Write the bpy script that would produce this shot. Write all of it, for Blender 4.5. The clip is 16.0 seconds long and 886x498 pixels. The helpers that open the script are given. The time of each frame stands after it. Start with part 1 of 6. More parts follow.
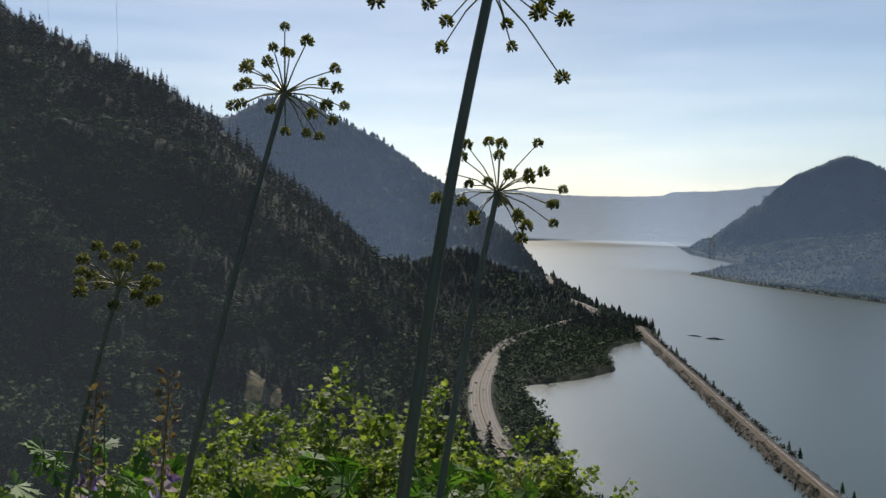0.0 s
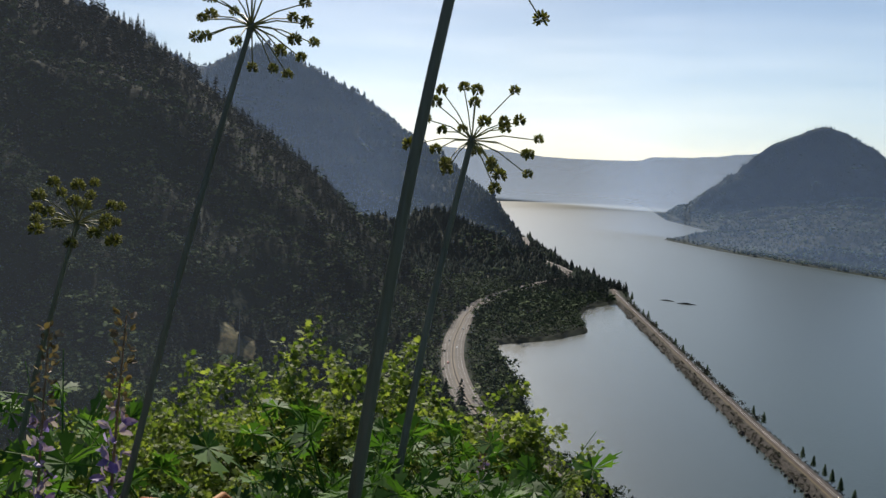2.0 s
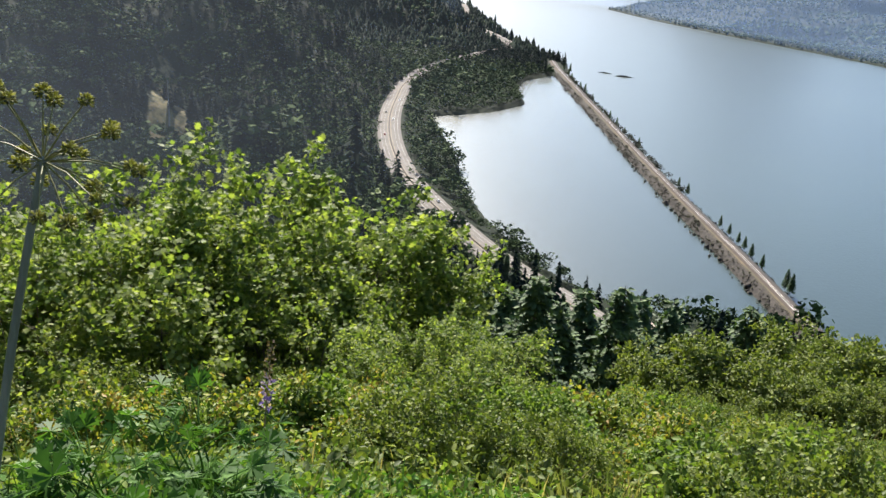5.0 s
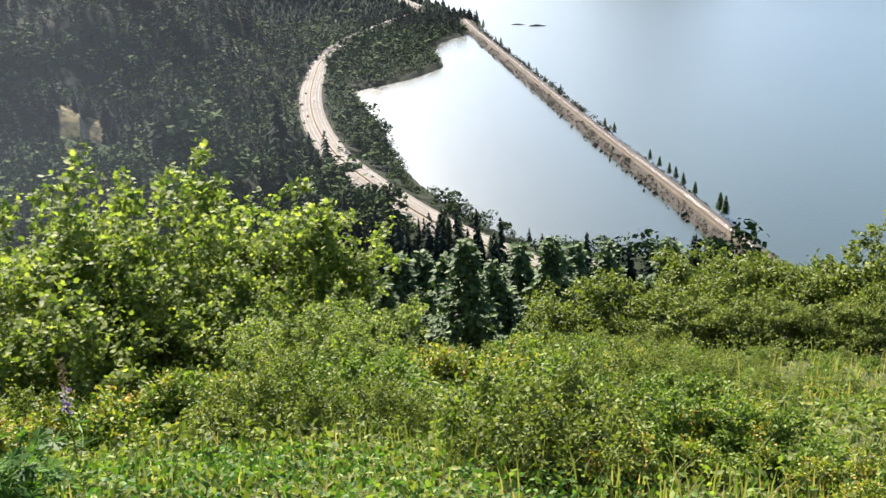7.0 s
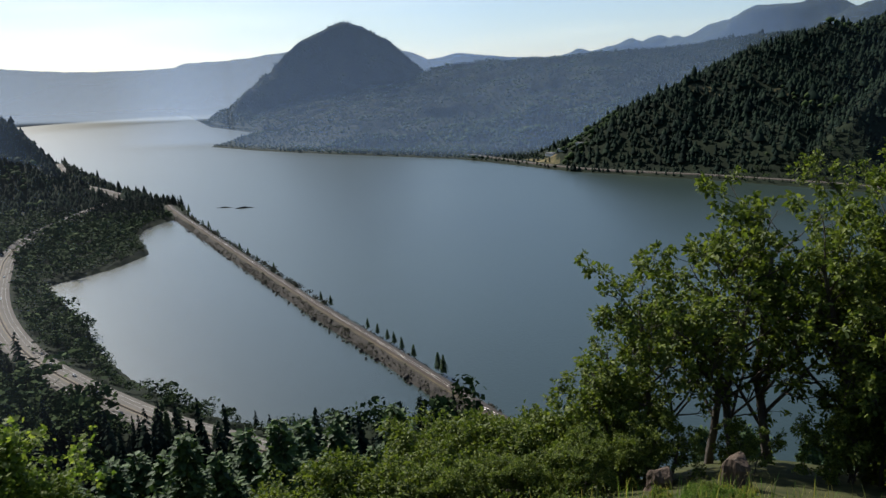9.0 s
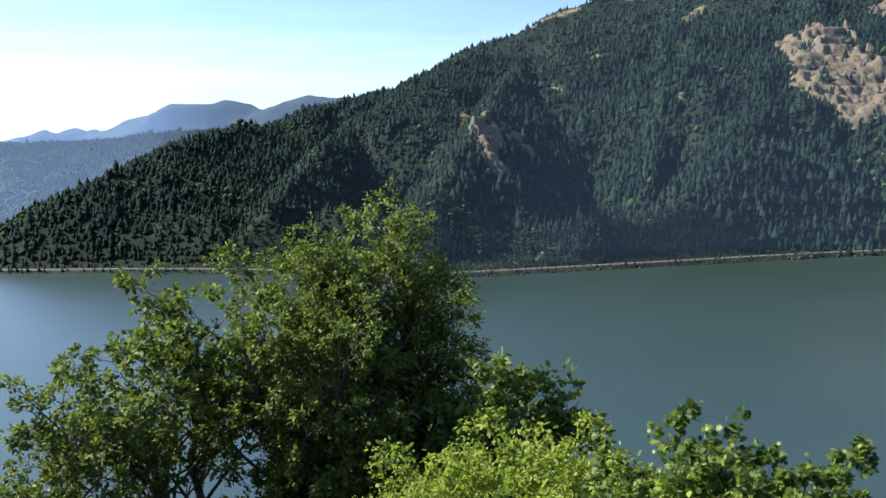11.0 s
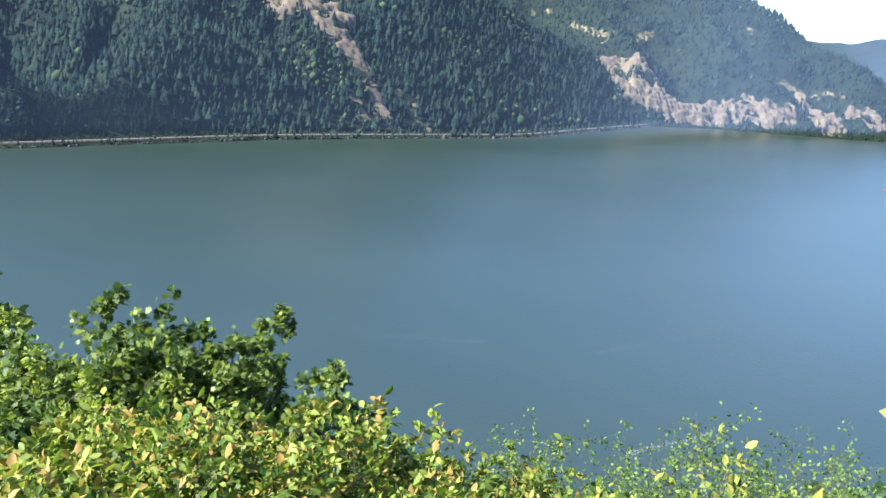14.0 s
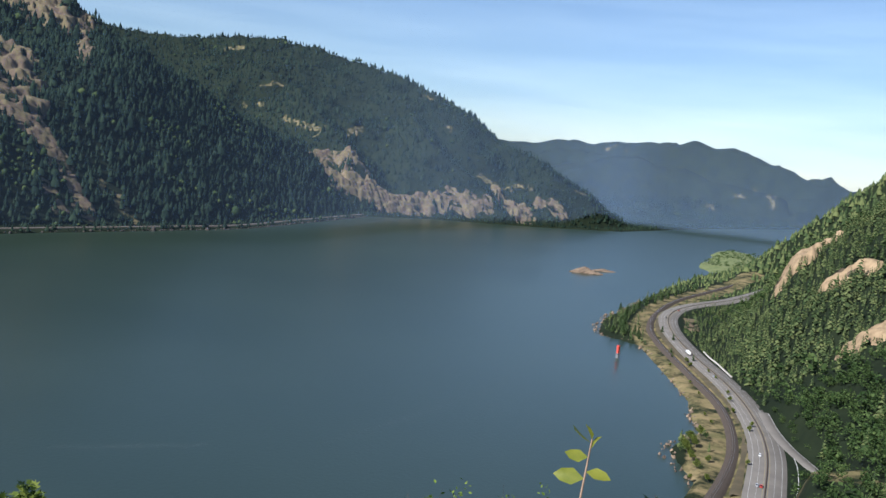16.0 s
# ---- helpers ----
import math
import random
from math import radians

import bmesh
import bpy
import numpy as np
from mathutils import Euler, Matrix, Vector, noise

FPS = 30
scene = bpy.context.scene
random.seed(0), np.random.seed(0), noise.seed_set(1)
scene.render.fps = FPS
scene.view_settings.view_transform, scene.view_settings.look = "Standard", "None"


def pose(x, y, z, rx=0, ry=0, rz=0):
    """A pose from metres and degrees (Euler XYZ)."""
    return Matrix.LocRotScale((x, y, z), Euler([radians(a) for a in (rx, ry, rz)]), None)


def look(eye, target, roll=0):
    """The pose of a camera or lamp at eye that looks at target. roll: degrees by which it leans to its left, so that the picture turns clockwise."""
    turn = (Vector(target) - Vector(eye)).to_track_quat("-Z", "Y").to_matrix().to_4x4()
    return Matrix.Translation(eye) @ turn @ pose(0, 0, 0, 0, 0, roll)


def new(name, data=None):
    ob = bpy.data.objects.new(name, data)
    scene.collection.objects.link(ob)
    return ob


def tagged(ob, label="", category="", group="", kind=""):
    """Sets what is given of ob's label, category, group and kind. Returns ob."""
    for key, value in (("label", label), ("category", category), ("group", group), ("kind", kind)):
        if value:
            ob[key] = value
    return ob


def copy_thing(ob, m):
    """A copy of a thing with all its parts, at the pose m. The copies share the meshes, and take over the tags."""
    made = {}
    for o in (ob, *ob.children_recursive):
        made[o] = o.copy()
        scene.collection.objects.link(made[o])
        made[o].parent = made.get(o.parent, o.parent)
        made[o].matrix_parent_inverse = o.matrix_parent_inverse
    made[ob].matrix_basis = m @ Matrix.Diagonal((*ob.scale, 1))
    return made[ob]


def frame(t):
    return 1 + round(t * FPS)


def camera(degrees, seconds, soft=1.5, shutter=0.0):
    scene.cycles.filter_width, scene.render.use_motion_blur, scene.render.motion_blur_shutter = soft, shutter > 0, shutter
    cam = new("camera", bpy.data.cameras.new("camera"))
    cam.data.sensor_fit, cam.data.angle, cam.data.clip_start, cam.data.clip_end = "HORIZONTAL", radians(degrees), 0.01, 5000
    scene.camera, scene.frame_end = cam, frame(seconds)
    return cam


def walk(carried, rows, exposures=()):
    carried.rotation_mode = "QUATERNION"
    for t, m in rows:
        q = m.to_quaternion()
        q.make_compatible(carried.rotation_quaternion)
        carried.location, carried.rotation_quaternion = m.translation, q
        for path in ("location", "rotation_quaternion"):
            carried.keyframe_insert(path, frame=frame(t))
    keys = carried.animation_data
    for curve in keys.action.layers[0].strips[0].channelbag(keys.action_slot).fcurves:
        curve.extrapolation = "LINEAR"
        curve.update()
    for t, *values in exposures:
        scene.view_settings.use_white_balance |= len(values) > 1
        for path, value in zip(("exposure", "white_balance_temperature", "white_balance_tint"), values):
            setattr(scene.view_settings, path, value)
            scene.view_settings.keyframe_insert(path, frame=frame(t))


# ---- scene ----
CAM_Z = 190.0
cam = camera(56.32, 16.0)
# seconds, place, turn (Euler degrees)
PATH = (
    (0, 0.000, -0.000, 190.000, 87.78, -0.69, 0.03),
    (0.5, -0.008, 0.016, 189.996, 86.99, -1.18, 0.05),
    (1, 0.000, 0.011, 189.994, 86.14, -1.61, -0.07),
    (1.5, 0.004, 0.029, 189.986, 85.37, -2.44, -0.39),
    (2, 0.011, 0.029, 189.984, 84.93, -2.54, -1.44),
    (2.5, 0.009, 0.033, 189.988, 84.76, -2.20, -2.81),
    (3, 0.024, 0.040, 189.983, 84.94, -2.55, -5.02),
    (3.5, 0.061, 0.090, 189.998, 84.81, -2.92, -7.26),
    (4, 0.153, 0.216, 190.079, 82.51, -2.75, -8.41),
    (4.5, 0.284, 0.352, 190.193, 75.80, -3.80, -7.77),
    (4.7, 0.333, 0.391, 190.237, 72.72, -4.44, -6.25),
    (6.8, 0.974, -0.236, 190.556, 63.55, 1.88, -9.93),
    (7, 0.999, -0.244, 190.588, 67.34, 2.76, -12.36),
    (7.5, 0.996, -0.234, 190.692, 74.69, 3.84, -16.27),
    (8, 1.035, -0.205, 190.711, 77.98, 4.25, -19.29),
    (8.5, 1.115, -0.217, 190.660, 78.40, 3.70, -24.21),
    (9, 1.102, -0.294, 190.694, 78.41, 2.85, -32.34),
    (9.5, 1.152, -0.347, 190.690, 79.12, 2.70, -42.24),
    (10, 1.223, -0.404, 190.696, 80.48, 2.98, -53.20),
    (10.2, 1.246, -0.410, 190.703, 81.12, 2.92, -57.43),
    (12.3, 1.568, -0.444, 190.651, 83.60, -2.00, -88.30),
    (12.5, 1.605, -0.451, 190.643, 83.09, -2.49, -91.82),
    (13, 1.689, -0.466, 190.617, 80.88, -2.99, -99.16),
    (13.5, 1.717, -0.484, 190.604, 77.92, -3.44, -104.00),
    (14, 1.706, -0.485, 190.605, 76.01, -4.61, -107.41),
    (14.5, 1.699, -0.499, 190.604, 75.22, -5.26, -110.21),
    (15, 1.686, -0.505, 190.606, 75.68, -6.03, -113.05),
    (15.5, 1.668, -0.509, 190.612, 79.01, -6.21, -119.50),
    (16, 1.631, -0.474, 190.636, 83.99, -5.74, -126.83),
)
EXPOSURE = ((0.0, 0.32, 6550, 11), (3.5, 0.55, 6500, 12), (4.2, 0.82, 6400, 12), (4.7, 1.35, 6400, 12), (6.8, 2.1, 6700, 14), (7.1, 2.0, 6700, 14), (7.5, 1.55, 6500, 13), (8.0, 0.85, 6250, 11), (9.0, 0.45, 6200, 10), (10.2, 0.9, 6000, 11), (12.3, 2.2, 5400, 14), (13.0, 2.2, 5450, 15), (15.0, 2.05, 5600, 16), (15.5, 1.75, 5750, 12), (16.0, 0.9, 5800, 12))
walk(cam, [(t, pose(x, y, z, rx, ry, rz)) for t, x, y, z, rx, ry, rz in PATH], EXPOSURE)

# ---- light ----
SUN_AZ, SUN_EL = -4.0, 38.0
sky = bpy.data.worlds.new("sky")
scene.world = sky
sky.use_nodes = True
wn, wl = sky.node_tree.nodes, sky.node_tree.links
wn.clear()
air = wn.new("ShaderNodeTexSky")
air.sky_type, air.sun_disc = "NISHITA", False
air.sun_elevation, air.sun_rotation = radians(SUN_EL), radians(SUN_AZ)
air.altitude, air.air_density, air.dust_density, air.ozone_density = 100, 1.0, 0.5, 2.2
bg = wn.new("ShaderNodeBackground")
bg.inputs["Strength"].default_value = 0.063
wout = wn.new("ShaderNodeOutputWorld")
# thin high cloud in long streaks
tex = wn.new("ShaderNodeTexCoord")
stretch = wn.new("ShaderNodeMapping")
stretch.inputs["Scale"].default_value = (1.6, 1.2, 16)
streaks = wn.new("ShaderNodeTexNoise")
streaks.inputs["Scale"].default_value, streaks.inputs["Detail"].default_value, streaks.inputs["Roughness"].default_value = 1.7, 7, 0.55
ramp = wn.new("ShaderNodeMapRange")
ramp.inputs["From Min"].default_value, ramp.inputs["From Max"].default_value, ramp.inputs["To Max"].default_value = 0.38, 0.76, 0.55
cloud = wn.new("ShaderNodeMix")
cloud.data_type, cloud.blend_type = "RGBA", "SCREEN"
white = wn.new("ShaderNodeMix")
white.data_type, white.blend_type = "RGBA", "MULTIPLY"
white.inputs["Factor"].default_value = 1.0
white.inputs["B"].default_value = (1.6, 1.4, 1.22, 1)
fade = wn.new("ShaderNodeMix")
fade.data_type = "RGBA"
wl.new(tex.outputs["Generated"], stretch.inputs["Vector"])
wl.new(stretch.outputs["Vector"], streaks.inputs["Vector"])
wl.new(streaks.outputs["Fac"], ramp.inputs["Value"])
wl.new(air.outputs["Color"], white.inputs["A"])
wl.new(ramp.outputs["Result"], fade.inputs["Factor"])
wl.new(air.outputs["Color"], fade.inputs["A"])
wl.new(white.outputs["Result"], fade.inputs["B"])
wl.new(fade.outputs["Result"], bg.inputs["Color"])
wl.new(bg.outputs["Background"], wout.inputs["Surface"])

sun = new("sun", bpy.data.lights.new("sun", "SUN"))
sun.data.energy, sun.data.angle, sun.data.color = 4.5, radians(0.55), (1.0, 0.93, 0.82)
to_sun = Vector((math.sin(radians(SUN_AZ)) * math.cos(radians(SUN_EL)), math.cos(radians(SUN_AZ)) * math.cos(radians(SUN_EL)), math.sin(radians(SUN_EL))))
sun.matrix_world = look((0, 0, 400), Vector((0, 0, 400)) - to_sun)


# ---- materials ----
def material(name, stops, scale=1.0, rough=0.8, bump=0.0, bump_scale=None, detail=6, by="noise", stretch_xyz=None, spec=0.3, through_light=0.0, coords="Object", metal=0.0):
    """A surface whose colour runs over the stops by noise, by object or by piece, with fine relief."""
    m = bpy.data.materials.new(name)
    m.use_nodes = True
    n, l = m.node_tree.nodes, m.node_tree.links
    b = n["Principled BSDF"]
    b.inputs["Roughness"].default_value = rough
    b.inputs["Specular IOR Level"].default_value = spec
    b.inputs["Metallic"].default_value = metal
    tc = n.new("ShaderNodeTexCoord")
    vec = tc.outputs[coords]
    if stretch_xyz:
        mp = n.new("ShaderNodeMapping")
        mp.inputs["Scale"].default_value = stretch_xyz
        l.new(vec, mp.inputs["Vector"])
        vec = mp.outputs["Vector"]
    noise_node = n.new("ShaderNodeTexNoise")
    noise_node.inputs["Scale"].default_value, noise_node.inputs["Detail"].default_value = scale, detail
    noise_node.inputs["Roughness"].default_value = 0.62
    l.new(vec, noise_node.inputs["Vector"])
    cr = n.new("ShaderNodeValToRGB")
    cr.color_ramp.elements[0].position, cr.color_ramp.elements[1].position = 0.25, 0.75
    cr.color_ramp.elements[0].color, cr.color_ramp.elements[1].color = (*stops[0], 1), (*stops[-1], 1)
    for i, c in enumerate(stops[1:-1]):
        e = cr.color_ramp.elements.new(0.25 + 0.5 * (i + 1) / (len(stops) - 1))
        e.color = (*c, 1)
    fac = noise_node.outputs["Fac"]
    if by != "noise":
        if by == "island":
            src = n.new("ShaderNodeNewGeometry").outputs["Random Per Island"]
        else:
            src = n.new("ShaderNodeObjectInfo").outputs["Random"]
        add = n.new("ShaderNodeMath")
        add.operation = "MULTIPLY_ADD"
        l.new(src, add.inputs[0])
        add.inputs[1].default_value = 0.55
        half = n.new("ShaderNodeMath")
        half.operation = "MULTIPLY_ADD"
        l.new(fac, half.inputs[0])
        half.inputs[1].default_value, half.inputs[2].default_value = 0.9, -0.22
        l.new(half.outputs[0], add.inputs[2])
        fac = add.outputs[0]
    l.new(fac, cr.inputs["Fac"])
    l.new(cr.outputs["Color"], b.inputs["Base Color"])
    if bump:
        bn = n.new("ShaderNodeTexNoise")
        bn.inputs["Scale"].default_value, bn.inputs["Detail"].default_value = bump_scale or scale * 4, 5
        l.new(vec, bn.inputs["Vector"])
        bp = n.new("ShaderNodeBump")
        bp.inputs["Strength"].default_value, bp.inputs["Distance"].default_value = min(1, bump), max(1.0, bump) * 0.05
        l.new(bn.outputs["Fac"], bp.inputs["Height"])
        l.new(bp.outputs["Normal"], b.inputs["Normal"])
    if through_light:
        tr = n.new("ShaderNodeBsdfTranslucent")
        l.new(cr.outputs["Color"], tr.inputs["Color"])
        warm = n.new("ShaderNodeMix")
        warm.data_type, warm.blend_type = "RGBA", "MULTIPLY"
        warm.inputs["Factor"].default_value = 1.0
        warm.inputs["B"].default_value = (1.25, 1.35, 0.6, 1)
        l.new(cr.outputs["Color"], warm.inputs["A"])
        l.new(warm.outputs["Result"], tr.inputs["Color"])
        mx = n.new("ShaderNodeMixShader")
        mx.inputs["Fac"].default_value = through_light
        l.new(b.outputs["BSDF"], mx.inputs[1])
        l.new(tr.outputs["BSDF"], mx.inputs[2])
        l.new(mx.outputs["Shader"], n["Material Output"].inputs["Surface"])
    return m


M = {
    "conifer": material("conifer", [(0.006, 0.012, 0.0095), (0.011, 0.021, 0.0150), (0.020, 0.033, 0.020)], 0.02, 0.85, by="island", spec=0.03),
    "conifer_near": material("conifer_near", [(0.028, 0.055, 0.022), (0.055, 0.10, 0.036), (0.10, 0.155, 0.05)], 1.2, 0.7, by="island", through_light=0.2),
    "broadleaf": material("broadleaf", [(0.018, 0.034, 0.012), (0.036, 0.062, 0.021), (0.066, 0.096, 0.033)], 0.05, 0.8, by="island", spec=0.03),
    "far_wood": material("far_wood", [(0.018, 0.032, 0.013), (0.036, 0.057, 0.021), (0.065, 0.088, 0.032)], 0.012, 0.85, by="island", spec=0.03),
    # for the east hill: brightness and a haze-dulled green put into the colour
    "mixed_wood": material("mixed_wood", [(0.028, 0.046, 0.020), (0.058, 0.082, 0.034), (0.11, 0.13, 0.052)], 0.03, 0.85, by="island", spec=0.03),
    "leaf_dark": material("leaf_dark", [(0.050, 0.078, 0.017), (0.115, 0.15, 0.030), (0.20, 0.235, 0.052)], 2.0, 0.6, by="island", through_light=0.33, spec=0.2),
    "leaf_oak": material("leaf_oak", [(0.038, 0.07, 0.014), (0.11, 0.155, 0.03), (0.22, 0.265, 0.06)], 2.0, 0.5, by="island", through_light=0.33, spec=0.2),
    "leaf_bright": material("leaf_bright", [(0.05, 0.095, 0.014), (0.11, 0.175, 0.026), (0.20, 0.27, 0.055)], 2.0, 0.6, by="island", through_light=0.38, spec=0.2),
    "leaf_gold": material("leaf_gold", [(0.040, 0.078, 0.012), (0.11, 0.165, 0.022), (0.20, 0.25, 0.036), (0.27, 0.29, 0.048), (0.33, 0.22, 0.055)], 2.0, 0.55, by="island", through_light=0.36, spec=0.22),
    "leaf_maple": material("leaf_maple", [(0.075, 0.12, 0.026), (0.15, 0.205, 0.046), (0.27, 0.31, 0.085)], 2.0, 0.6, by="island", through_light=0.5, spec=0.2),
    "leaf_hazel": material("leaf_hazel", [(0.12, 0.165, 0.024), (0.21, 0.26, 0.040), (0.31, 0.34, 0.065)], 2.0, 0.6, by="island", through_light=0.42, spec=0.2),
    "bark": material("bark", [(0.05, 0.04, 0.032), (0.10, 0.085, 0.07), (0.15, 0.135, 0.12)], 9, 0.9, bump=0.6, bump_scale=30, stretch_xyz=(1, 1, 0.25)),
    "asphalt": material("asphalt", [(0.13, 0.12, 0.108), (0.19, 0.175, 0.155)], 0.06, 0.95, bump=0.1, spec=0.08),
    "ballast": material("ballast", [(0.045, 0.036, 0.029), (0.085, 0.066, 0.052)], 0.6, 0.95, bump=0.5, bump_scale=3),
    "riprap": material("riprap", [(0.024, 0.022, 0.020), (0.045, 0.040, 0.035), (0.08, 0.069, 0.058)], 0.35, 0.95, bump=1.0, bump_scale=1.2),
    "dry_grass": material("dry_grass", [(0.045, 0.042, 0.024), (0.075, 0.062, 0.036), (0.12, 0.09, 0.052)], 0.08, 0.95),
    "crag": material("crag", [(0.032, 0.025, 0.020), (0.10, 0.073, 0.053), (0.12, 0.10, 0.05), (0.21, 0.155, 0.11)], 0.06, 0.95, bump=1.0, bump_scale=0.5, detail=10, stretch_xyz=(1, 1, 0.5)),
    "tan_slope": material("tan_slope", [(0.12, 0.088, 0.052), (0.27, 0.195, 0.115), (0.36, 0.27, 0.165)], 0.12, 0.95, bump=0.8, bump_scale=0.6, detail=10),
    "rail": material("rail", [(0.20, 0.19, 0.18), (0.35, 0.34, 0.33)], 2, 0.35, metal=0.8),
    "paint": material("paint", [(0.34, 0.34, 0.32), (0.45, 0.45, 0.43)], 0.5, 0.7),
    "yellow_paint": material("yellow_paint", [(0.24, 0.19, 0.09), (0.30, 0.23, 0.11)], 0.5, 0.7),
    "concrete": material("concrete", [(0.33, 0.31, 0.28), (0.46, 0.44, 0.40)], 0.4, 0.85),
}


def terrain_material():
    """Forest floor, meadow, bare rock and dry balds, by the land's own masks and steepness."""
    m = bpy.data.materials.new("land")
    m.use_nodes = True
    n, l = m.node_tree.nodes, m.node_tree.links
    b = n["Principled BSDF"]
    b.inputs["Roughness"].default_value, b.inputs["Specular IOR Level"].default_value = 0.95, 0.1
    tc = n.new("ShaderNodeTexCoord")

    def grain(scale, c1, c2, detail=8, stretched=None):
        vec = tc.outputs["Object"]
        if stretched:
            mp = n.new("ShaderNodeMapping")
            mp.inputs["Scale"].default_value = stretched
            l.new(vec, mp.inputs["Vector"])
            vec = mp.outputs["Vector"]
        t = n.new("ShaderNodeTexNoise")
        t.inputs["Scale"].default_value, t.inputs["Detail"].default_value, t.inputs["Roughness"].default_value = scale, detail, 0.68
        l.new(vec, t.inputs["Vector"])
        r = n.new("ShaderNodeValToRGB")
        r.color_ramp.elements[0].position, r.color_ramp.elements[1].position = 0.32, 0.68
        r.color_ramp.elements[0].color, r.color_ramp.elements[1].color = (*c1, 1), (*c2, 1)
        l.new(t.outputs["Fac"], r.inputs["Fac"])
        return r.outputs["Color"], t.outputs["Fac"]

    def blend(fac, a, bb):
        x = n.new("ShaderNodeMix")
        x.data_type = "RGBA"
        l.new(fac, x.inputs["Factor"])
        l.new(a, x.inputs["A"])
        l.new(bb, x.inputs["B"])
        return x.outputs["Result"]

    def mask(name):
        a = n.new("ShaderNodeAttribute")
        a.attribute_name = name
        return a.outputs["Fac"]

    def ragged(name):
        """The mask with its edge broken up by patches."""
        a = n.new("ShaderNodeMath")
        a.operation = "MULTIPLY_ADD"
        l.new(patchy, a.inputs[0])
        a.inputs[1].default_value = 2.4
        l.new(mask(name), a.inputs[2])
        r = n.new("ShaderNodeMapRange")
        r.inputs["From Min"].default_value, r.inputs["From Max"].default_value = 1.95, 2.3
        l.new(a.outputs[0], r.inputs["Value"])
        return r.outputs["Result"]
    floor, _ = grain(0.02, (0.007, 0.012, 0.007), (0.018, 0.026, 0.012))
    meadow, _ = grain(1.6, (0.022, 0.030, 0.012), (0.08, 0.08, 0.032))
    bald, _ = grain(0.05, (0.085, 0.088, 0.036), (0.25, 0.19, 0.10))
    rock, fac = grain(0.05, (0.045, 0.034, 0.025), (0.21, 0.155, 0.105), 12, (1, 1, 0.4))
    _, patchy = grain(0.045, (0, 0, 0), (1, 1, 1), 10)
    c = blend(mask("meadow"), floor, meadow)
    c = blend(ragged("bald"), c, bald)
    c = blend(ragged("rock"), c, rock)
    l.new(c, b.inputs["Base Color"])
    bp = n.new("ShaderNodeBump")
    bp.inputs["Strength"].default_value, bp.inputs["Distance"].default_value = 0.7, 6.0
    bs = n.new("ShaderNodeMath")
    bs.operation = "MULTIPLY"
    l.new(fac, bs.inputs[0])
    l.new(mask("rock"), bs.inputs[1])
    l.new(bs.outputs[0], bp.inputs["Height"])
    l.new(bp.outputs["Normal"], b.inputs["Normal"])
    return m


def water_material(name, rough, ior):
    m = bpy.data.materials.new(name)
    m.use_nodes = True
    n, l = m.node_tree.nodes, m.node_tree.links
    b = n["Principled BSDF"]
    b.inputs["Roughness"].default_value, b.inputs["IOR"].default_value = rough, ior
    tc = n.new("ShaderNodeTexCoord")
    big = n.new("ShaderNodeTexNoise")
    big.inputs["Scale"].default_value, big.inputs["Detail"].default_value = 0.004, 5
    cr = n.new("ShaderNodeValToRGB")
    cr.color_ramp.elements[0].position, cr.color_ramp.elements[1].position = 0.3, 0.7
    cr.color_ramp.elements[0].color, cr.color_ramp.elements[1].color = (0.017, 0.031, 0.0205, 1), (0.023, 0.039, 0.027, 1)
    rip = n.new("ShaderNodeTexNoise")
    rip.inputs["Scale"].default_value, rip.inputs["Detail"].default_value = 0.35, 6
    bp = n.new("ShaderNodeBump")
    bp.inputs["Strength"].default_value, bp.inputs["Distance"].default_value = 0.3, 0.35
    l.new(tc.outputs["Object"], big.inputs["Vector"])
    l.new(tc.outputs["Object"], rip.inputs["Vector"])
    l.new(big.outputs["Fac"], cr.inputs["Fac"])
    l.new(cr.outputs["Color"], b.inputs["Base Color"])
    l.new(rip.outputs["Fac"], bp.inputs["Height"])
    l.new(bp.outputs["Normal"], b.inputs["Normal"])
    return m


M["land"], M["water"], M["still_water"] = terrain_material(), water_material("river_water", 0.29, 1.7), water_material("lagoon_water", 0.27, 1.8)
# ---- the lie of the land (x north across the river, y down river, metres) ----
SOUTH_SHORE = [(2300, 11000), (1500, 11600), (950, 11900), (700, 10000), (540, 7500), (370, 5074), (330, 3300), (352, 2619), (345, 2200), (333, 1767), (352, 1560), (372, 1440), (352, 1345), (332, 1300), (300, 1272), (255, 1222),
               (231, 1151), (219, 1029), (163, 967), (92, 930), (98, 756), (94, 640), (100, 570), (110, 524), (125, 469), (150, 425),
               (236, 385), (252, 200), (250, 0), (252, -200), (270, -380), (309, -460), (361, -500), (372, -555), (395, -576), (442, -632), (617, -775),
               (677, -771), (746, -854), (929, -1211), (1030, -1420), (1108, -1617), (1297, -2212), (1500, -3500), (2300, -6500), (3400, -7600)]
NORTH_SHORE = [(2300, 11000), (2500, 9500), (2000, 8000), (1829, 6644), (1344, 4497), (1263, 3578), (1000, 3100), (860, 2882), (900, 2500), (986, 2117), (1100, 1670),
               (1080, 1250), (1130, 950), (1150, 700), (1120, 503), (1174, 392), (1329, 122), (1500, -185), (1640, -560), (1720, -760),
               (1926, -1034), (2170, -1350), (2203, -1617), (2072, -1982), (2044, -2388), (2383, -3386), (2900, -5500), (3400, -7600)]
SOUTH_LAND = SOUTH_SHORE + [(3400, -20000), (-20000, -20000), (-20000, 20000), (2300, 20000)]
NORTH_LAND = NORTH_SHORE + [(3400, -20000), (20000, -20000), (20000, 20000), (2300, 20000)]


def polar(az, r, el):
    a = math.radians(az)
    return (r * math.sin(a), r * math.cos(a), CAM_Z + r * math.tan(math.radians(el)))


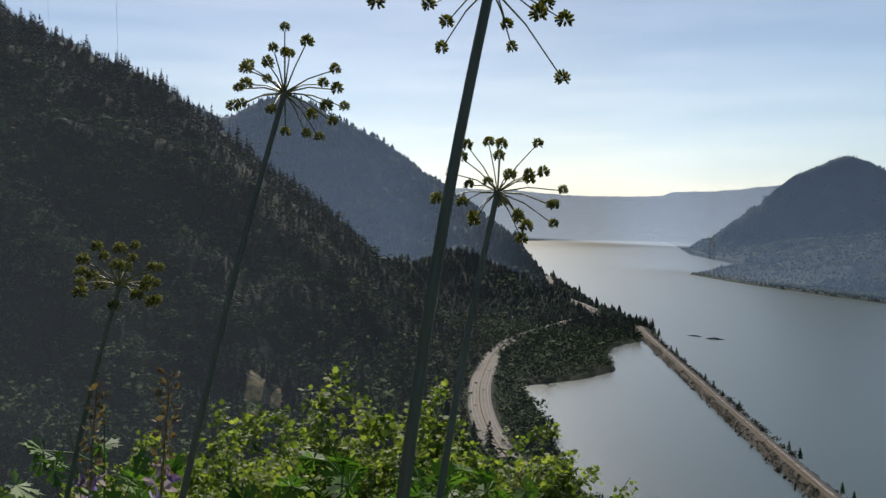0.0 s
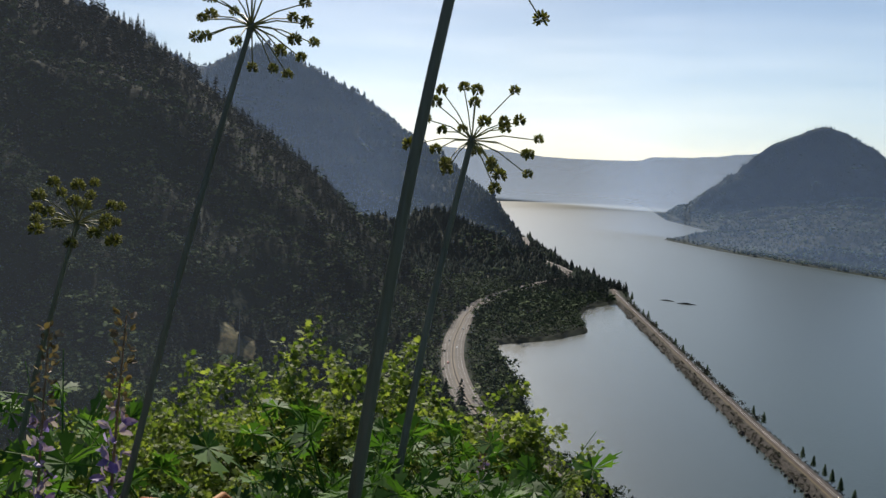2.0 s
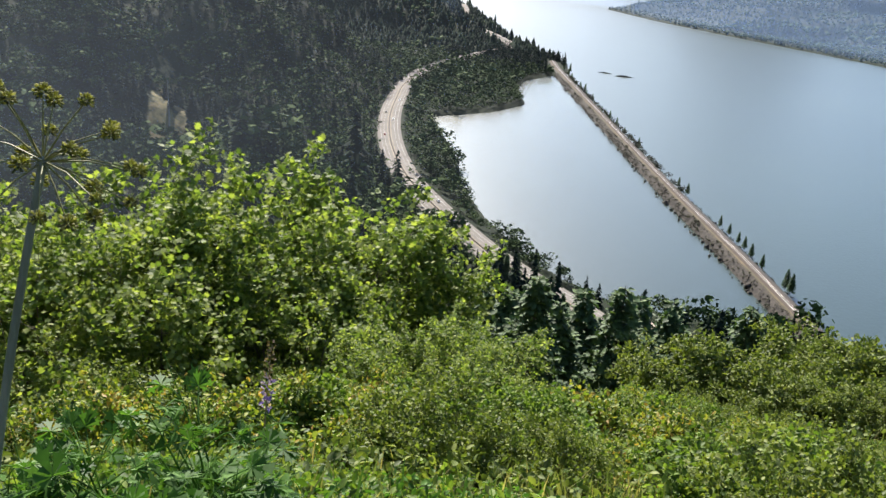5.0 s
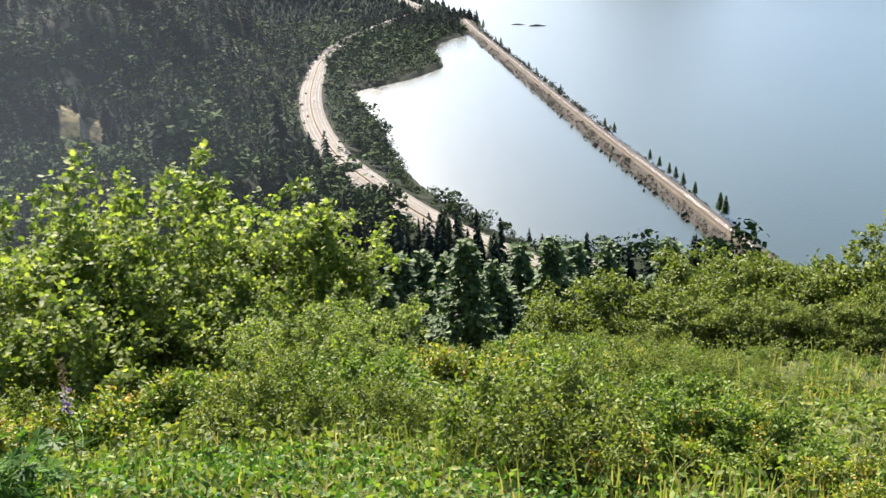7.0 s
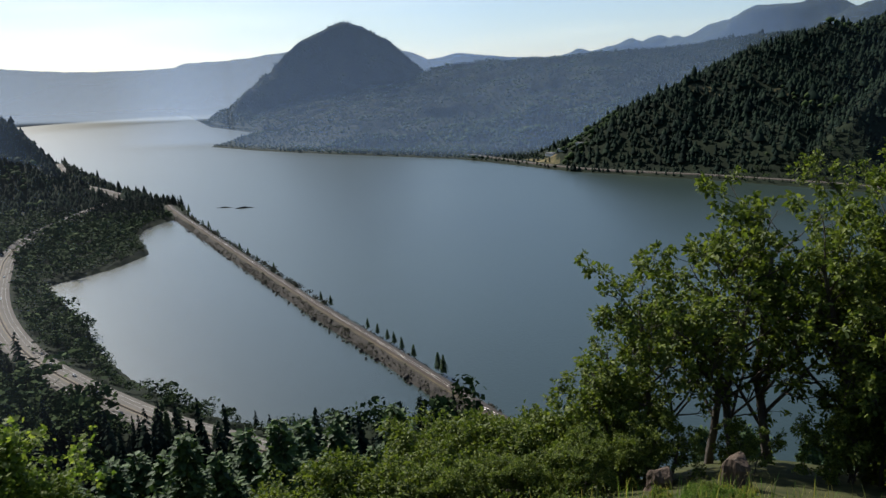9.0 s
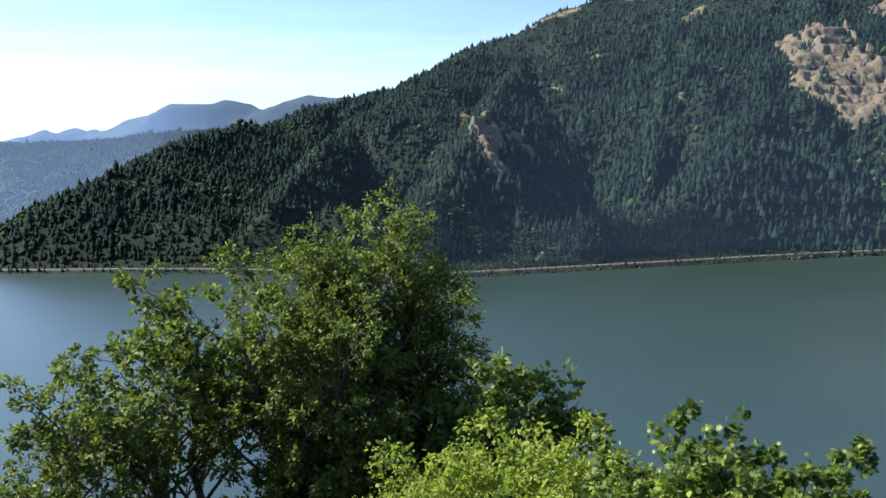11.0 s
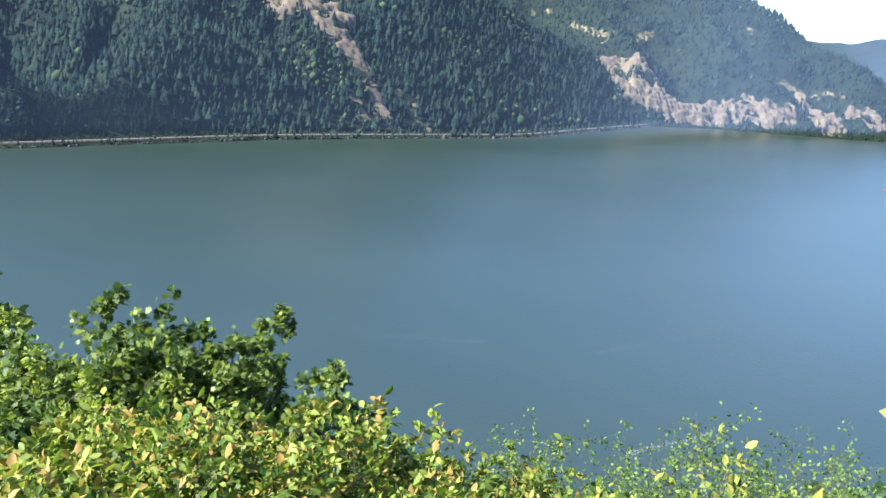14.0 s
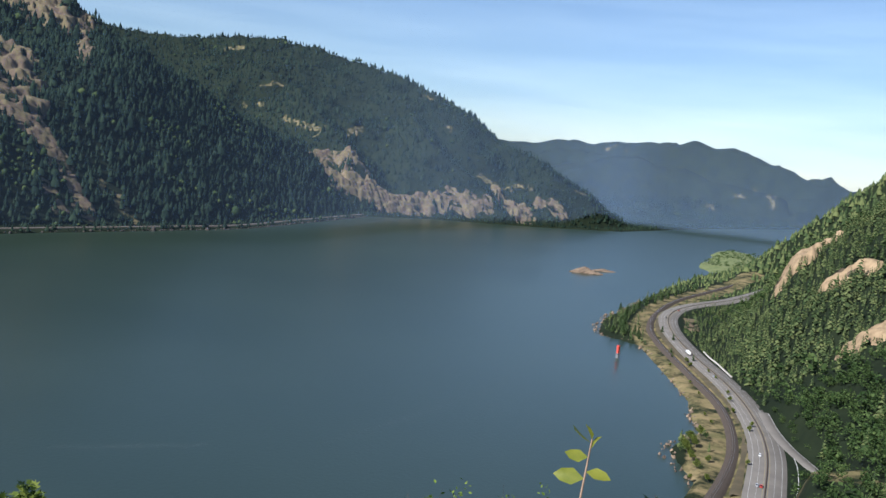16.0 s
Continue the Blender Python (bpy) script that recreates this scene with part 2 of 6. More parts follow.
CRESTS = []


def crest(fall, *points):
    """A ridge line: bearing, distance and elevation angle of its points from the viewpoint, and the fall of its slopes."""
    CRESTS.append(([polar(*p) for p in points], fall))


# south side, down river
crest(0.80, (-75, 1500, 24), (-45, 1150, 19), (-28, 1050, 12.4), (-25, 1060, 10.7), (-19.7, 1080, 8.7), (-14, 1110, 4.8), (-11, 1130, 2.6), (-8.7, 1150, -0.2), (-6.8, 1160, -2.8), (-4.5, 1170, -5.6))
crest(0.85, (-46, 900, 7.5), (-30, 800, 2.4), (-25, 770, -0.4), (-20, 740, -3.6), (-15, 720, -6.8), (-12, 700, -9.4))
crest(0.75, (-30, 3600, 13), (-21.7, 3500, 9.6), (-18.4, 3450, 7.9), (-17.2, 3400, 7.3), (-15.1, 3300, 6.5))
crest(0.72, (-18, 2900, 5.0), (-14.9, 2700, 6.4), (-13.7, 2650, 6.95), (-11.9, 2620, 7.9), (-10.9, 2600, 8.25), (-9, 2600, 7.65), (-6.8, 2570, 6.5), (-4.5, 2560, 5.2), (-2.9, 2560, 3.95), (-1.0, 2560, 2.8),
      (1.0, 2580, 1.5), (2.7, 2600, -0.8), (4.7, 2610, -2.1), (6.7, 2620, -3.7))
crest(0.45, (1.0, 1950, -1.8), (5, 1880, -3.6), (7.5, 1830, -4.9), (9.1, 1780, -5.8))
# far down river
crest(0.30, (-6, 16500, 2.4), (4.8, 16500, 1.95), (6.6, 16500, 1.75), (8.5, 16500, 1.6), (11.1, 16500, 1.55), (13.8, 16500, 1.55), (19, 16500, 2.0), (24, 16500, 2.2))
crest(0.30, (6.0, 13600, 0.5), (8.0, 13500, 0.9), (11.5, 13200, 1.2), (14.2, 12600, 1.6), (15.9, 12300, 1.95), (18.8, 12200, 2.2), (20.7, 12100, 2.32), (23, 12000, 2.35), (30, 12000, 2.0))
crest(0.80, (18.7, 5000, -0.8), (20.0, 4980, 0.75), (22.0, 4960, 2.25), (23.7, 4950, 3.35), (25.0, 4950, 3.9), (26.0, 4950, 4.1), (27.0, 4950, 3.8), (28.6, 4950, 2.95), (30.2, 4960, 1.65), (31.8, 5000, 0.4))
crest(0.135, (31.8, 5000, 0.4), (33.0, 5000, 0.95), (35.3, 4800, 1.05), (38.7, 4600, 1.1), (43.0, 4500, 1.25), (48.2, 4400, 1.3), (50.5, 4300, 1.6), (54, 4250, 1.9))
crest(0.40, (29, 16000, 1.2), (30.9, 16000, 1.4), (32.3, 16000, 1.55), (33.4, 16000, 1.8), (34.9, 16000, 1.6), (36.8, 16000, 1.35), (40, 16000, 1.2))
crest(0.35, (38.8, 9000, 1.15), (39.8, 8900, 1.25), (41.7, 8700, 1.65), (43.3, 8500, 1.6), (44.4, 8300, 2.05), (46.7, 8000, 2.2), (48.6, 7600, 1.98), (50.0, 7300, 2.8), (51.3, 7200, 3.2), (53.0, 7100, 3.7),
      (56.0, 7000, 4.05), (57.6, 6800, 3.35), (59.0, 6800, 3.35), (60.5, 6600, 3.95), (61.9, 6500, 4.1), (63.5, 6500, 3.9), (67, 6500, 4.0))
# the mountain across the river, and its spurs
crest(0.47, (44.5, 1750, -2.9), (46.4, 1780, -2.0), (48.0, 1800, -1.1), (50.3, 1850, -0.45), (52.3, 1930, 0.95), (54.3, 2020, 1.5), (56.6, 2150, 2.0), (59.7, 2300, 2.1), (61.3, 2350, 3.1), (64.0, 2480, 3.7),
      (67.0, 2600, 4.0), (69.8, 2700, 5.1), (72.4, 2780, 6.1), (74.4, 2850, 6.25), (76.2, 2880, 7.7), (78.4, 2920, 9.0), (81.0, 2960, 9.6), (84.7, 3000, 10.0), (88.0, 3000, 10.3), (91.6, 2930, 10.2),
      (94.3, 2800, 9.7), (96.2, 2700, 9.0), (98.1, 2620, 8.45))
crest(0.88, (98.1, 2620, 8.45), (101.4, 2500, 8.15), (102.5, 2480, 7.15), (104.0, 2450, 6.35), (105.9, 2430, 5.1), (108.4, 2420, 3.7), (110.4, 2420, 3.2), (112.5, 2430, 2.15), (114.1, 2450, 1.4), (116.3, 2480, 0.4),
      (118.6, 2500, -1.2), (121.0, 2500, -3.2))
crest(1.05, (93.5, 2560, 7.6), (96.0, 2380, 6.8), (98.5, 2200, 4.4), (99.8, 2060, 1.6), (101.3, 1900, -1.6), (102.6, 1800, -5.0))
crest(0.62, (110.4, 2420, 3.2), (112.6, 2230, -0.2), (113.4, 2060, -2.6), (113.0, 1930, -4.4))
crest(0.75, (76, 2500, 6.0), (74.0, 2000, 3.6), (72.0, 1700, 0.6), (70.0, 1500, -3.0))
crest(0.80, (86, 2700, 8.4), (85.0, 2200, 4.8), (85.0, 1850, 0.8), (84.0, 1650, -3.4))
crest(0.70, (66, 2500, 3.4), (63.0, 2000, 1.2), (60.0, 1650, -1.6), (57.5, 1450, -4.6))
# up river
crest(0.55, (102, 4300, 6.3), (104.2, 4280, 6.4), (108.5, 4200, 6.3), (111.0, 4150, 6.55), (112.6, 4120, 6.9), (115.3, 4050, 7.0), (117.6, 4000, 6.7), (119.9, 3950, 6.2), (123.0, 3800, 5.6), (126.2, 3650, 4.45),
      (128.3, 3550, 3.1), (130.4, 3450, 1.75), (133.2, 3300, 0.9), (135.2, 3200, -0.25), (137.3, 3120, -1.4), (139.3, 3060, -2.3))
crest(0.60, (116.5, 3400, 4.2), (119.0, 3000, 1.6), (121.5, 2700, -1.2))
crest(0.60, (124.5, 3300, 3.0), (126.5, 3000, 0.6), (128.5, 2800, -1.6))
crest(0.24, (128, 8500, 1.9), (133, 8500, 1.95), (134.5, 8450, 2.4), (135.7, 8400, 2.6), (137.2, 8300, 2.35), (140.9, 8100, 2.95), (142.4, 8000, 2.8), (143.4, 8000, 3.05), (145.9, 7800, 2.8), (148.5, 7600, 1.7),
      (151.2, 7500, 1.3), (155, 7400, 0.95), (162, 7400, 0.9))
crest(0.30, (133, 6700, 0.2), (137, 6400, 1.3), (139.8, 6300, 1.9), (142.5, 6200, 1.3), (146, 6000, 0.5), (150, 6000, -0.2))


def lattice(x, y, seed=0):
    """Smooth value noise on the unit grid, -1 to 1."""
    xi, yi = np.floor(x).astype(np.int64), np.floor(y).astype(np.int64)
    u, v = x - xi, y - yi
    u, v = u * u * (3 - 2 * u), v * v * (3 - 2 * v)

    def value(i, j):
        n = (i * 374761393 + j * 668265263 + seed * 974634533) & 0xFFFFFFFF
        n = ((n ^ (n >> 13)) * 1274126177) & 0xFFFFFFFF
        return ((n ^ (n >> 16)) & 0xFFFF) / 32767.5 - 1
    a, b, c, d = value(xi, yi), value(xi + 1, yi), value(xi, yi + 1), value(xi + 1, yi + 1)
    return (a * (1 - u) + b * u) * (1 - v) + (c * (1 - u) + d * u) * v


def fractal(x, y, size, octaves=4, seed=0):
    total, amp = 0.0, 1.0
    for o in range(octaves):
        total = total + amp * lattice(x / size + 17.3 * o, y / size - 9.1 * o, seed + o)
        size, amp = size / 2.03, amp * 0.5
    return total


def segment_gap(x, y, a, b):
    """Distance to the segment a b, and how far along it the nearest point lies."""
    ax, ay, bx, by = a[0], a[1], b[0], b[1]
    dx, dy = bx - ax, by - ay
    s = np.clip(((x - ax) * dx + (y - ay) * dy) / (dx * dx + dy * dy), 0, 1)
    return np.hypot(x - ax - s * dx, y - ay - s * dy), s


def inland(x, y, shore, land):
    """Distance from the shore line, positive on the land."""
    gap = np.full(x.shape, 1e9)
    for a, b in zip(shore, shore[1:]):
        gap = np.minimum(gap, segment_gap(x, y, a, b)[0])
    inside = np.zeros(x.shape, bool)
    for (ax, ay), (bx, by) in zip(land, land[1:] + land[:1]):
        if ay != by:
            inside ^= ((ay > y) != (by > y)) & (x < (bx - ax) * (y - ay) / (by - ay) + ax)
    return np.where(inside, gap, -gap)


def line_gap(x, y, line):
    gap = np.full(x.shape, 1e9)
    for a, b in zip(line, line[1:]):
        gap = np.minimum(gap, segment_gap(x, y, a, b)[0])
    return gap


# roads and rails, as lines on the plan
HIGHWAY_WEST = [(330, 2600), (300, 2300), (270, 2000), (300, 1700), (290, 1560), (200, 1420), (110, 1240), (70, 1100), (56, 1010), (42, 890), (38, 770), (45, 660), (60, 580), (80, 505), (97, 455), (130, 380), (160, 280), (175, 150)]
HIGHWAY_EAST = [(200, -100), (205, -300), (225, -400), (258, -458), (310, -545), (366, -616), (438, -688), (550, -780), (655, -880), (730, -980), (772, -1085), (800, -1230), (860, -1420), (960, -1700)]
HIGHWAY = HIGHWAY_WEST + HIGHWAY_EAST
RAILWAY = [(341, 1420), (326, 1290), (276, 714), (260, 490), (248, 330), (240, 150), (236, 0), (238, -200), (252, -360), (282, -443), (330, -535), (399, -621), (489, -698), (600, -790), (680, -872),
           (760, -990), (830, -1130), (890, -1300), (1000, -1600)]
NORTH_ROAD = [(1150, 1700), (1100, 1270), (1155, 950), (1175, 700), (1145, 505), (1198, 395), (1352, 125), (1524, -180), (1664, -556), (1745, -758), (1950, -1030), (2190, -1350)]


RAMP = [(372, -640), (340, -602), (312, -574), (290, -556), (270, -542), (262, -545), (250, -556)]
FIELD = [(285, -528), (264, -506), (252, -490)]


def height(x, y):
    x, y = np.asarray(x, float), np.asarray(y, float)
    south, north = inland(x, y, SOUTH_SHORE, SOUTH_LAND), inland(x, y, NORTH_SHORE, NORTH_LAND)
    ds = np.maximum(south, north)
    rough = fractal(x, y, 420, 4, 3)
    fine = fractal(x, y, 60, 3, 11)
    top, drop = np.full(x.shape, 4.0), np.zeros(x.shape)
    for line, fall in CRESTS:
        for a, b in zip(line, line[1:]):
            d, s = segment_gap(x, y, a, b)
            z = a[2] + s * (b[2] - a[2])
            steep = fall * (1 + 0.22 * np.clip(rough, -1, 1) * np.clip(d / 300, 0, 1))
            low = steep * d
            drop = np.where(z - low > top, low, drop)
            top = np.maximum(top, z - low)
    # gullies between ribs, deepening below the crests
    far_off = 1 + np.clip((np.hypot(x, y) - 2500) / 2500, 0, 2)
    top = top - np.clip(drop / 160, 0, 1) * np.clip(top / 90, 0, 1) * far_off * (34 * np.abs(fractal(x / far_off, y / far_off, 330, 3, 61)) + 15 * np.abs(fractal(x, y, 120, 2, 67)))
    # the viewpoint's own hill, falling to the river and along the shore both ways
    r, az = np.hypot(x, y), np.arctan2(x, y)
    front = np.clip((np.cos(az - math.radians(60)) + 0.5) / 0.4, 0, 1)
    deg = np.degrees(az)
    brow = np.interp(deg, [-40, 0, 30, 55, 66, 76, 84], [0.58, 0.60, 0.54, 0.40, 0.40, 0.45, 0.28])
    knee = np.interp(deg, [-40, -5, 8, 30, 55, 66, 76, 84], [12, 12, 9, 10, 20, 20, 8, 4])
    below = np.interp(deg, [-30, 0, 40, 60, 84], [0.66, 0.74, 0.74, 0.62, 0.72])
    near = 189.2 - front * (brow * np.clip(r - 1.6, 0, knee - 1.6) + below * np.maximum(r - knee, 0)) + (1 - front) * np.minimum(0.15 * r, 60)
    near = near + np.clip((r - 8) / 60, 0, 1) * (3.0 * fine + 9 * np.clip((r - 60) / 300, 0, 1) * rough) + np.clip((r - 0.8) / 6, 0, 1) * 0.22 * fractal(x, y, 5, 3, 5)
    # east hill above the highway
    road_gap = line_gap(x, y, HIGHWAY_EAST[4:])
    up = 12 + 0.80 * np.maximum(0, road_gap - 22) * (1 + 0.18 * rough) + 6 * fine
    nose = np.clip((deg - 146.5) / 4 + np.clip((900 - r) / 150, 0, 1), 0, 1)
    up = np.where((y < -330) & (south > 60), np.minimum(up, 360 + 60 * rough), 0) * np.clip((-330 - y) / 300, 0, 1) * nose
    wild = np.maximum(top + np.clip(top / 60, 0, 1) * (7 * fine), up)
    land = np.maximum(wild, near)
    # shore bench and bank
    bench = np.where(north > 0, 3.0 + 0.05 * ds + 0.9 * np.maximum(0, ds - 55), 3.0 + 0.04 * ds + 1.1 * np.maximum(0, ds - 40))
    z = np.minimum(land, bench)
    z = np.where(ds < 4, 3.2 * ds / 4 - 0.3, z)
    z = np.where(ds < 0, np.maximum(-8, 0.4 * ds), z)
    # cut and fill for the highway
    g = line_gap(x, y, HIGHWAY)
    z = np.where(ds > -2, z + (8.0 - z) * np.clip((21 - g) / 8, 0, 1), z)
    for line, wide in ((RAMP, 20), (FIELD, 30)):
        z = z + (8.2 - z) * np.clip((wide - line_gap(x, y, line)) / 8, 0, 1)
    g = line_gap(x, y, NORTH_ROAD)
    z = np.where(ds > 2, z + (5.0 - z) * np.clip((14 - g) / 8, 0, 1), z)
    return z


FULL = 2500.0


def squeeze(p):
    """Past 2.5 km the valley is drawn in along the lines of sight, so that it ends within 5 km."""
    p = np.asarray(p, float)
    q = p - (0, 0, CAM_Z)
    r = np.hypot(q[:, 0], q[:, 1])
    d = np.where(r > FULL, FULL + 2380 * (1 - np.exp(-np.maximum(r - FULL, 0) / 2380)), r)
    return q * (d / np.maximum(r, 1e-6))[:, None] + (0, 0, CAM_Z)


# ---- mesh helpers ----
def mesh_of(name, verts, faces, mat, smooth=False):
    me = bpy.data.meshes.new(name)
    me.from_pydata([tuple(v) for v in verts] if not isinstance(verts, np.ndarray) else verts.tolist(), [], faces if not isinstance(faces, np.ndarray) else faces.tolist())
    me.materials.append(mat)
    if smooth:
        me.shade_smooth()
    return me


def soup(name, verts, tris, mat, smooth=False):
    """A mesh from big arrays of corners and triangles."""
    me = bpy.data.meshes.new(name)
    verts, tris = np.asarray(verts, np.float32), np.asarray(tris, np.int32)
    me.vertices.add(len(verts))
    me.vertices.foreach_set("co", verts.ravel())
    me.loops.add(tris.size)
    me.loops.foreach_set("vertex_index", tris.ravel())
    me.polygons.add(len(tris))
    me.polygons.foreach_set("loop_start", np.arange(len(tris), dtype=np.int32) * tris.shape[1])
    me.update(calc_edges=True)
    me.materials.append(mat)
    if smooth:
        me.shade_smooth()
    return me


def grid_tris(rows, cols, wrap=False):
    i, j = np.meshgrid(np.arange(rows - 1), np.arange(cols if wrap else cols - 1), indexing="ij")
    a, b = i * cols + j, i * cols + (j + 1) % cols
    return np.stack([a, b, b + cols, a + cols], -1).reshape(-1, 4)


def smooth_line(pts, step):
    """A Catmull-Rom run through the points, at about even steps."""
    pts = [Vector(p) for p in pts]
    pts = [2 * pts[0] - pts[1]] + pts + [2 * pts[-1] - pts[-2]]
    out = []
    for a, b, c, d in zip(pts, pts[1:], pts[2:], pts[3:]):
        n = max(2, int((c - b).length / step))
        for k in range(n):
            t = k / n
            out.append(0.5 * (2 * b + (c - a) * t + (2 * a - 5 * b + 4 * c - d) * t * t + (3 * b - a - 3 * c + d) * t ** 3))
    return np.array([tuple(p) for p in out + [pts[-2]]])


def part(name, me, parent, label=""):
    ob = new(name, me)
    ob.parent = parent
    return tagged(ob, label) if label else ob


def capsule_mask(x, y, spots):
    """1 inside the spots (x, y, x, y, radius), falling to 0 at their ragged rims."""
    rag = 1 + 0.45 * fractal(x, y, 45, 3, 21)
    out = np.zeros(x.shape)
    for ax, ay, bx, by, rad in spots:
        d, _ = segment_gap(x, y, (ax, ay), (bx + 0.01, by))
        out = np.maximum(out, np.clip(2.2 * (1 - d / (rad * rag)), 0, 1))
    return out


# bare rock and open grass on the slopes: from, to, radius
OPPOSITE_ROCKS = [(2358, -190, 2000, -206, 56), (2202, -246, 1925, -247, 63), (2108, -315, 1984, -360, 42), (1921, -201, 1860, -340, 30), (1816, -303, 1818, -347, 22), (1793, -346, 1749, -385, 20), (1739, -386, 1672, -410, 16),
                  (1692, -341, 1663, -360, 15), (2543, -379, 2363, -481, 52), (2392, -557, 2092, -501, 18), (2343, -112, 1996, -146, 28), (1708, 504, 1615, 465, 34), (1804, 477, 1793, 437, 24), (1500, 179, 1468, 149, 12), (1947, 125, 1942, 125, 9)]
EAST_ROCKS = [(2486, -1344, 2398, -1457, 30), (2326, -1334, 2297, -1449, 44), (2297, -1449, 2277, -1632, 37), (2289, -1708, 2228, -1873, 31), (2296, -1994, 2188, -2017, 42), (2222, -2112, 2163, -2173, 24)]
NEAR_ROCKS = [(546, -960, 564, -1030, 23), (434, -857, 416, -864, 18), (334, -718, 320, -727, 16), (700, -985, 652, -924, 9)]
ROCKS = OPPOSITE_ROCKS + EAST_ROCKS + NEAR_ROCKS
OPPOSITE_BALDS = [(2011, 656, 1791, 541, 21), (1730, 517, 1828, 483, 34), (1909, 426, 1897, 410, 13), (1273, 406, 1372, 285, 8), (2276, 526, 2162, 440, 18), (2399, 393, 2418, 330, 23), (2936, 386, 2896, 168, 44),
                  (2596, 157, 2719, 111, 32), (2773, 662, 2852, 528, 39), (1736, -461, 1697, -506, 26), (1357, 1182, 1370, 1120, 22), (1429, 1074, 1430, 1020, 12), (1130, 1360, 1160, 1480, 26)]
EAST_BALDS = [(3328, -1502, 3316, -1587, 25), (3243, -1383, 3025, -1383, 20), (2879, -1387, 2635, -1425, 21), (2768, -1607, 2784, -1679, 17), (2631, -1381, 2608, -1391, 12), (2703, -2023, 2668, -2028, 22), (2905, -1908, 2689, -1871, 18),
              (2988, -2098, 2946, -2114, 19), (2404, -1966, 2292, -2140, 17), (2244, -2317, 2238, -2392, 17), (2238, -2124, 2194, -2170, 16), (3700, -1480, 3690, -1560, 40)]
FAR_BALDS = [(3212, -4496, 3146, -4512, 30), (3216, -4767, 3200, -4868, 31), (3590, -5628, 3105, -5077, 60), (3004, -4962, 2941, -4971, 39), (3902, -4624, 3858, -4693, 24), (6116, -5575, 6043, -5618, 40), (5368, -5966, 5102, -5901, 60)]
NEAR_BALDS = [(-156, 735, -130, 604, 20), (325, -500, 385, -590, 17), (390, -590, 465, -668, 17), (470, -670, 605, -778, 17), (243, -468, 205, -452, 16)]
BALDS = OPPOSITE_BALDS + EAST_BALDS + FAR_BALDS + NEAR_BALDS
# ---- ground ----
az_fine = np.arange(-46, 171, 0.26)
az_all = np.radians(np.concatenate([az_fine, np.arange(173, 312, 3.0)]))
rings = np.concatenate([[0.001], np.geomspace(0.3, 110, 48), np.arange(118, 2620, 15), np.geomspace(2630, 5500, 100), np.geomspace(5650, 17500, 40)])
RR, AA = np.meshgrid(rings, az_all, indexing="ij")
GX, GY = RR * np.sin(AA), RR * np.cos(AA)
GZ = height(GX, GY)
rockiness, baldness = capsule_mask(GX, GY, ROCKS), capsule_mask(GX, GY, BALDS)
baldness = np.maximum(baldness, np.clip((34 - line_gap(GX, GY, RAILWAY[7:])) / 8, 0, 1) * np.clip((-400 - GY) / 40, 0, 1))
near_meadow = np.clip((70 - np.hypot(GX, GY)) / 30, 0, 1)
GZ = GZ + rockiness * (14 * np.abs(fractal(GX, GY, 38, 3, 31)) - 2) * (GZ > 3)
ground_pts = np.concatenate([squeeze(np.stack([GX, GY, GZ], -1).reshape(-1, 3)), [(0, 0, float(height(np.array([0.0]), np.array([0.0]))[0]))]])
faces = grid_tris(len(rings), len(az_all), True)
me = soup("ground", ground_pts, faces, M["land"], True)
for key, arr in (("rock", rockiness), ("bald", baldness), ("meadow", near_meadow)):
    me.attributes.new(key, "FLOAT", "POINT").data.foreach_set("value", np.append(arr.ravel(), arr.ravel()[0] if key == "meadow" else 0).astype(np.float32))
ground = tagged(new("ground", me), "forested gorge slopes, grassy hillside and rocky mountains", "ground", kind="structure")

wr = np.concatenate([np.arange(120, 2500, 60), np.geomspace(2560, 17400, 40)])
wa = np.radians(np.arange(0, 360, 3.0))
WR, WA = np.meshgrid(wr, wa, indexing="ij")
wpts = squeeze(np.stack([WR * np.sin(WA), WR * np.cos(WA), 0 * WR], -1).reshape(-1, 3))
water = tagged(new("water", soup("water", wpts, grid_tris(len(wr), len(wa), True), M["water"], True)), "calm grey-green river water with faint ripples", "river", kind="structure")

# the sheltered lagoon behind the causeway, a hand's width above the river
rim = [(190, 330), (236, 385), (248, 330), (260, 490), (276, 714), (326, 1290), (300, 1300), (250, 1230), (200, 1160), (150, 980), (60, 940), (60, 640), (90, 480)]
lagoon = tagged(new("water_lagoon", mesh_of("water_lagoon", [(x, y, 0.15) for x, y in rim], [tuple(range(len(rim)))], M["still_water"])), "still pale lagoon water behind the causeway", "lagoon", kind="structure")


# ---- forest ----
def conifer_shape(tiers, sides, seed):
    """One spire of ragged skirts, 1 high and about 0.3 wide."""
    rng = np.random.default_rng(seed)
    v, f = [], []
    for k in range(tiers):
        lo, hi = 0.06 + 0.90 * k / tiers, min(1.0, 0.06 + 0.94 * (k + 1.55) / tiers)
        rad = 0.31 * (1 - 0.93 * k / tiers) * rng.uniform(0.85, 1.15)
        base = len(v)
        v.append((0, 0, hi))
        for s in range(sides):
            a = 2 * math.pi * (s + rng.uniform(-0.25, 0.25)) / sides + k
            q = rad * rng.uniform(0.65, 1.2)
            v.append((q * math.cos(a), q * math.sin(a), lo - rng.uniform(0, 0.05)))
        for s in range(sides):
            f.append((base, base + 1 + s, base + 1 + (s + 1) % sides))
    return np.array(v), np.array(f)


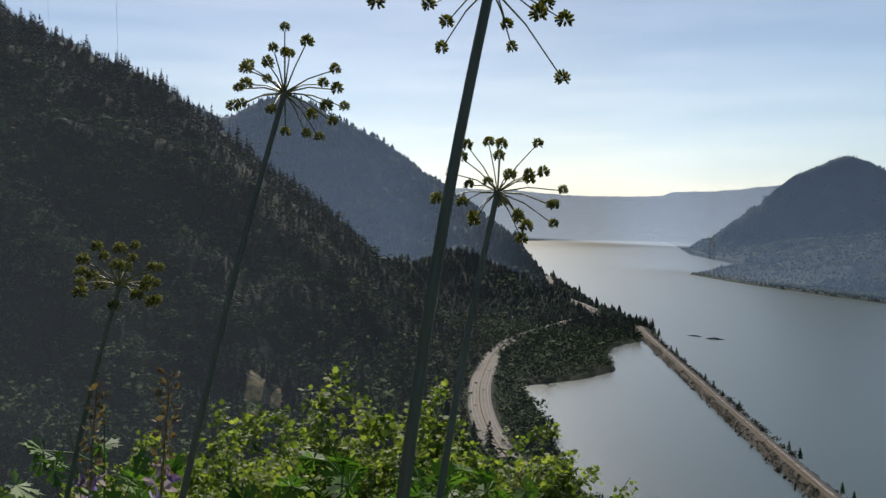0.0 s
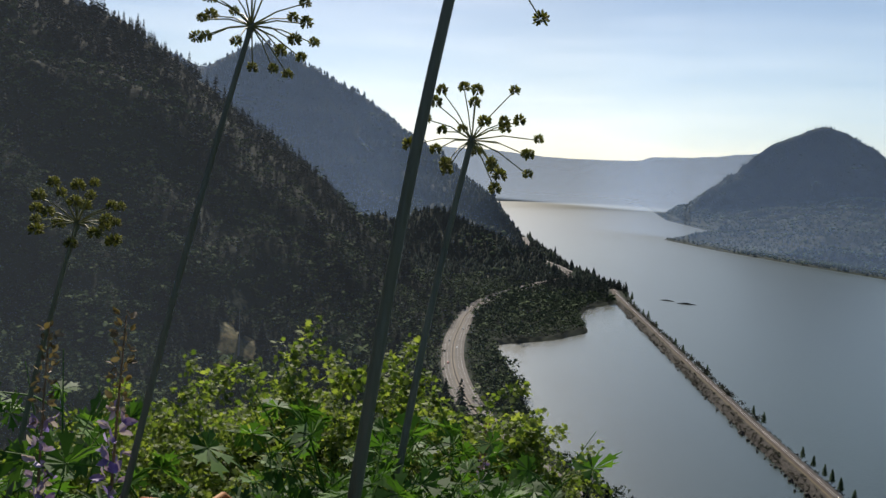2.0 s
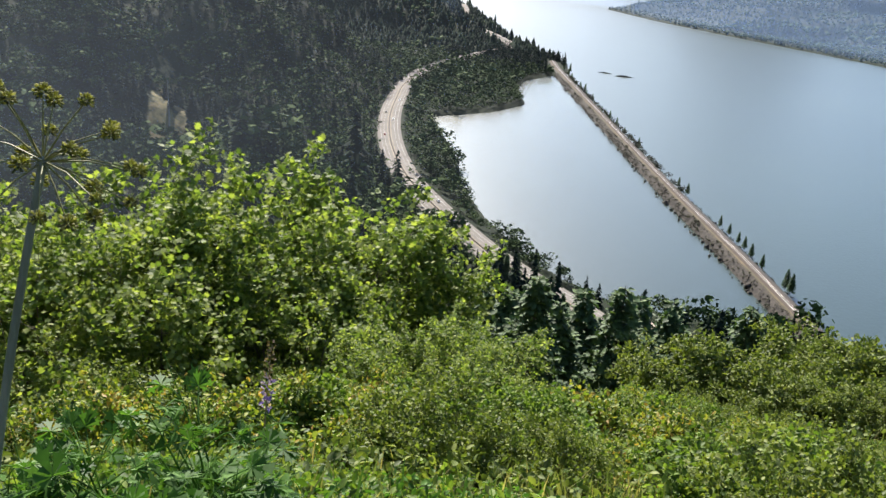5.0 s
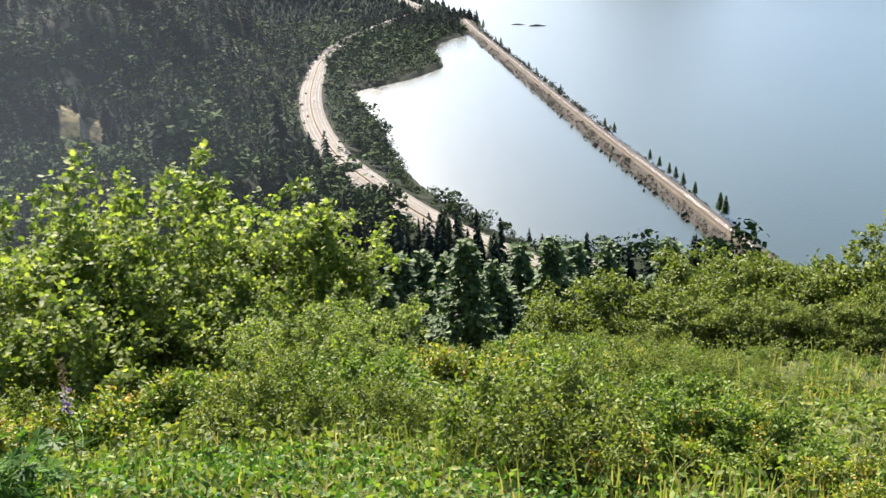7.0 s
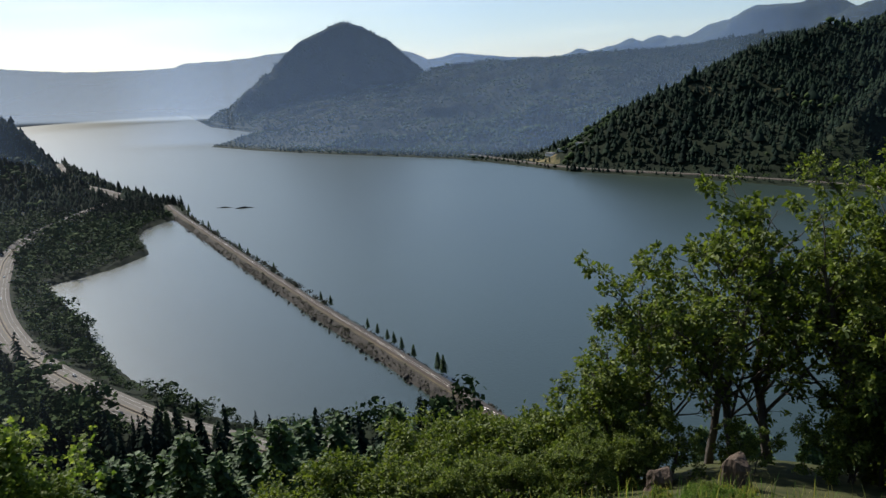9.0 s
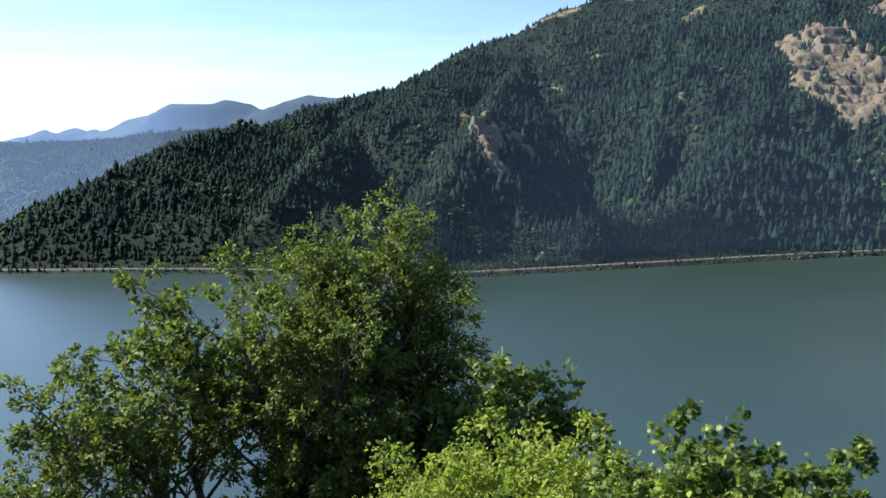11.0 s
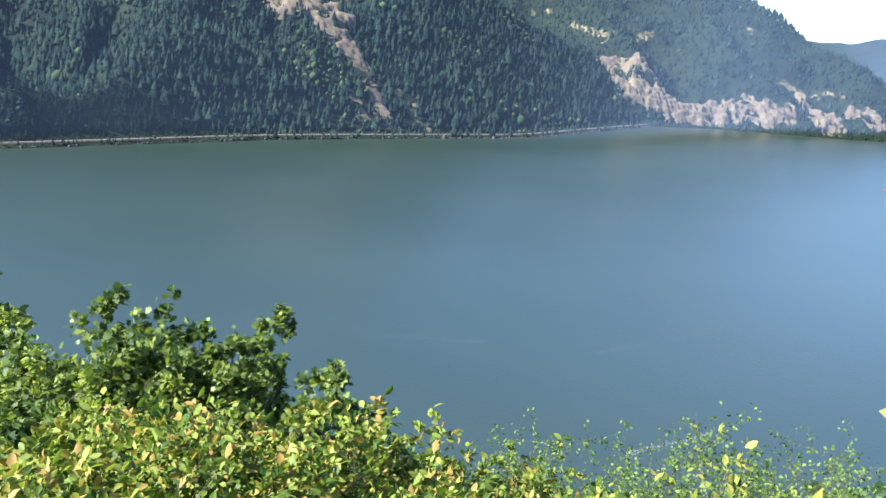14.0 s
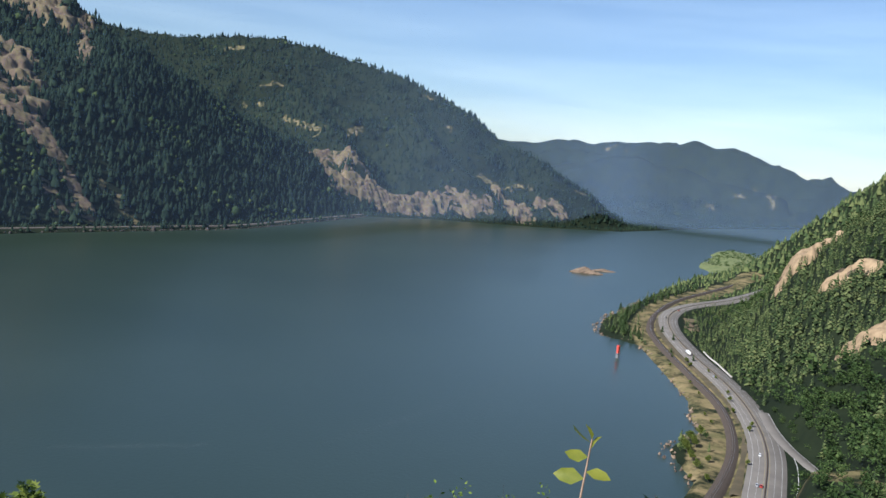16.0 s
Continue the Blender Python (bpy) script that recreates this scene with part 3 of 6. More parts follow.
def clump_shape(seed, rings_n=3, sides=6):
    """A ragged leafy crown, 1 high."""
    rng = np.random.default_rng(seed)
    v, f = [(0, 0, 0.02)], []
    for k in range(rings_n):
        t = (k + 0.7) / (rings_n + 0.4)
        for s in range(sides):
            a = 2 * math.pi * (s + 0.5 * (k % 2) + rng.uniform(-0.2, 0.2)) / sides
            q = 0.46 * math.sin(math.pi * (0.12 + 0.80 * t)) * rng.uniform(0.7, 1.25)
            v.append((q * math.cos(a), q * math.sin(a), t * rng.uniform(0.9, 1.1)))
    v.append((rng.uniform(-.1, .1), rng.uniform(-.1, .1), 1.0))
    last = len(v) - 1
    for s in range(sides):
        f.append((0, 1 + (s + 1) % sides, 1 + s))
        f.append((last, 1 + (rings_n - 1) * sides + s, 1 + (rings_n - 1) * sides + (s + 1) % sides))
        for k in range(rings_n - 1):
            a, b = 1 + k * sides + s, 1 + k * sides + (s + 1) % sides
            f += [(a, b, a + sides), (b, b + sides, a + sides)]
    return np.array(v), np.array(f)


def stand(name, pts, tall, wide, shapes, mat, label, seed):
    """Many trees of a far wood, joined."""
    rng = np.random.default_rng(seed)
    pick = rng.integers(0, len(shapes), len(pts))
    V, F, off = [], [], 0
    for k, (sv, sf) in enumerate(shapes):
        m = pick == k
        p, h, w = pts[m], tall[m], wide[m]
        if not len(p):
            continue
        a = rng.uniform(0, 2 * math.pi, len(p))
        c, s = np.cos(a)[:, None], np.sin(a)[:, None]
        lean = rng.normal(0, 0.02, (len(p), 2))
        x = (sv[None, :, 0] * c - sv[None, :, 1] * s) * (h * w)[:, None] + lean[:, :1] * sv[None, :, 2] * h[:, None]
        y = (sv[None, :, 0] * s + sv[None, :, 1] * c) * (h * w)[:, None] + lean[:, 1:] * sv[None, :, 2] * h[:, None]
        z = sv[None, :, 2] * h[:, None]
        q = np.stack([x, y, z], -1) + p[:, None, :]
        V.append(q.reshape(-1, 3))
        F.append((sf[None] + (np.arange(len(p)) * len(sv))[:, None, None] + off).reshape(-1, 3))
        off += len(p) * len(sv)
    me = soup(name, squeeze(np.concatenate(V)), np.concatenate(F), mat)
    return tagged(new(name, me), label, "crags" if "crag" in name else "forest", kind="stuff")


def scatter(r0, r1, step, seed, az0=-46, az1=170):
    """Jittered places on the land in a ring of the view, off the roads, rock and balds."""
    rng = np.random.default_rng(seed)
    g = np.arange(-r1, r1, step)
    x, y = np.meshgrid(g, g)
    x, y = (x + rng.uniform(-0.5, 0.5, x.shape) * step).ravel(), (y + rng.uniform(-0.5, 0.5, y.shape) * step).ravel()
    r, az = np.hypot(x, y), np.degrees(np.arctan2(x, y))
    m = (r >= r0) & (r < r1) & (az > az0) & (az < az1)
    x, y = x[m], y[m]
    z = height(x, y)
    keep = (z > 2.6) & (line_gap(x, y, HIGHWAY) > np.where(y > 1000, 11.5, 16)) & (line_gap(x, y, RAILWAY) > 14) & (line_gap(x, y, NORTH_ROAD) > 11) & (line_gap(x, y, RAMP) > 9) & (line_gap(x, y, FIELD) > 18)
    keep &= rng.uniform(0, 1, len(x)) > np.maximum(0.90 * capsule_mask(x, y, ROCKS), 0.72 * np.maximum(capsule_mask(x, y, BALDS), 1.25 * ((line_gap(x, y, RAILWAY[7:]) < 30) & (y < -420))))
    return np.stack([x, y, z - 0.4], -1)[keep]


def wood(tag, r0, r1, step, tall, conifers, clumps, seed, broad=0.0, az0=-46, az1=170):
    p = scatter(r0, r1, step, seed, az0, az1)
    rng = np.random.default_rng(seed + 1)
    kind = fractal(p[:, 0], p[:, 1], 130, 3, 41) + rng.normal(0, 0.35, len(p))
    kind += np.where((p[:, 1] < -300) & (p[:, 0] < 1200), -0.12, 0)
    road_x = np.interp(p[:, 1], [q[1] for q in HIGHWAY_WEST[::-1]], [q[0] for q in HIGHWAY_WEST[::-1]])
    strip = (p[:, 0] > road_x + 12) & (p[:, 0] < 300) & (p[:, 1] > 380) & (p[:, 1] < 1250)
    kind += np.where(strip, 0.5, 0) + np.where(strip & (p[:, 1] > 880) & (p[:, 0] > 70), 0.9, 0)
    kind += np.where((p[:, 0] > 780) & (p[:, 1] > 1300) & (p[:, 0] < 0.98 * p[:, 1]), 1.2, 0)
    kind += np.where((p[:, 1] > 450) & (p[:, 0] < 330), 0.25, 0)
    leafy = kind > broad
    h = tall * rng.lognormal(0, 0.28, len(p)) * (1 + 0.18 * fractal(p[:, 0], p[:, 1], 90, 2, 43))
    h = h * np.where(strip & (p[:, 1] < 1040), 0.62, np.where((p[:, 1] > 500) & (np.hypot(p[:, 0], p[:, 1]) > 650), 0.70, 1.0))
    h = h * np.where((p[:, 1] < -300) & (p[:, 0] < 1200), 0.75, 1.0)
    low = (p[:, 2] < 9) & ((p[:, 0] > 700) | (p[:, 1] < 0))
    h = np.where(low, h * 0.6, h)
    a = ~leafy
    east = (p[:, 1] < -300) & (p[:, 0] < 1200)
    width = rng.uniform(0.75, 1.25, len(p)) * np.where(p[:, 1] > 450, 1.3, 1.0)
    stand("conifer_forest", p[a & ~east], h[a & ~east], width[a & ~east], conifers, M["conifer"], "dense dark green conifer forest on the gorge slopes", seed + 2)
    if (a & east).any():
        stand("conifer_forest", p[a & east], h[a & east], width[a & east], conifers, M["mixed_wood"], "mixed fir and leafy forest above the highway, sunlit hazy tone in its colour", seed + 4)
    if leafy.any():
        far = r0 >= 1500
        stand("broadleaf_forest", p[leafy], h[leafy] * (0.6 if far else 0.78), 1.1 * width[leafy], clumps, M["far_wood"] if far else M["broadleaf"], "lighter green broadleaf woodland among the conifers", seed + 3)


def card_crown(seed, cards=64, spray=1.0):
    """A leafy crown of many small ragged sprays, 1 high, with gaps."""
    g = np.random.default_rng(seed)
    v, f = [], []
    lobes = [(g.normal(0, 0.16), g.normal(0, 0.16), g.uniform(0.35, 0.78), g.uniform(0.20, 0.30)) for _ in range(6)]
    for k in range(cards):
        cx, cy, cz, q = lobes[k % 6]
        d = g.normal(0, 1, 3)
        d /= np.linalg.norm(d)
        p = np.array([cx, cy, cz]) + d * q * g.uniform(0.75, 1.05) * (1, 1, 0.85)
        a, b = g.normal(0, 1, 3) * 0.7 + np.cross(d, (0.1, 0.2, 1)), g.normal(0, 1, 3) * 0.6 + d * 0.3
        a, b = a / np.linalg.norm(a), b / np.linalg.norm(b)
        s = g.uniform(0.09, 0.17) * spray
        n = len(v)
        v += [tuple(p - a * s), tuple(p + b * s * 0.9), tuple(p + a * s), tuple(p - b * s * 0.7)]
        f += [(n, n + 1, n + 2), (n, n + 2, n + 3)]
    return np.array(v), np.array(f)


def card_spire(seed, cards=42):
    """A fuzzy conifer of many drooping sprays, 1 high."""
    g = np.random.default_rng(seed)
    v, f = [], []
    blunt = g.uniform(0.75, 1.1)
    for k in range(cards):
        u = ((k + g.uniform(0, 1)) / cards) ** 1.25
        q = 0.25 * (1 - u) ** blunt * g.uniform(0.45, 1.15) + 0.008
        a = 2.39996 * k + g.uniform(-0.5, 0.5)
        out = np.array([math.cos(a), math.sin(a), -0.55])
        side = np.array([-math.sin(a), math.cos(a), g.uniform(-0.3, 0.3)])
        p = np.array([q * 0.55 * math.cos(a), q * 0.55 * math.sin(a), 0.07 + 0.91 * u])
        w = 0.03 + 0.085 * (1 - u)
        n = len(v)
        v += [tuple(p - out * w * 0.7 + (0, 0, 0.03)), tuple(p + side * w), tuple(p + out * w * 1.1), tuple(p - side * w)]
        f += [(n, n + 1, n + 2), (n, n + 2, n + 3)]
    return np.array(v), np.array(f)


NEAR_CONIFERS = [card_spire(s) for s in range(30, 38)]
CARDS = [card_crown(s, 140, 0.46) for s in range(6)]
FAR_CARDS = [card_crown(s, 30, 0.8) for s in range(6, 11)]
EDGE_CONIFERS = [card_spire(s, 26) for s in range(50, 56)]
FAR_CONIFERS = [conifer_shape(2, 5, s) for s in range(10, 15)]
TINY_CONIFERS = [conifer_shape(1, 5, s) for s in range(20, 24)]
TINY_CLUMPS = [clump_shape(s, 2, 5) for s in range(5, 9)]
wood("a", 150, 750, 9.8, 21, NEAR_CONIFERS, CARDS, 100, 0.10)
wood("b", 750, 1500, 7.8, 17, EDGE_CONIFERS, FAR_CARDS, 200, 0.35)
wood("c", 1500, 2600, 11.5, 18, FAR_CONIFERS, TINY_CLUMPS, 300, 1.0)
wood("d", 2600, 5600, 17.0, 15, TINY_CONIFERS, TINY_CLUMPS, 400, 1.15)

bend_rng = np.random.default_rng(61)
bend = smooth_line([q for q in HIGHWAY_WEST if 1000 < q[1] < 1720], 4)[:, :2]
bend_spots = bend[bend_rng.integers(0, len(bend), 420)]
bend_spots = bend_spots * (1 - bend_rng.uniform(13, 34, 420) / np.hypot(bend_spots[:, 0], bend_spots[:, 1]))[:, None] + bend_rng.normal(0, 2, (420, 2))
bend_spots = bend_spots[(line_gap(bend_spots[:, 0], bend_spots[:, 1], HIGHWAY) > 12) & (height(bend_spots[:, 0], bend_spots[:, 1]) > 2)]
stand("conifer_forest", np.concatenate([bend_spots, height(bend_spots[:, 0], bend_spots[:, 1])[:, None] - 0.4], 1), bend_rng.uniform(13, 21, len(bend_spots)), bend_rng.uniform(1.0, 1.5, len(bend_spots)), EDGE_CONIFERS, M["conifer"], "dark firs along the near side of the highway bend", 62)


def crag_shape(seed):
    """A tilted, fluted block of basalt, 1 high."""
    g = np.random.default_rng(seed)
    sides = 6
    v, f = [], []
    for k, (z, q) in enumerate(((-0.3, 0.62), (0.25, 0.55), (0.7, 0.42), (0.95, 0.24))):
        for i in range(sides):
            a = 2 * math.pi * i / sides
            w = q * g.uniform(0.55, 1.25)
            v.append((w * math.cos(a), w * math.sin(a), z * g.uniform(0.85, 1.1)))
    v.append((g.uniform(-.1, .1), g.uniform(-.1, .1), 1.0))
    for k in range(3):
        for i in range(sides):
            a, b = k * sides + i, k * sides + (i + 1) % sides
            f += [(a, b, a + sides), (b, b + sides, a + sides)]
    f += [(3 * sides + i, 3 * sides + (i + 1) % sides, 4 * sides) for i in range(sides)]
    return np.array(v), np.array(f)


def cliff(name, ax, ay, bx, by, rad, seed, label, mat):
    """A broken rock face that stands out of the slope: ribs, gullies and ledges."""
    step = 3.4
    x0, x1, y0, y1 = min(ax, bx) - rad * 1.3, max(ax, bx) + rad * 1.3, min(ay, by) - rad * 1.3, max(ay, by) + rad * 1.3
    x, y = np.meshgrid(np.arange(x0, x1, step), np.arange(y0, y1, step), indexing="ij")
    g = np.random.default_rng(seed)
    x, y = x + g.uniform(-0.35, 0.35, x.shape) * step, y + g.uniform(-0.35, 0.35, y.shape) * step
    d, _ = segment_gap(x, y, (ax, ay), (bx + 0.01, by))
    edge = np.clip(1.25 - d / rad + 0.55 * fractal(x, y, 34, 3, 51), 0, 1)
    base = height(x, y)
    rib = 1 - np.abs(fractal(x, y, 75, 4, 31)) * 1.5
    column = 1 - np.abs(fractal(x, y, 13, 2, 37)) * 1.8
    lift = np.clip(edge * 2.2, 0, 1) * (20 * rib + 3.5 * column) * min(1.0, rad / 34)
    z = base + lift
    # steep risers between narrow ledges
    ledge = min(26.0, max(9.0, rad * 0.6))
    k = (z + 8 * fractal(x, y, 70, 2, 39)) / ledge
    step_up = np.clip((k - np.floor(k)) * 3.2 - 1.3, 0, 1)
    z = (ledge * (np.floor(k) + step_up) - 8 * fractal(x, y, 70, 2, 39)) * 0.5 + z * 0.5
    z = np.where(edge > 0.04, np.maximum(z, base + 0.5), base - 3)
    z = np.where(base < 5, np.minimum(z, base + 2), z)
    n, m = x.shape
    f = grid_tris(n, m)
    solid = (edge.ravel() > 0.04) & (base.ravel() > 2.5)
    f = f[solid[f].any(1)]
    rock = soup(name, squeeze(np.stack([x, y, z], -1).reshape(-1, 3)), f, mat)
    return tagged(new(name, rock), label, "cliff", kind="structure")


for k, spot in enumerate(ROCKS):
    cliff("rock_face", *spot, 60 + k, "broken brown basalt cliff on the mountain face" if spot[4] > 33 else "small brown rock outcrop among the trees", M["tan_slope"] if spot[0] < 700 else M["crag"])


# ---- haze: tinted see-through sheets added before far shores and side valleys to imitate it ----
def haze_sheet(name, line, top, amounts, colour, low=-4, full=-3):
    """A sheet that imitates sunlit haze, evenly bright whichever way it runs, thinning out at its top, its foot and its
    ends.
    """
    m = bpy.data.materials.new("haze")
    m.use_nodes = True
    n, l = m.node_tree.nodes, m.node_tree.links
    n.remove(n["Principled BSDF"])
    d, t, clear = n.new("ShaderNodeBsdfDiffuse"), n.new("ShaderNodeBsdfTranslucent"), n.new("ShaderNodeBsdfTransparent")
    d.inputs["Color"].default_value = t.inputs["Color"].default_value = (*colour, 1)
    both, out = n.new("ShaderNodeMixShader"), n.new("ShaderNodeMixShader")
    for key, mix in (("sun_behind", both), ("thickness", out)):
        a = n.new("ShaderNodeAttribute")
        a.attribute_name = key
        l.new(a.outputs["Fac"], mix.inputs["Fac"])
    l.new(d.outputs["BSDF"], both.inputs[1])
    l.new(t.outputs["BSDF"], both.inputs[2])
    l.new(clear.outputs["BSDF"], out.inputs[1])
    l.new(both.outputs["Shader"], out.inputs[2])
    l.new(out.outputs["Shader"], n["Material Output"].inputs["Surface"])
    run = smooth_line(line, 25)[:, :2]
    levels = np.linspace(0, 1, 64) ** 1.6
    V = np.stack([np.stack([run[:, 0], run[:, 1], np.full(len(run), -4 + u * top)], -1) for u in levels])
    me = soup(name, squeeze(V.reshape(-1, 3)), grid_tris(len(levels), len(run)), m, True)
    # the sheet's normals are turned to the sun, through it or on its near side
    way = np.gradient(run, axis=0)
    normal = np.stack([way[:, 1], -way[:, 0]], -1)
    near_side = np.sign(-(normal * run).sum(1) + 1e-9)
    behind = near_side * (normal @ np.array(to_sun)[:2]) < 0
    sheet_normal = (near_side * np.where(behind, -1, 1))[:, None] * np.array(to_sun)[None]
    me.normals_split_custom_set_from_vertices(np.tile(sheet_normal, (len(levels), 1)).tolist())
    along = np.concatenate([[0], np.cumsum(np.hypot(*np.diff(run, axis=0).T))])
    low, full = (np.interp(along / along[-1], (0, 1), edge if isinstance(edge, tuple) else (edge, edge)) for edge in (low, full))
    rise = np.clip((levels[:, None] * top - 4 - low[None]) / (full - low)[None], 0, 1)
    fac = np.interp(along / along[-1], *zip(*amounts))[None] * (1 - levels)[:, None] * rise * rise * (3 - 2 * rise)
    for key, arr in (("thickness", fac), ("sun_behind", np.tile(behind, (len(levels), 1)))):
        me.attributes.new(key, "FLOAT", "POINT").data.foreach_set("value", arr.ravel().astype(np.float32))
    ob = new(name, me)
    ob.visible_shadow = False
    return tagged(ob, "tinted see-through sheet imitating thin haze over the far shore", "haze", kind="structure")


def at_bearing(pairs):
    return [(r * math.sin(math.radians(a)), r * math.cos(math.radians(a))) for a, r in pairs]


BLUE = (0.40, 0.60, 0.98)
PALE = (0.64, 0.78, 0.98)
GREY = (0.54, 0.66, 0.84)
haze_sheet("haze_far_west", at_bearing([(-16, 6200), (-6, 6100), (2, 6000), (8, 6000), (14, 6000), (18, 6000), (22, 5600), (26, 5400), (30, 5300), (36, 5200)]), 1500, ((0, 0), (0.1, 0.24), (0.55, 0.24), (0.8, 0.16), (1, 0)), PALE, (124, -99), (148, -74))
haze_sheet("haze_far_north", at_bearing([(26, 5300), (30, 5200), (35, 5050), (42, 4900), (50, 4700), (58, 4500), (66, 4300), (74, 4300)]), 1400, ((0, 0), (0.15, 0.13), (0.8, 0.11), (1, 0.0)), BLUE)
haze_sheet("haze_cone", [(585, 3145), (655, 3080), (745, 2990), (848, 2868), (890, 2490), (980, 2104), (1100, 1650), (1290, 1560), (1500, 1480), (1800, 1450), (2200, 1500)], 1300, ((0, 0.0), (0.05, 0.05), (0.1, 0.09), (0.4, 0.085), (0.85, 0.075), (1, 0.0)), BLUE, -2, 26)
haze_sheet("haze_north_shore", at_bearing([(56, 1130), (66, 1140), (75, 1180), (90, 1330), (100, 1450), (110, 1600), (118, 1800), (124, 2200), (130, 2640), (136, 3060), (142, 3560)]), 1400, ((0, 0), (0.12, 0.012), (0.36, 0.02), (0.5, 0.05), (0.62, 0.08), (0.92, 0.085), (1, 0.0)), BLUE, 5, 40)
haze_sheet("haze_side_valley", at_bearing([(-66, 1950), (-40, 1950), (-18, 1950), (-8, 1950), (0, 1930), (4, 1880), (7.5, 1810)]), 1300, ((0, 0.10), (0.85, 0.08), (1, 0)), BLUE)
# added before the near south slope to lift its dark tones
haze_sheet("haze_near_south", at_bearing([(-120, 330), (-75, 330), (-45, 330), (-28, 340), (-15, 360), (-5, 380), (5, 400), (16, 420)]), 900, ((0, 0.039), (0.5, 0.033), (0.75, 0.022), (1, 0)), GREY, -4, 120)
haze_sheet("haze_far_east", at_bearing([(128, 4500), (132, 4150), (136, 3850), (140, 3600), (145, 3500), (150, 3500), (178, 3500)]), 1200, ((0, 0), (0.08, 0.01), (0.3, 0.07), (1, 0.08)), BLUE, -2, 30)


# ---- roads, railway, causeway ----
def ribbon(name, line, profile, mat, z=None):
    """A strip of the cross profile (sideways, up) along a line on the plan."""
    d = np.gradient(line[:, :2], axis=0)
    d /= np.linalg.norm(d, axis=1, keepdims=True)
    side = np.stack([-d[:, 1], d[:, 0]], -1)
    base = line[:, 2] if line.shape[1] > 2 else np.full(len(line), z)
    V = np.concatenate([np.concatenate([line[:, :2] + side * o, (base + u)[:, None]], 1)[:, None] for o, u in profile], 1).reshape(-1, 3)
    return soup(name, squeeze(V), grid_tris(len(line), len(profile)), mat)


def road(line, z, name, half):
    lane = smooth_line(line, 12)
    thing = tagged(new(name), "grey four-lane divided highway with brown barrier and painted lines", "highway", kind="structure")
    part("carriageway", ribbon("carriageway", lane, [(-half - 2.5, -2.5), (-half, 0.25), (half, 0.25), (half + 2.5, -2.5)], M["asphalt"], z), thing)
    part("barrier", ribbon("barrier", lane, [(-0.5, 0.2), (-0.3, 0.95), (0.3, 0.95), (0.5, 0.2)], M["ballast"], z), thing, "weathered brown median barrier")
    for o in (3 - half, half - 3):
        part("edge_line", ribbon("edge_line", lane, [(o - 0.1, 0.27), (o + 0.1, 0.27)], M["paint"], z), thing)
    for o in (-1.5, 1.5):
        part("centre_line", ribbon("centre_line", lane, [(o - 0.12, 0.27), (o + 0.12, 0.27)], M["yellow_paint"], z), thing)
    for o in (-5.2, 5.2):
        part("lane_line", ribbon("lane_line", lane, [(o - 0.07, 0.27), (o + 0.07, 0.27)], M["paint"], z), thing)
    return thing


road(HIGHWAY_WEST, 8.0, "road_west", 11.5)
road(HIGHWAY_EAST, 8.0, "road_east", 12.5)

track = smooth_line(RAILWAY, 10)
causeway = tagged(new("causeway"), "long straight stone railway causeway between lagoon and river", "causeway", kind="structure")
bank = track[(track[:, 1] > 300)]
part("embankment", ribbon("embankment", bank, [(-13, -3), (-8.5, 2.0), (-5, 6.0), (5, 6.0), (8.5, 2.5), (12, -3)], M["riprap"], 0.0), causeway, "dark riprap and scrub on the banks")
part("verge", ribbon("verge", bank, [(-5.5, 5.6), (-4.6, 6.06), (-2.4, 6.06)], M["dry_grass"], 0.0), causeway, "dry grass verge")
railway = tagged(new("railway"), "single railway track on brown ballast beside the river", "railway", kind="structure")
part("ballast", ribbon("ballast", track, [(-6, 2.5), (-2.6, 6.5), (2.6, 6.5), (6, 2.5)], M["ballast"], 0.0), railway)
for o in (-0.75, 0.75):
    part("rail", ribbon("rail", track, [(o - 0.08, 6.5), (o - 0.08, 6.68), (o + 0.08, 6.68), (o + 0.08, 6.5)], M["rail"], 0.0), railway, "worn steel rail")


# ---- growing things ----
def ground_z(x, y):
    return float(height(np.array([float(x)]), np.array([float(y)]))[0])


def tubes(name, runs, mat, sides=5):
    """Tapered stems from runs of (points, radii)."""
    V, F, off = [], [], 0
    ring = np.arange(sides) * 2 * math.pi / sides
    for pts, rad in runs:
        pts, rad = np.asarray(pts, float), np.asarray(rad, float)
        d = np.gradient(pts, axis=0)
        d /= np.linalg.norm(d, axis=1, keepdims=True) + 1e-9
        ref = np.where(np.abs(d[:, 2:3]) > 0.9, [[1.0, 0, 0]], [[0, 0, 1.0]])
        u = np.cross(d, ref)
        u /= np.linalg.norm(u, axis=1, keepdims=True) + 1e-9
        v = np.cross(d, u)
        V.append((pts[:, None] + rad[:, None, None] * (np.cos(ring)[None, :, None] * u[:, None] + np.sin(ring)[None, :, None] * v[:, None])).reshape(-1, 3))
        F.append(grid_tris(len(pts), sides, True) + off)
        off += len(pts) * sides
    return soup(name, np.concatenate(V), np.concatenate(F), mat, True)


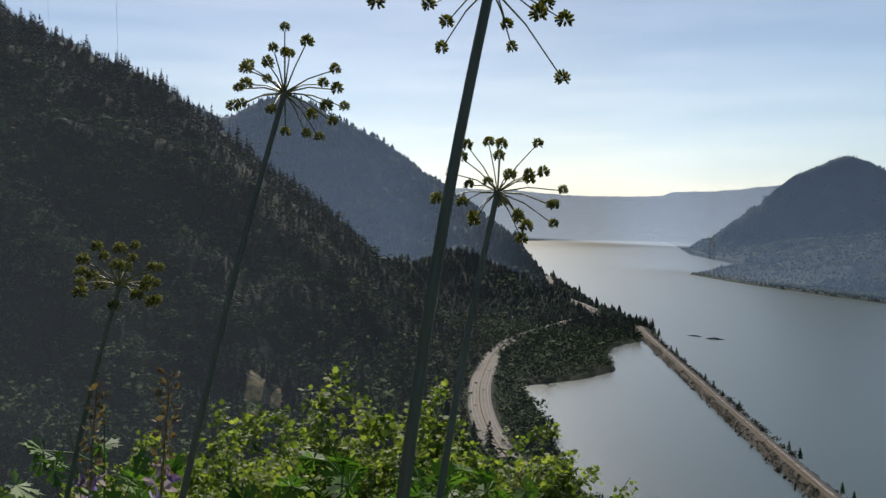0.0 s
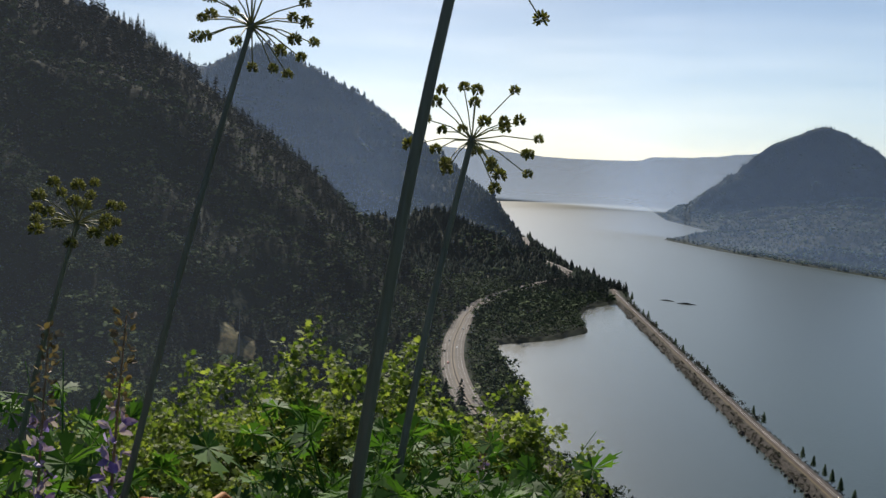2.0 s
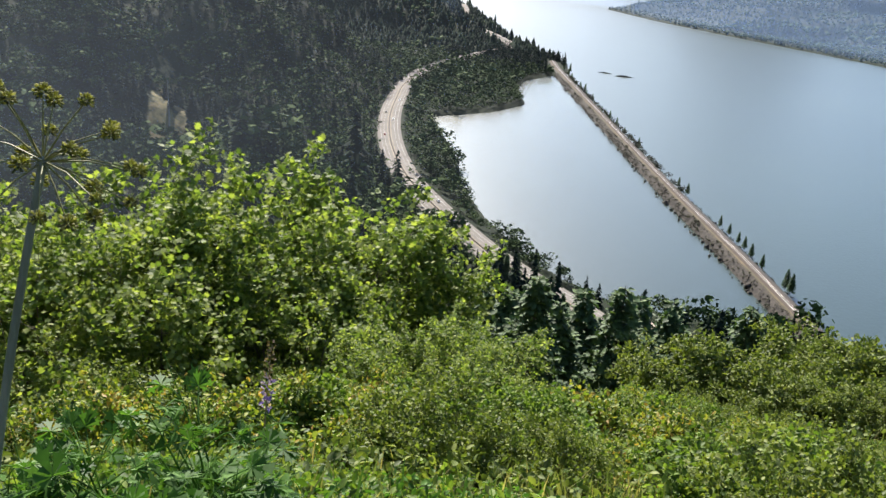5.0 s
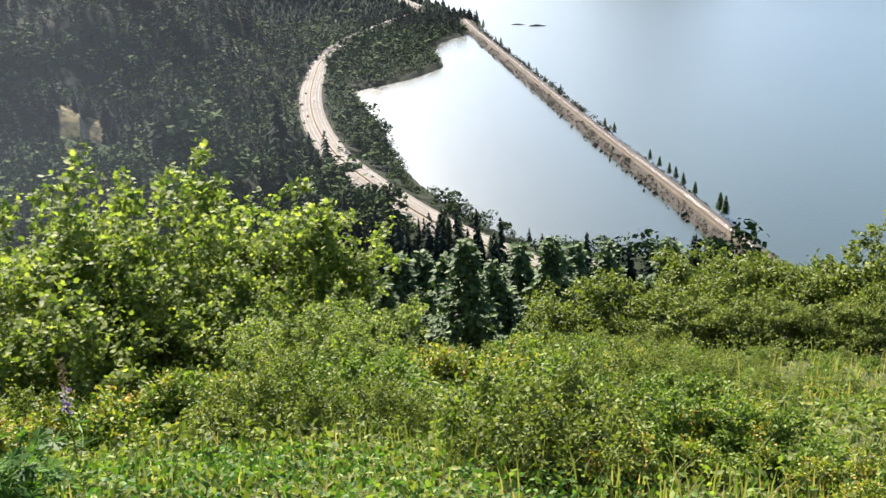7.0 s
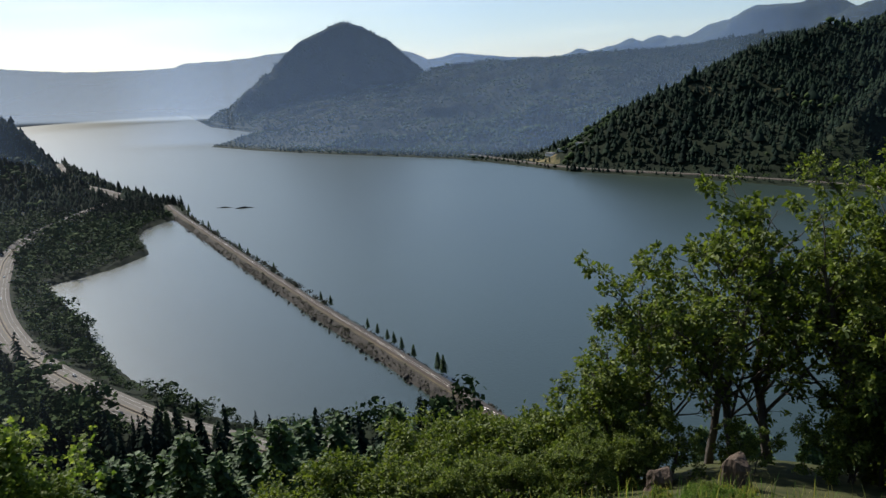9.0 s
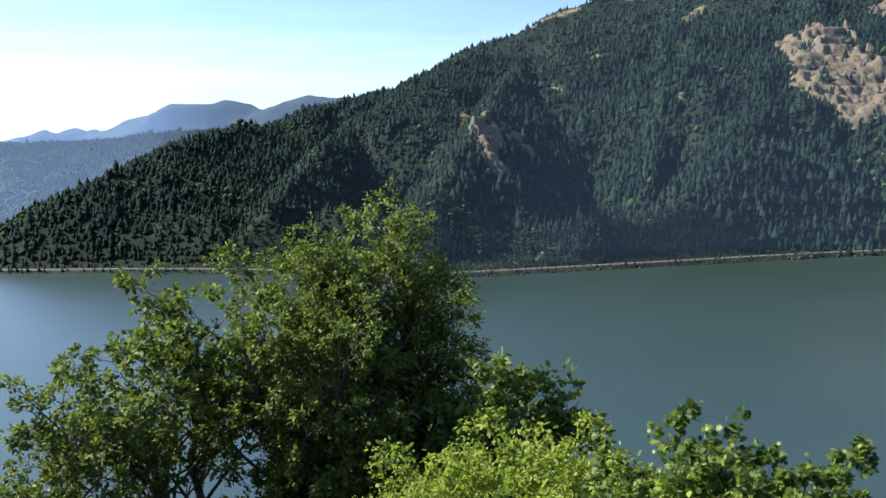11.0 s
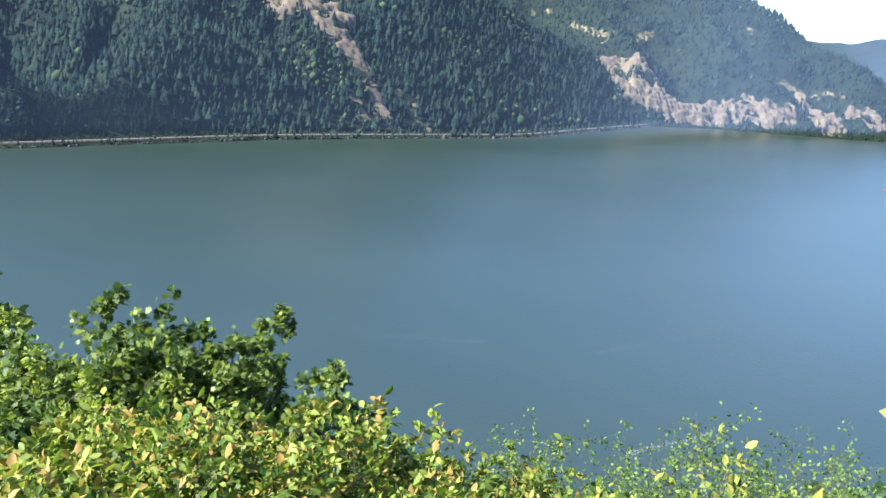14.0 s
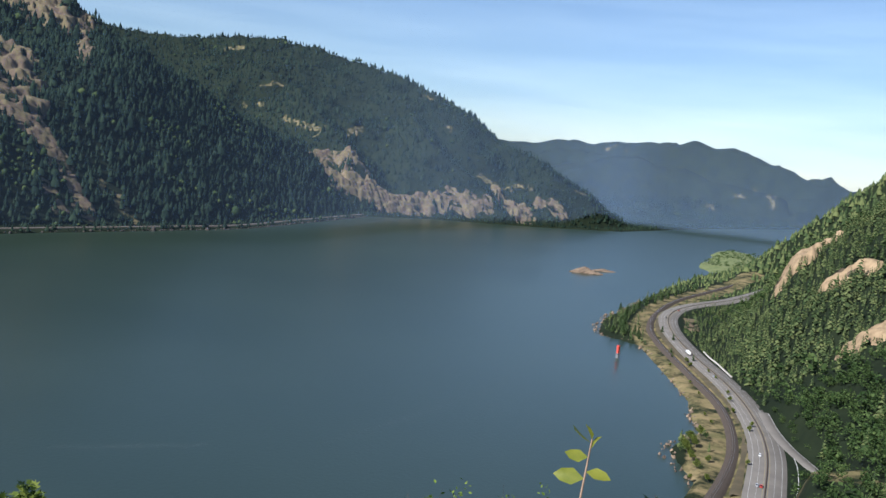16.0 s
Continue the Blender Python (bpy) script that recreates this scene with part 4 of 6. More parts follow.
def leaf_shape(kind):
    """Outline and faces of one leaf along +y, length 1, a little folded and curled."""
    if kind == "plain":
        v = [(0, 0, 0), (0.27, 0.38, 0.07), (0.20, 0.75, 0.05), (0, 1, -0.08), (-0.20, 0.75, 0.05), (-0.27, 0.38, 0.07), (0, 0.5, 0)]
        f = [(6, 0, 1), (6, 1, 2), (6, 2, 3), (6, 3, 4), (6, 4, 5), (6, 5, 0)]
    elif kind == "small":
        v = [(0, 0, 0), (0.32, 0.5, 0.08), (0, 1, -0.05), (-0.32, 0.5, 0.08)]
        f = [(0, 1, 2), (0, 2, 3)]
    elif kind == "narrow":
        v = [(0, 0, 0), (0.09, 0.45, 0.03), (0, 1, -0.12), (-0.09, 0.45, 0.03)]
        f = [(0, 1, 2), (0, 2, 3)]
    elif kind == "cut":  # five narrow toothed lobes
        v, f = [], []
        for ang, ln, wd in ((-1.45, 0.55, 0.10), (-0.75, 0.82, 0.11), (0, 1.0, 0.12), (0.75, 0.82, 0.11), (1.45, 0.55, 0.10)):
            c, q, b = math.cos(ang), math.sin(ang), len(v)
            for x, y in ((0, 0), (wd, 0.45), (wd * 2.0, 0.72), (wd * 0.5, 0.70), (0, 1.0), (-wd * 0.5, 0.70), (-wd * 2.0, 0.72), (-wd, 0.45)):
                x, y = x * ln, y * ln
                v.append((x * c + y * q, -x * q + y * c, 0.10 * abs(ang) * y - 0.10 * y * y))
            f += [(b, b + 1, b + 7), (b + 1, b + 3, b + 7), (b + 3, b + 5, b + 7), (b + 1, b + 2, b + 3), (b + 5, b + 6, b + 7), (b + 3, b + 4, b + 5)]
    else:  # lobed, as of a maple or a cut-leaved herb
        tips = [(0.10, -0.06), (0.50, 0.10), (0.26, 0.30), (0.62, 0.55), (0.24, 0.55), (0.30, 0.86), (0.10, 0.70), (0, 1.0)]
        out = tips + [(-x, y) for x, y in tips[-2::-1]]
        v = [(0, 0.28, 0)] + [(x, y, 0.10 * abs(x) - 0.08 * y * y) for x, y in out]
        n = len(out)
        f = [(0, 1 + i, 1 + (i + 1) % n) for i in range(n)]
    return np.array(v, float), np.array(f)


def leaves(name, pts, aim, size, mat, kind="small", seed=0, droop=0.35, flat=0.5):
    """Leaves at the points; aim is the way the twig runs there."""
    rng = np.random.default_rng(seed)
    sv, sf = leaf_shape(kind)
    n = len(pts)
    y = aim + rng.normal(0, 0.75, (n, 3))
    y[:, 2] -= droop
    y /= np.linalg.norm(y, axis=1, keepdims=True) + 1e-9
    z = rng.normal(0, 1, (n, 3)) * (1 - flat) + np.array([0, 0, 1.4 * flat])
    x = np.cross(y, z)
    x /= np.linalg.norm(x, axis=1, keepdims=True) + 1e-9
    z = np.cross(x, y)
    s = size * rng.uniform(0.6, 1.25, n)
    V = pts[:, None] + s[:, None, None] * (sv[None, :, :1] * x[:, None] + sv[None, :, 1:2] * y[:, None] + sv[None, :, 2:] * z[:, None])
    F = (sf[None] + (np.arange(n) * len(sv))[:, None, None]).reshape(-1, 3)
    return soup(name, V.reshape(-1, 3), F, mat)


def grow(rng, start, way, length, radius, level, out, wander=0.18, lift=0.12, kids=(6, 5, 4), spread=0.9, lean=(0, 0), low=0.28):
    """A limb and its side limbs, as runs of points with radii, sorted by level."""
    n = (9, 5, 3, 2)[min(level, 3)]
    p, d = np.array(start, float), np.array(way, float) / np.linalg.norm(way)
    pts, dirs = [p.copy()], [d.copy()]
    for _ in range(n):
        d = d + rng.normal(0, wander, 3) * 0.6 + np.array([lean[0], lean[1], lift]) * 0.5
        d /= np.linalg.norm(d)
        p = p + d * length / n
        pts.append(p.copy())
        dirs.append(d.copy())
    pts, dirs = np.array(pts), np.array(dirs)
    rad = radius * np.linspace(1, 0.30, n + 1)
    out.append((level, pts, rad, dirs))
    if level < len(kids):
        k = kids[level]
        for i in range(k):
            t = rng.uniform(0.30, 1.0) if level else low + (1 - low) * (i + rng.uniform(0, 0.8)) / k
            q = min(n, t * n)
            j = min(int(q), n - 1)
            at = pts[j] + (q - j) * (pts[j + 1] - pts[j])
            side = rng.normal(0, 1, 3)
            side[2] *= 0.5
            side -= dirs[j] * (side @ dirs[j])
            side /= np.linalg.norm(side) + 1e-9
            way2 = dirs[j] * (1 - 0.35 * spread) + side * spread
            grow(rng, at, way2, length * rng.uniform(0.36, 0.55) * (1.15 - 0.45 * t), rad[j] * 0.55, level + 1, out, wander * 1.1, lift, kids, spread, lean, low)


def leafy(name, seed, tall, stems, kids, leaf, per_twig, kind, mats, label, category, foot=0.25, spread=0.9, splay=0.45, radius=0.03, lift=0.14, lean=(0, 0), puff=0.10, flat=0.5, bare=0.25, low=0.28):
    """A shrub or tree: an Empty at its base with its stems, twigs and leaves."""
    rng = np.random.default_rng(seed)
    runs = []
    for i in range(stems):
        a = 2 * math.pi * (i + rng.uniform(0, 0.8)) / stems
        s = splay * rng.uniform(0.3, 1.0) if stems > 1 else 0.06
        start = (foot * math.cos(a) * rng.uniform(0.2, 1), foot * math.sin(a) * rng.uniform(0.2, 1), -0.15)
        grow(rng, start, (s * math.cos(a), s * math.sin(a), 1), tall * rng.uniform(0.72, 1.0), radius, 0, runs, 0.16, lift, kids, spread, lean, low)
    thing = tagged(new(name), label, category)
    trunks = [(p, r) for lv, p, r, d in runs if lv == 0]
    for k, t in enumerate(trunks[:8]):
        part("trunk" if radius > 0.04 else "stem", tubes("stem", [t], mats[1], 7), thing)
    if len(trunks) > 8:
        tagged(part("thin_growth", tubes("thin_growth", trunks[8:], mats[1], 5), thing), kind="stuff")
    tagged(part("branching", tubes("branching", [(p, r) for lv, p, r, d in runs if lv > 0], mats[1], 3), thing), kind="stuff")
    top = max(len(kids), 1)
    P, D = [], []
    for lv, p, r, d in runs:
        if lv >= top - 1:
            k = per_twig if lv == top else max(2, per_twig // 2)
            q = rng.uniform(bare if lv == top else 0.45, 1.0, k) * (len(p) - 1)
            j = np.minimum(q.astype(int), len(p) - 2)
            P.append(p[j] + (q - j)[:, None] * (p[j + 1] - p[j]) + rng.normal(0, puff, (k, 3)))
            D.append(d[j])
    P, D = np.concatenate(P), np.concatenate(D)
    part("crown" if radius > 0.04 else "foliage", leaves("foliage", P, D, leaf, mats[0], kind, seed + 7, flat=flat), thing)
    return thing


def conifer(name, seed, tall, label):
    """A fir: trunk, and whorls of drooping boughs clad in flat sprays."""
    rng = np.random.default_rng(seed)
    thing = tagged(new(name), label, "conifer")
    bend = rng.normal(0, 0.012, 2)
    zs = np.linspace(-0.5, tall, 12)
    part("trunk", tubes("trunk", [(np.stack([bend[0] * zs, bend[1] * zs, zs], -1), 0.016 * tall * (1.02 - zs / tall) + 0.01)], M["bark"], 7), thing)
    P, D, S, runs = [], [], [], []
    z = 0.10 * tall
    while z < 0.985 * tall:
        u = z / tall
        reach = tall * 0.26 * (1 - u) ** 0.8 * (0.55 + 0.45 * min(1, u / 0.15)) + 0.12
        for _ in range(int(rng.integers(4, 7))):
            a = rng.uniform(0, 2 * math.pi)
            L = reach * rng.uniform(0.6, 1.15)
            t = np.array([0, 0.25, 0.5, 0.75, 1.0])
            run = np.stack([bend[0] * z + L * t * math.cos(a), bend[1] * z + L * t * math.sin(a), z + L * (0.12 * t - 0.42 * t * t + 0.16 * t ** 3)], -1)
            runs.append((run[::2], (0.02 * L * (1.05 - t) + 0.004)[::2]))
            k = max(4, int(34 * L / (0.12 * tall + 0.5)))
            q = rng.uniform(0.15, 1.0, k) * 4
            j = np.minimum(q.astype(int), 3)
            P.append(run[j] + (q - j)[:, None] * (run[j + 1] - run[j]) + rng.normal(0, 0.05 * L, (k, 3)))
            D.append(np.tile([math.cos(a), math.sin(a), -0.25], (k, 1)))
        z += tall * rng.uniform(0.022, 0.034) * (1.15 - 0.6 * u)
    tagged(part("branching", tubes("branching", runs, M["bark"], 3), thing), kind="stuff")
    part("needles", leaves("needles", np.concatenate(P), np.concatenate(D), 0.032 * tall + 0.08, M["conifer_near"], "small", seed + 3, droop=0.15, flat=0.75), thing)
    return thing


def planted(master, places, group, first=True):
    """The master at the first place and copies at the others: x, y, turn, size."""
    for i, (x, y, turn, size) in enumerate(places):
        m = pose(x, y, ground_z(x, y) - 0.05 * size, 0, 0, turn)
        ob = master if i == 0 else copy_thing(master, m)
        ob.matrix_basis = m @ Matrix.Diagonal((size, size, size, 1))
        tagged(ob, group=group)


def grown(thing):
    """How tall a plant has grown."""
    return max(v.co.z for ob in thing.children for v in ob.data.vertices)


LEAF_DARK, LEAF_BRIGHT, LEAF_GOLD = (M["leaf_dark"], M["bark"]), (M["leaf_bright"], M["bark"]), (M["leaf_gold"], M["bark"])
rng = np.random.default_rng(77)

# big maple bushes below the brow
BUSHES = [(-0.6, 9.8, 20, 1.12), (0.7, 9.7, 140, 0.88), (-3.2, 9.4, 75, 0.95), (-5.8, 8.4, 210, 0.9), (-8.4, 8.0, 300, 0.95), (-2.0, 12.0, 250, 1.12), (-5.5, 11.6, 100, 1.05), (-1.8, 8.2, 190, 0.85), (-0.2, 8.3, 330, 0.7)]
bush = leafy("vine_maple", 5, 2.9, 12, (9, 6, 3), 0.064, 8, "lobed", (M["leaf_maple"], M["bark"]), "bushy bright green maple shrub on the grassy slope", "shrub", foot=0.6, splay=0.58, spread=0.7, radius=0.020, puff=0.045, flat=0.6, bare=0.4, lift=0.2, low=0.35)
planted(bush, BUSHES[::2], "maple shrubs on the slope")
bush_b = leafy("vine_maple", 6, 2.7, 13, (9, 6, 3), 0.062, 8, "lobed", (M["leaf_maple"], M["bark"]), "bushy bright green maple shrub on the grassy slope", "shrub", foot=0.6, splay=0.62, spread=0.7, radius=0.020, puff=0.045, flat=0.6, bare=0.4, lift=0.2, low=0.35)
planted(bush_b, BUSHES[1::2], "maple shrubs on the slope")
for deg, top, r, turn in ((3.0, -24.2, 6.6, 40), (-1.5, -25.5, 6.2, 160), (4.6, -27.5, 5.4, 280)):
    x, y = 1.0 + r * math.sin(math.radians(deg)), -0.24 + r * math.cos(math.radians(deg))
    size = max(0.25, (CAM_Z + 0.6 + r * math.tan(math.radians(top)) - ground_z(x, y)) / grown(bush))
    m = pose(x, y, ground_z(x, y) - 0.03, 0, 0, turn)
    tagged(copy_thing(bush, m), group="maple shrubs on the slope").matrix_basis = m @ Matrix.Diagonal((size, size, size, 1))

# shrubby oaks beyond the meadow
oak = leafy("oak_shrub", 11, 5.2, 7, (9, 7, 4), 0.17, 11, "plain", LEAF_DARK, "rounded green oak shrub beyond the meadow", "shrub", foot=0.7, splay=0.7, radius=0.05, puff=0.09, bare=0.4)
places = []
for deg, top, r, turn in ((24.9, -24.6, 13, 0), (27.4, -27.0, 12.5, 80), (29.9, -24.6, 14, 200), (31.6, -25.4, 13, 150), (33.6, -23.0, 15.5, 300), (36.0, -22.4, 16, 10), (38.4, -22.3, 15.5, 60), (40.6, -22.2, 16.5, 30), (43.0, -22.3, 16, 110), (36.8, -26.0, 12.8, 140), (41.6, -25.6, 12.8, 220), (45.4, -23.8, 15, 20), (22.0, -28.2, 13, 250)):
    x, y = 1.0 + r * math.sin(math.radians(deg)), -0.24 + r * math.cos(math.radians(deg))
    places.append((x, y, turn, max(0.2, (CAM_Z + 0.65 + r * math.tan(math.radians(top)) - ground_z(x, y)) / grown(oak))))
planted(oak, places, "oak shrubs beyond the meadow")

# the grove
GROVE = "leafy trees of the grove"
tree_a = leafy("oak_tree", 21, 5.6, 1, (16, 6, 4), 0.115, 12, "plain", LEAF_DARK, "slender many-limbed oak with small dark green leaves", "tree", foot=0.3, splay=0.18, radius=0.10, spread=0.8, puff=0.04, lift=0.12, bare=0.55, low=0.22)
tree_b = leafy("oak_tree", 22, 6.6, 1, (24, 8, 4), 0.105, 17, "plain", LEAF_DARK, "tall dense oak with wind-blown dark green crown", "tree", foot=0.5, splay=0.14, radius=0.14, spread=0.62, puff=0.05, bare=0.4, lift=0.16, lean=(0.03, -0.06), low=0.10)
tree_c = leafy("oak_tree", 23, 3.2, 4, (8, 6, 4), 0.115, 12, "plain", LEAF_DARK, "low spreading oak at the edge of the grove", "tree", foot=0.6, splay=0.55, radius=0.05, spread=0.9, puff=0.05, bare=0.4, low=0.15)


def grove_place(deg, top, away, tall, turn):
    """A place in the grove under this bearing, with the size at which the crown reaches that elevation."""
    x, y = 1.22 + away * math.sin(math.radians(deg)), -0.40 + away * math.cos(math.radians(deg))
    return (x, y, turn, (CAM_Z + 0.7 + away * math.tan(math.radians(top)) - ground_z(x, y)) / tall)


planted(tree_a, [grove_place(d, e, a, grown(tree_a), w) for d, e, a, w in ((45.8, -11.8, 17.2, 0), (49.0, -9.9, 17.6, 120), (52.0, -8.8, 17.0, 230), (54.2, -6.8, 17.8, 300), (56.8, -7.1, 17.2, 60), (43.4, -16.6, 16.6, 200))], GROVE)
planted(tree_b, [grove_place(d, e, a, grown(tree_b), w) for d, e, a, w in ((59.6, -5.4, 17.5, 0), (61.4, -5.0, 17.2, 40), (63.2, -3.8, 17.8, 90), (65.0, -1.6, 17.6, 5), (65.6, -6.4, 18.2, 350), (64.0, -7.5, 17.0, 200))], GROVE)
planted(tree_c, [grove_place(d, e, a, grown(tree_c), w) for d, e, a, w in ((68.2, -11.4, 17.6, 0), (70.6, -14.6, 17.8, 70), (74.0, -17.6, 17.2, 190), (76.0, -21.0, 17.0, 20), (42.6, -18.6, 16.4, 130), (46.4, -22.5, 15.0, 250), (52.0, -22.5, 15.2, 10), (58.0, -21.0, 15.8, 80), (63.5, -18.0, 16.2, 160), (67.5, -17.0, 16.6, 40), (60.5, -17.0, 16.6, 300), (69.0, -14.0, 18.2, 260), (72.8, -16.0, 18.0, 110))], GROVE)

# shrubs on the brow to the east
def brow_place(deg, top, away, tall, turn):
    """A place on the brow seen under this bearing, of a size to reach that elevation."""
    x, y = 1.70 + away * math.sin(math.radians(deg)), -0.49 + away * math.cos(math.radians(deg))
    return (x, y, turn, max(0.35, (CAM_Z + 0.6 + away * math.tan(math.radians(top)) - ground_z(x, y)) / tall))


hazel = leafy("hazel_shrub", 31, 2.4, 12, (8, 6, 3), 0.072, 12, "plain", (M["leaf_hazel"], M["bark"]), "bright green hazel shrub on the brow", "shrub", foot=0.55, splay=0.5, radius=0.016, puff=0.045, lean=(0, -0.05), flat=0.35, bare=0.4, low=0.2)
planted(hazel, [brow_place(d, e, a, grown(hazel), w) for d, e, a, w in ((73.2, -17.2, 8.6, 0), (76.6, -17.4, 8.2, 90), (79.6, -19.6, 7.6, 200), (70.4, -19.6, 8.0, 40), (66.8, -21.4, 7.8, 130), (82.6, -21.6, 6.6, 220), (63.4, -23.6, 7.2, 300), (78.0, -22.6, 6.4, 20), (86.4, -23.0, 5.6, 75))], "bright shrubs on the brow")
sapling = leafy("oak_sapling", 32, 2.4, 5, (8, 5, 4), 0.058, 14, "lobed", (M["leaf_oak"], M["bark"]), "gnarled dark-leaved oak sapling on the brow", "shrub", foot=0.35, splay=0.7, radius=0.026, puff=0.028, bare=0.55, flat=0.45, spread=1.0)
planted(sapling, [brow_place(d, e, a, grown(sapling), w) for d, e, a, w in ((83.6, -19.6, 7.2, 0), (86.6, -18.1, 7.0, 120), (92.4, -19.4, 6.8, 200), (93.6, -22.4, 6.6, 300), (89.6, -21.2, 6.6, 60))], "dark shrubs on the brow")
brow_rng = np.random.default_rng(33)
gold = leafy("snowberry_shrub", 33, 0.95, 12, (7, 4), 0.042, 12, "plain", LEAF_GOLD, "yellow-green shrub with reddish young leaves on the brow", "shrub", foot=0.34, splay=0.30, radius=0.005, puff=0.014, flat=0.35, bare=0.5)
places = [(3.9, -0.35, 190, 0.95), (3.5, -0.2, 130, 0.85), (4.4, -0.1, 100, 1.0), (5.0, 0.4, 60, 1.05), (4.3, 0.6, 210, 0.9), (5.4, -0.4, 280, 1.1)]
for k in range(30):
    deg = 85 + 62 * (k + brow_rng.uniform(0, 1)) / 30
    top = float(np.interp(deg, [85, 93, 98, 101.1, 103.4, 105, 106.6, 109.1, 112.7, 118, 122, 128, 133, 138, 142, 147], [-24.5, -25.5, -25.5, -24.4, -24.9, -26.4, -25.2, -25.6, -27.3, -29, -29.5, -29.5, -27.5, -27, -24.8, -25.5]))
    places.append(brow_place(deg, top - (0.4 if k % 2 else 1.0 + brow_rng.uniform(0, 2.2)), brow_rng.uniform(2.4, 3.3), grown(gold), brow_rng.uniform(0, 360)))
planted(gold, places, "golden shrubs on the brow")
thin = leafy("rose_shrub", 34, 1.4, 7, (10, 5), 0.019, 16, "small", LEAF_BRIGHT, "thin-twigged shrub with tiny green leaves", "shrub", foot=0.16, splay=0.32, radius=0.008, puff=0.014, flat=0.3)
planted(thin, [brow_place(d, e, a, grown(thin), w) for d, e, a, w in ((116.3, -25.1, 3.2, 0), (119, -27.5, 3.4, 70), (114.6, -27.0, 3.5, 150), (121, -28.5, 3.3, 30), (124.2, -26.8, 3.4, 200), (129.4, -22.3, 3.4, 260), (133.1, -21.2, 3.5, 310), (126.6, -26.6, 3.2, 20), (135.6, -22.4, 3.4, 110))], "thin shrubs on the brow")


M["shoot_bark"] = material("shoot_bark", [(0.20, 0.13, 0.09), (0.34, 0.24, 0.17)], 30, 0.7, bump=0.2)
M["leaf_young"] = material("leaf_young", [(0.17, 0.20, 0.028), (0.27, 0.28, 0.045), (0.38, 0.33, 0.07)], 20, 0.5, by="island", through_light=0.45, spec=0.25)


def lone_shoot():
    """One woody shoot with a few broad young leaves."""
    thing = tagged(new("maple_shoot"), "single woody shoot with four yellow-green leaves", "sapling")
    x, y = 2.56, -1.52
    g = ground_z(x, y)
    thing.matrix_basis = pose(x, y, g - 0.03)
    tip = np.array([2.655, -1.60, CAM_Z + 0.155]) - (x, y, g - 0.03)
    t = np.linspace(0, 1, 9)[:, None]
    line = tip * t + np.array([0.03, 0.028, 0]) * np.sin(math.pi * t * 1.6) * t + np.array([0.006, 0.01, 0]) * np.sin(math.pi * t * 5)
    part("stem", tubes("stem", [(line, 0.0075 * (1.2 - t[:, 0]))], M["shoot_bark"], 8), thing)
    for k, (u, side, up, size) in enumerate(((0.945, 1.0, -0.15, 0.056), (0.955, -0.8, 0.1, 0.044), (0.975, 1.0, 0.1, 0.058), (0.985, -0.7, 0.7, 0.05), (1.0, 0.35, 1.0, 0.056), (0.995, 1.0, 0.6, 0.05))):
        at = np.array([[np.interp(u, t[:, 0], line[:, c]) for c in range(3)]])
        part("leaf", leaves("leaf", at, np.array([[0.74 * side, 0.67 * side, up]]) * 6, size * 1.05, M["leaf_young"], "plain", 320 + k, droop=0.0, flat=0.35), thing)


lone_shoot()
young = leafy("young_maple", 38, 1.6, 4, (7,), 0.050, 9, "plain", (M["leaf_young"], M["shoot_bark"]), "young maple with broad yellow-green leaves", "sapling", foot=0.08, splay=0.14, radius=0.006, puff=0.02, flat=0.45, bare=0.3, low=0.72)
planted(young, [brow_place(d, e, a, grown(young), w) for d, e, a, w in ((132.9, -24.2, 1.9, 0), (136.0, -24.9, 1.8, 130), (141.9, -23.6, 1.8, 250), (144.5, -24.6, 1.9, 60))], "young maples by the path")

# low bushes over the meadow
meadow_rng = np.random.default_rng(7)
LOW = [[], [], []]
for k in range(270):
    r = 2.8 + 9.7 * meadow_rng.uniform(0, 1) ** 0.8
    deg = meadow_rng.uniform(-42, 66)
    x, y = r * math.sin(math.radians(deg)), r * math.cos(math.radians(deg))
    if min(math.hypot(x - bx, y - by) for bx, by, _, _ in BUSHES) < 1.5 or (deg < 12 and r < 3.8):
        continue
    size = meadow_rng.uniform(0.30, 0.75) * (0.55 + 0.09 * r)
    top = math.radians(-29.4 if deg < 24 else -28)
    room = (CAM_Z + 0.6 + r * math.tan(top) - ground_z(x, y)) / 1.15
    LOW[k % 3].append((x, y, meadow_rng.uniform(0, 360), max(0.2, min(size, room))))
planted(leafy("thimbleberry_bush", 35, 0.85, 16, (6, 5), 0.07, 11, "plain", LEAF_BRIGHT, "low sunlit green bush in the meadow", "bush", foot=0.5, splay=0.7, radius=0.006, puff=0.05, flat=0.5), LOW[0], "low bushes in the meadow")
planted(leafy("rose_bush", 36, 1.0, 16, (7, 5), 0.05, 14, "small", LEAF_DARK, "low fine-leaved green bush in the meadow", "bush", foot=0.5, splay=0.6, radius=0.006, puff=0.05, flat=0.4), LOW[1], "low bushes in the meadow")
planted(leafy("snowberry_bush", 37, 0.8, 16, (6, 5), 0.06, 12, "plain", LEAF_GOLD, "low yellow-green bush in the meadow", "bush", foot=0.5, splay=0.7, radius=0.006, puff=0.05, flat=0.5), LOW[2], "low bushes in the meadow")


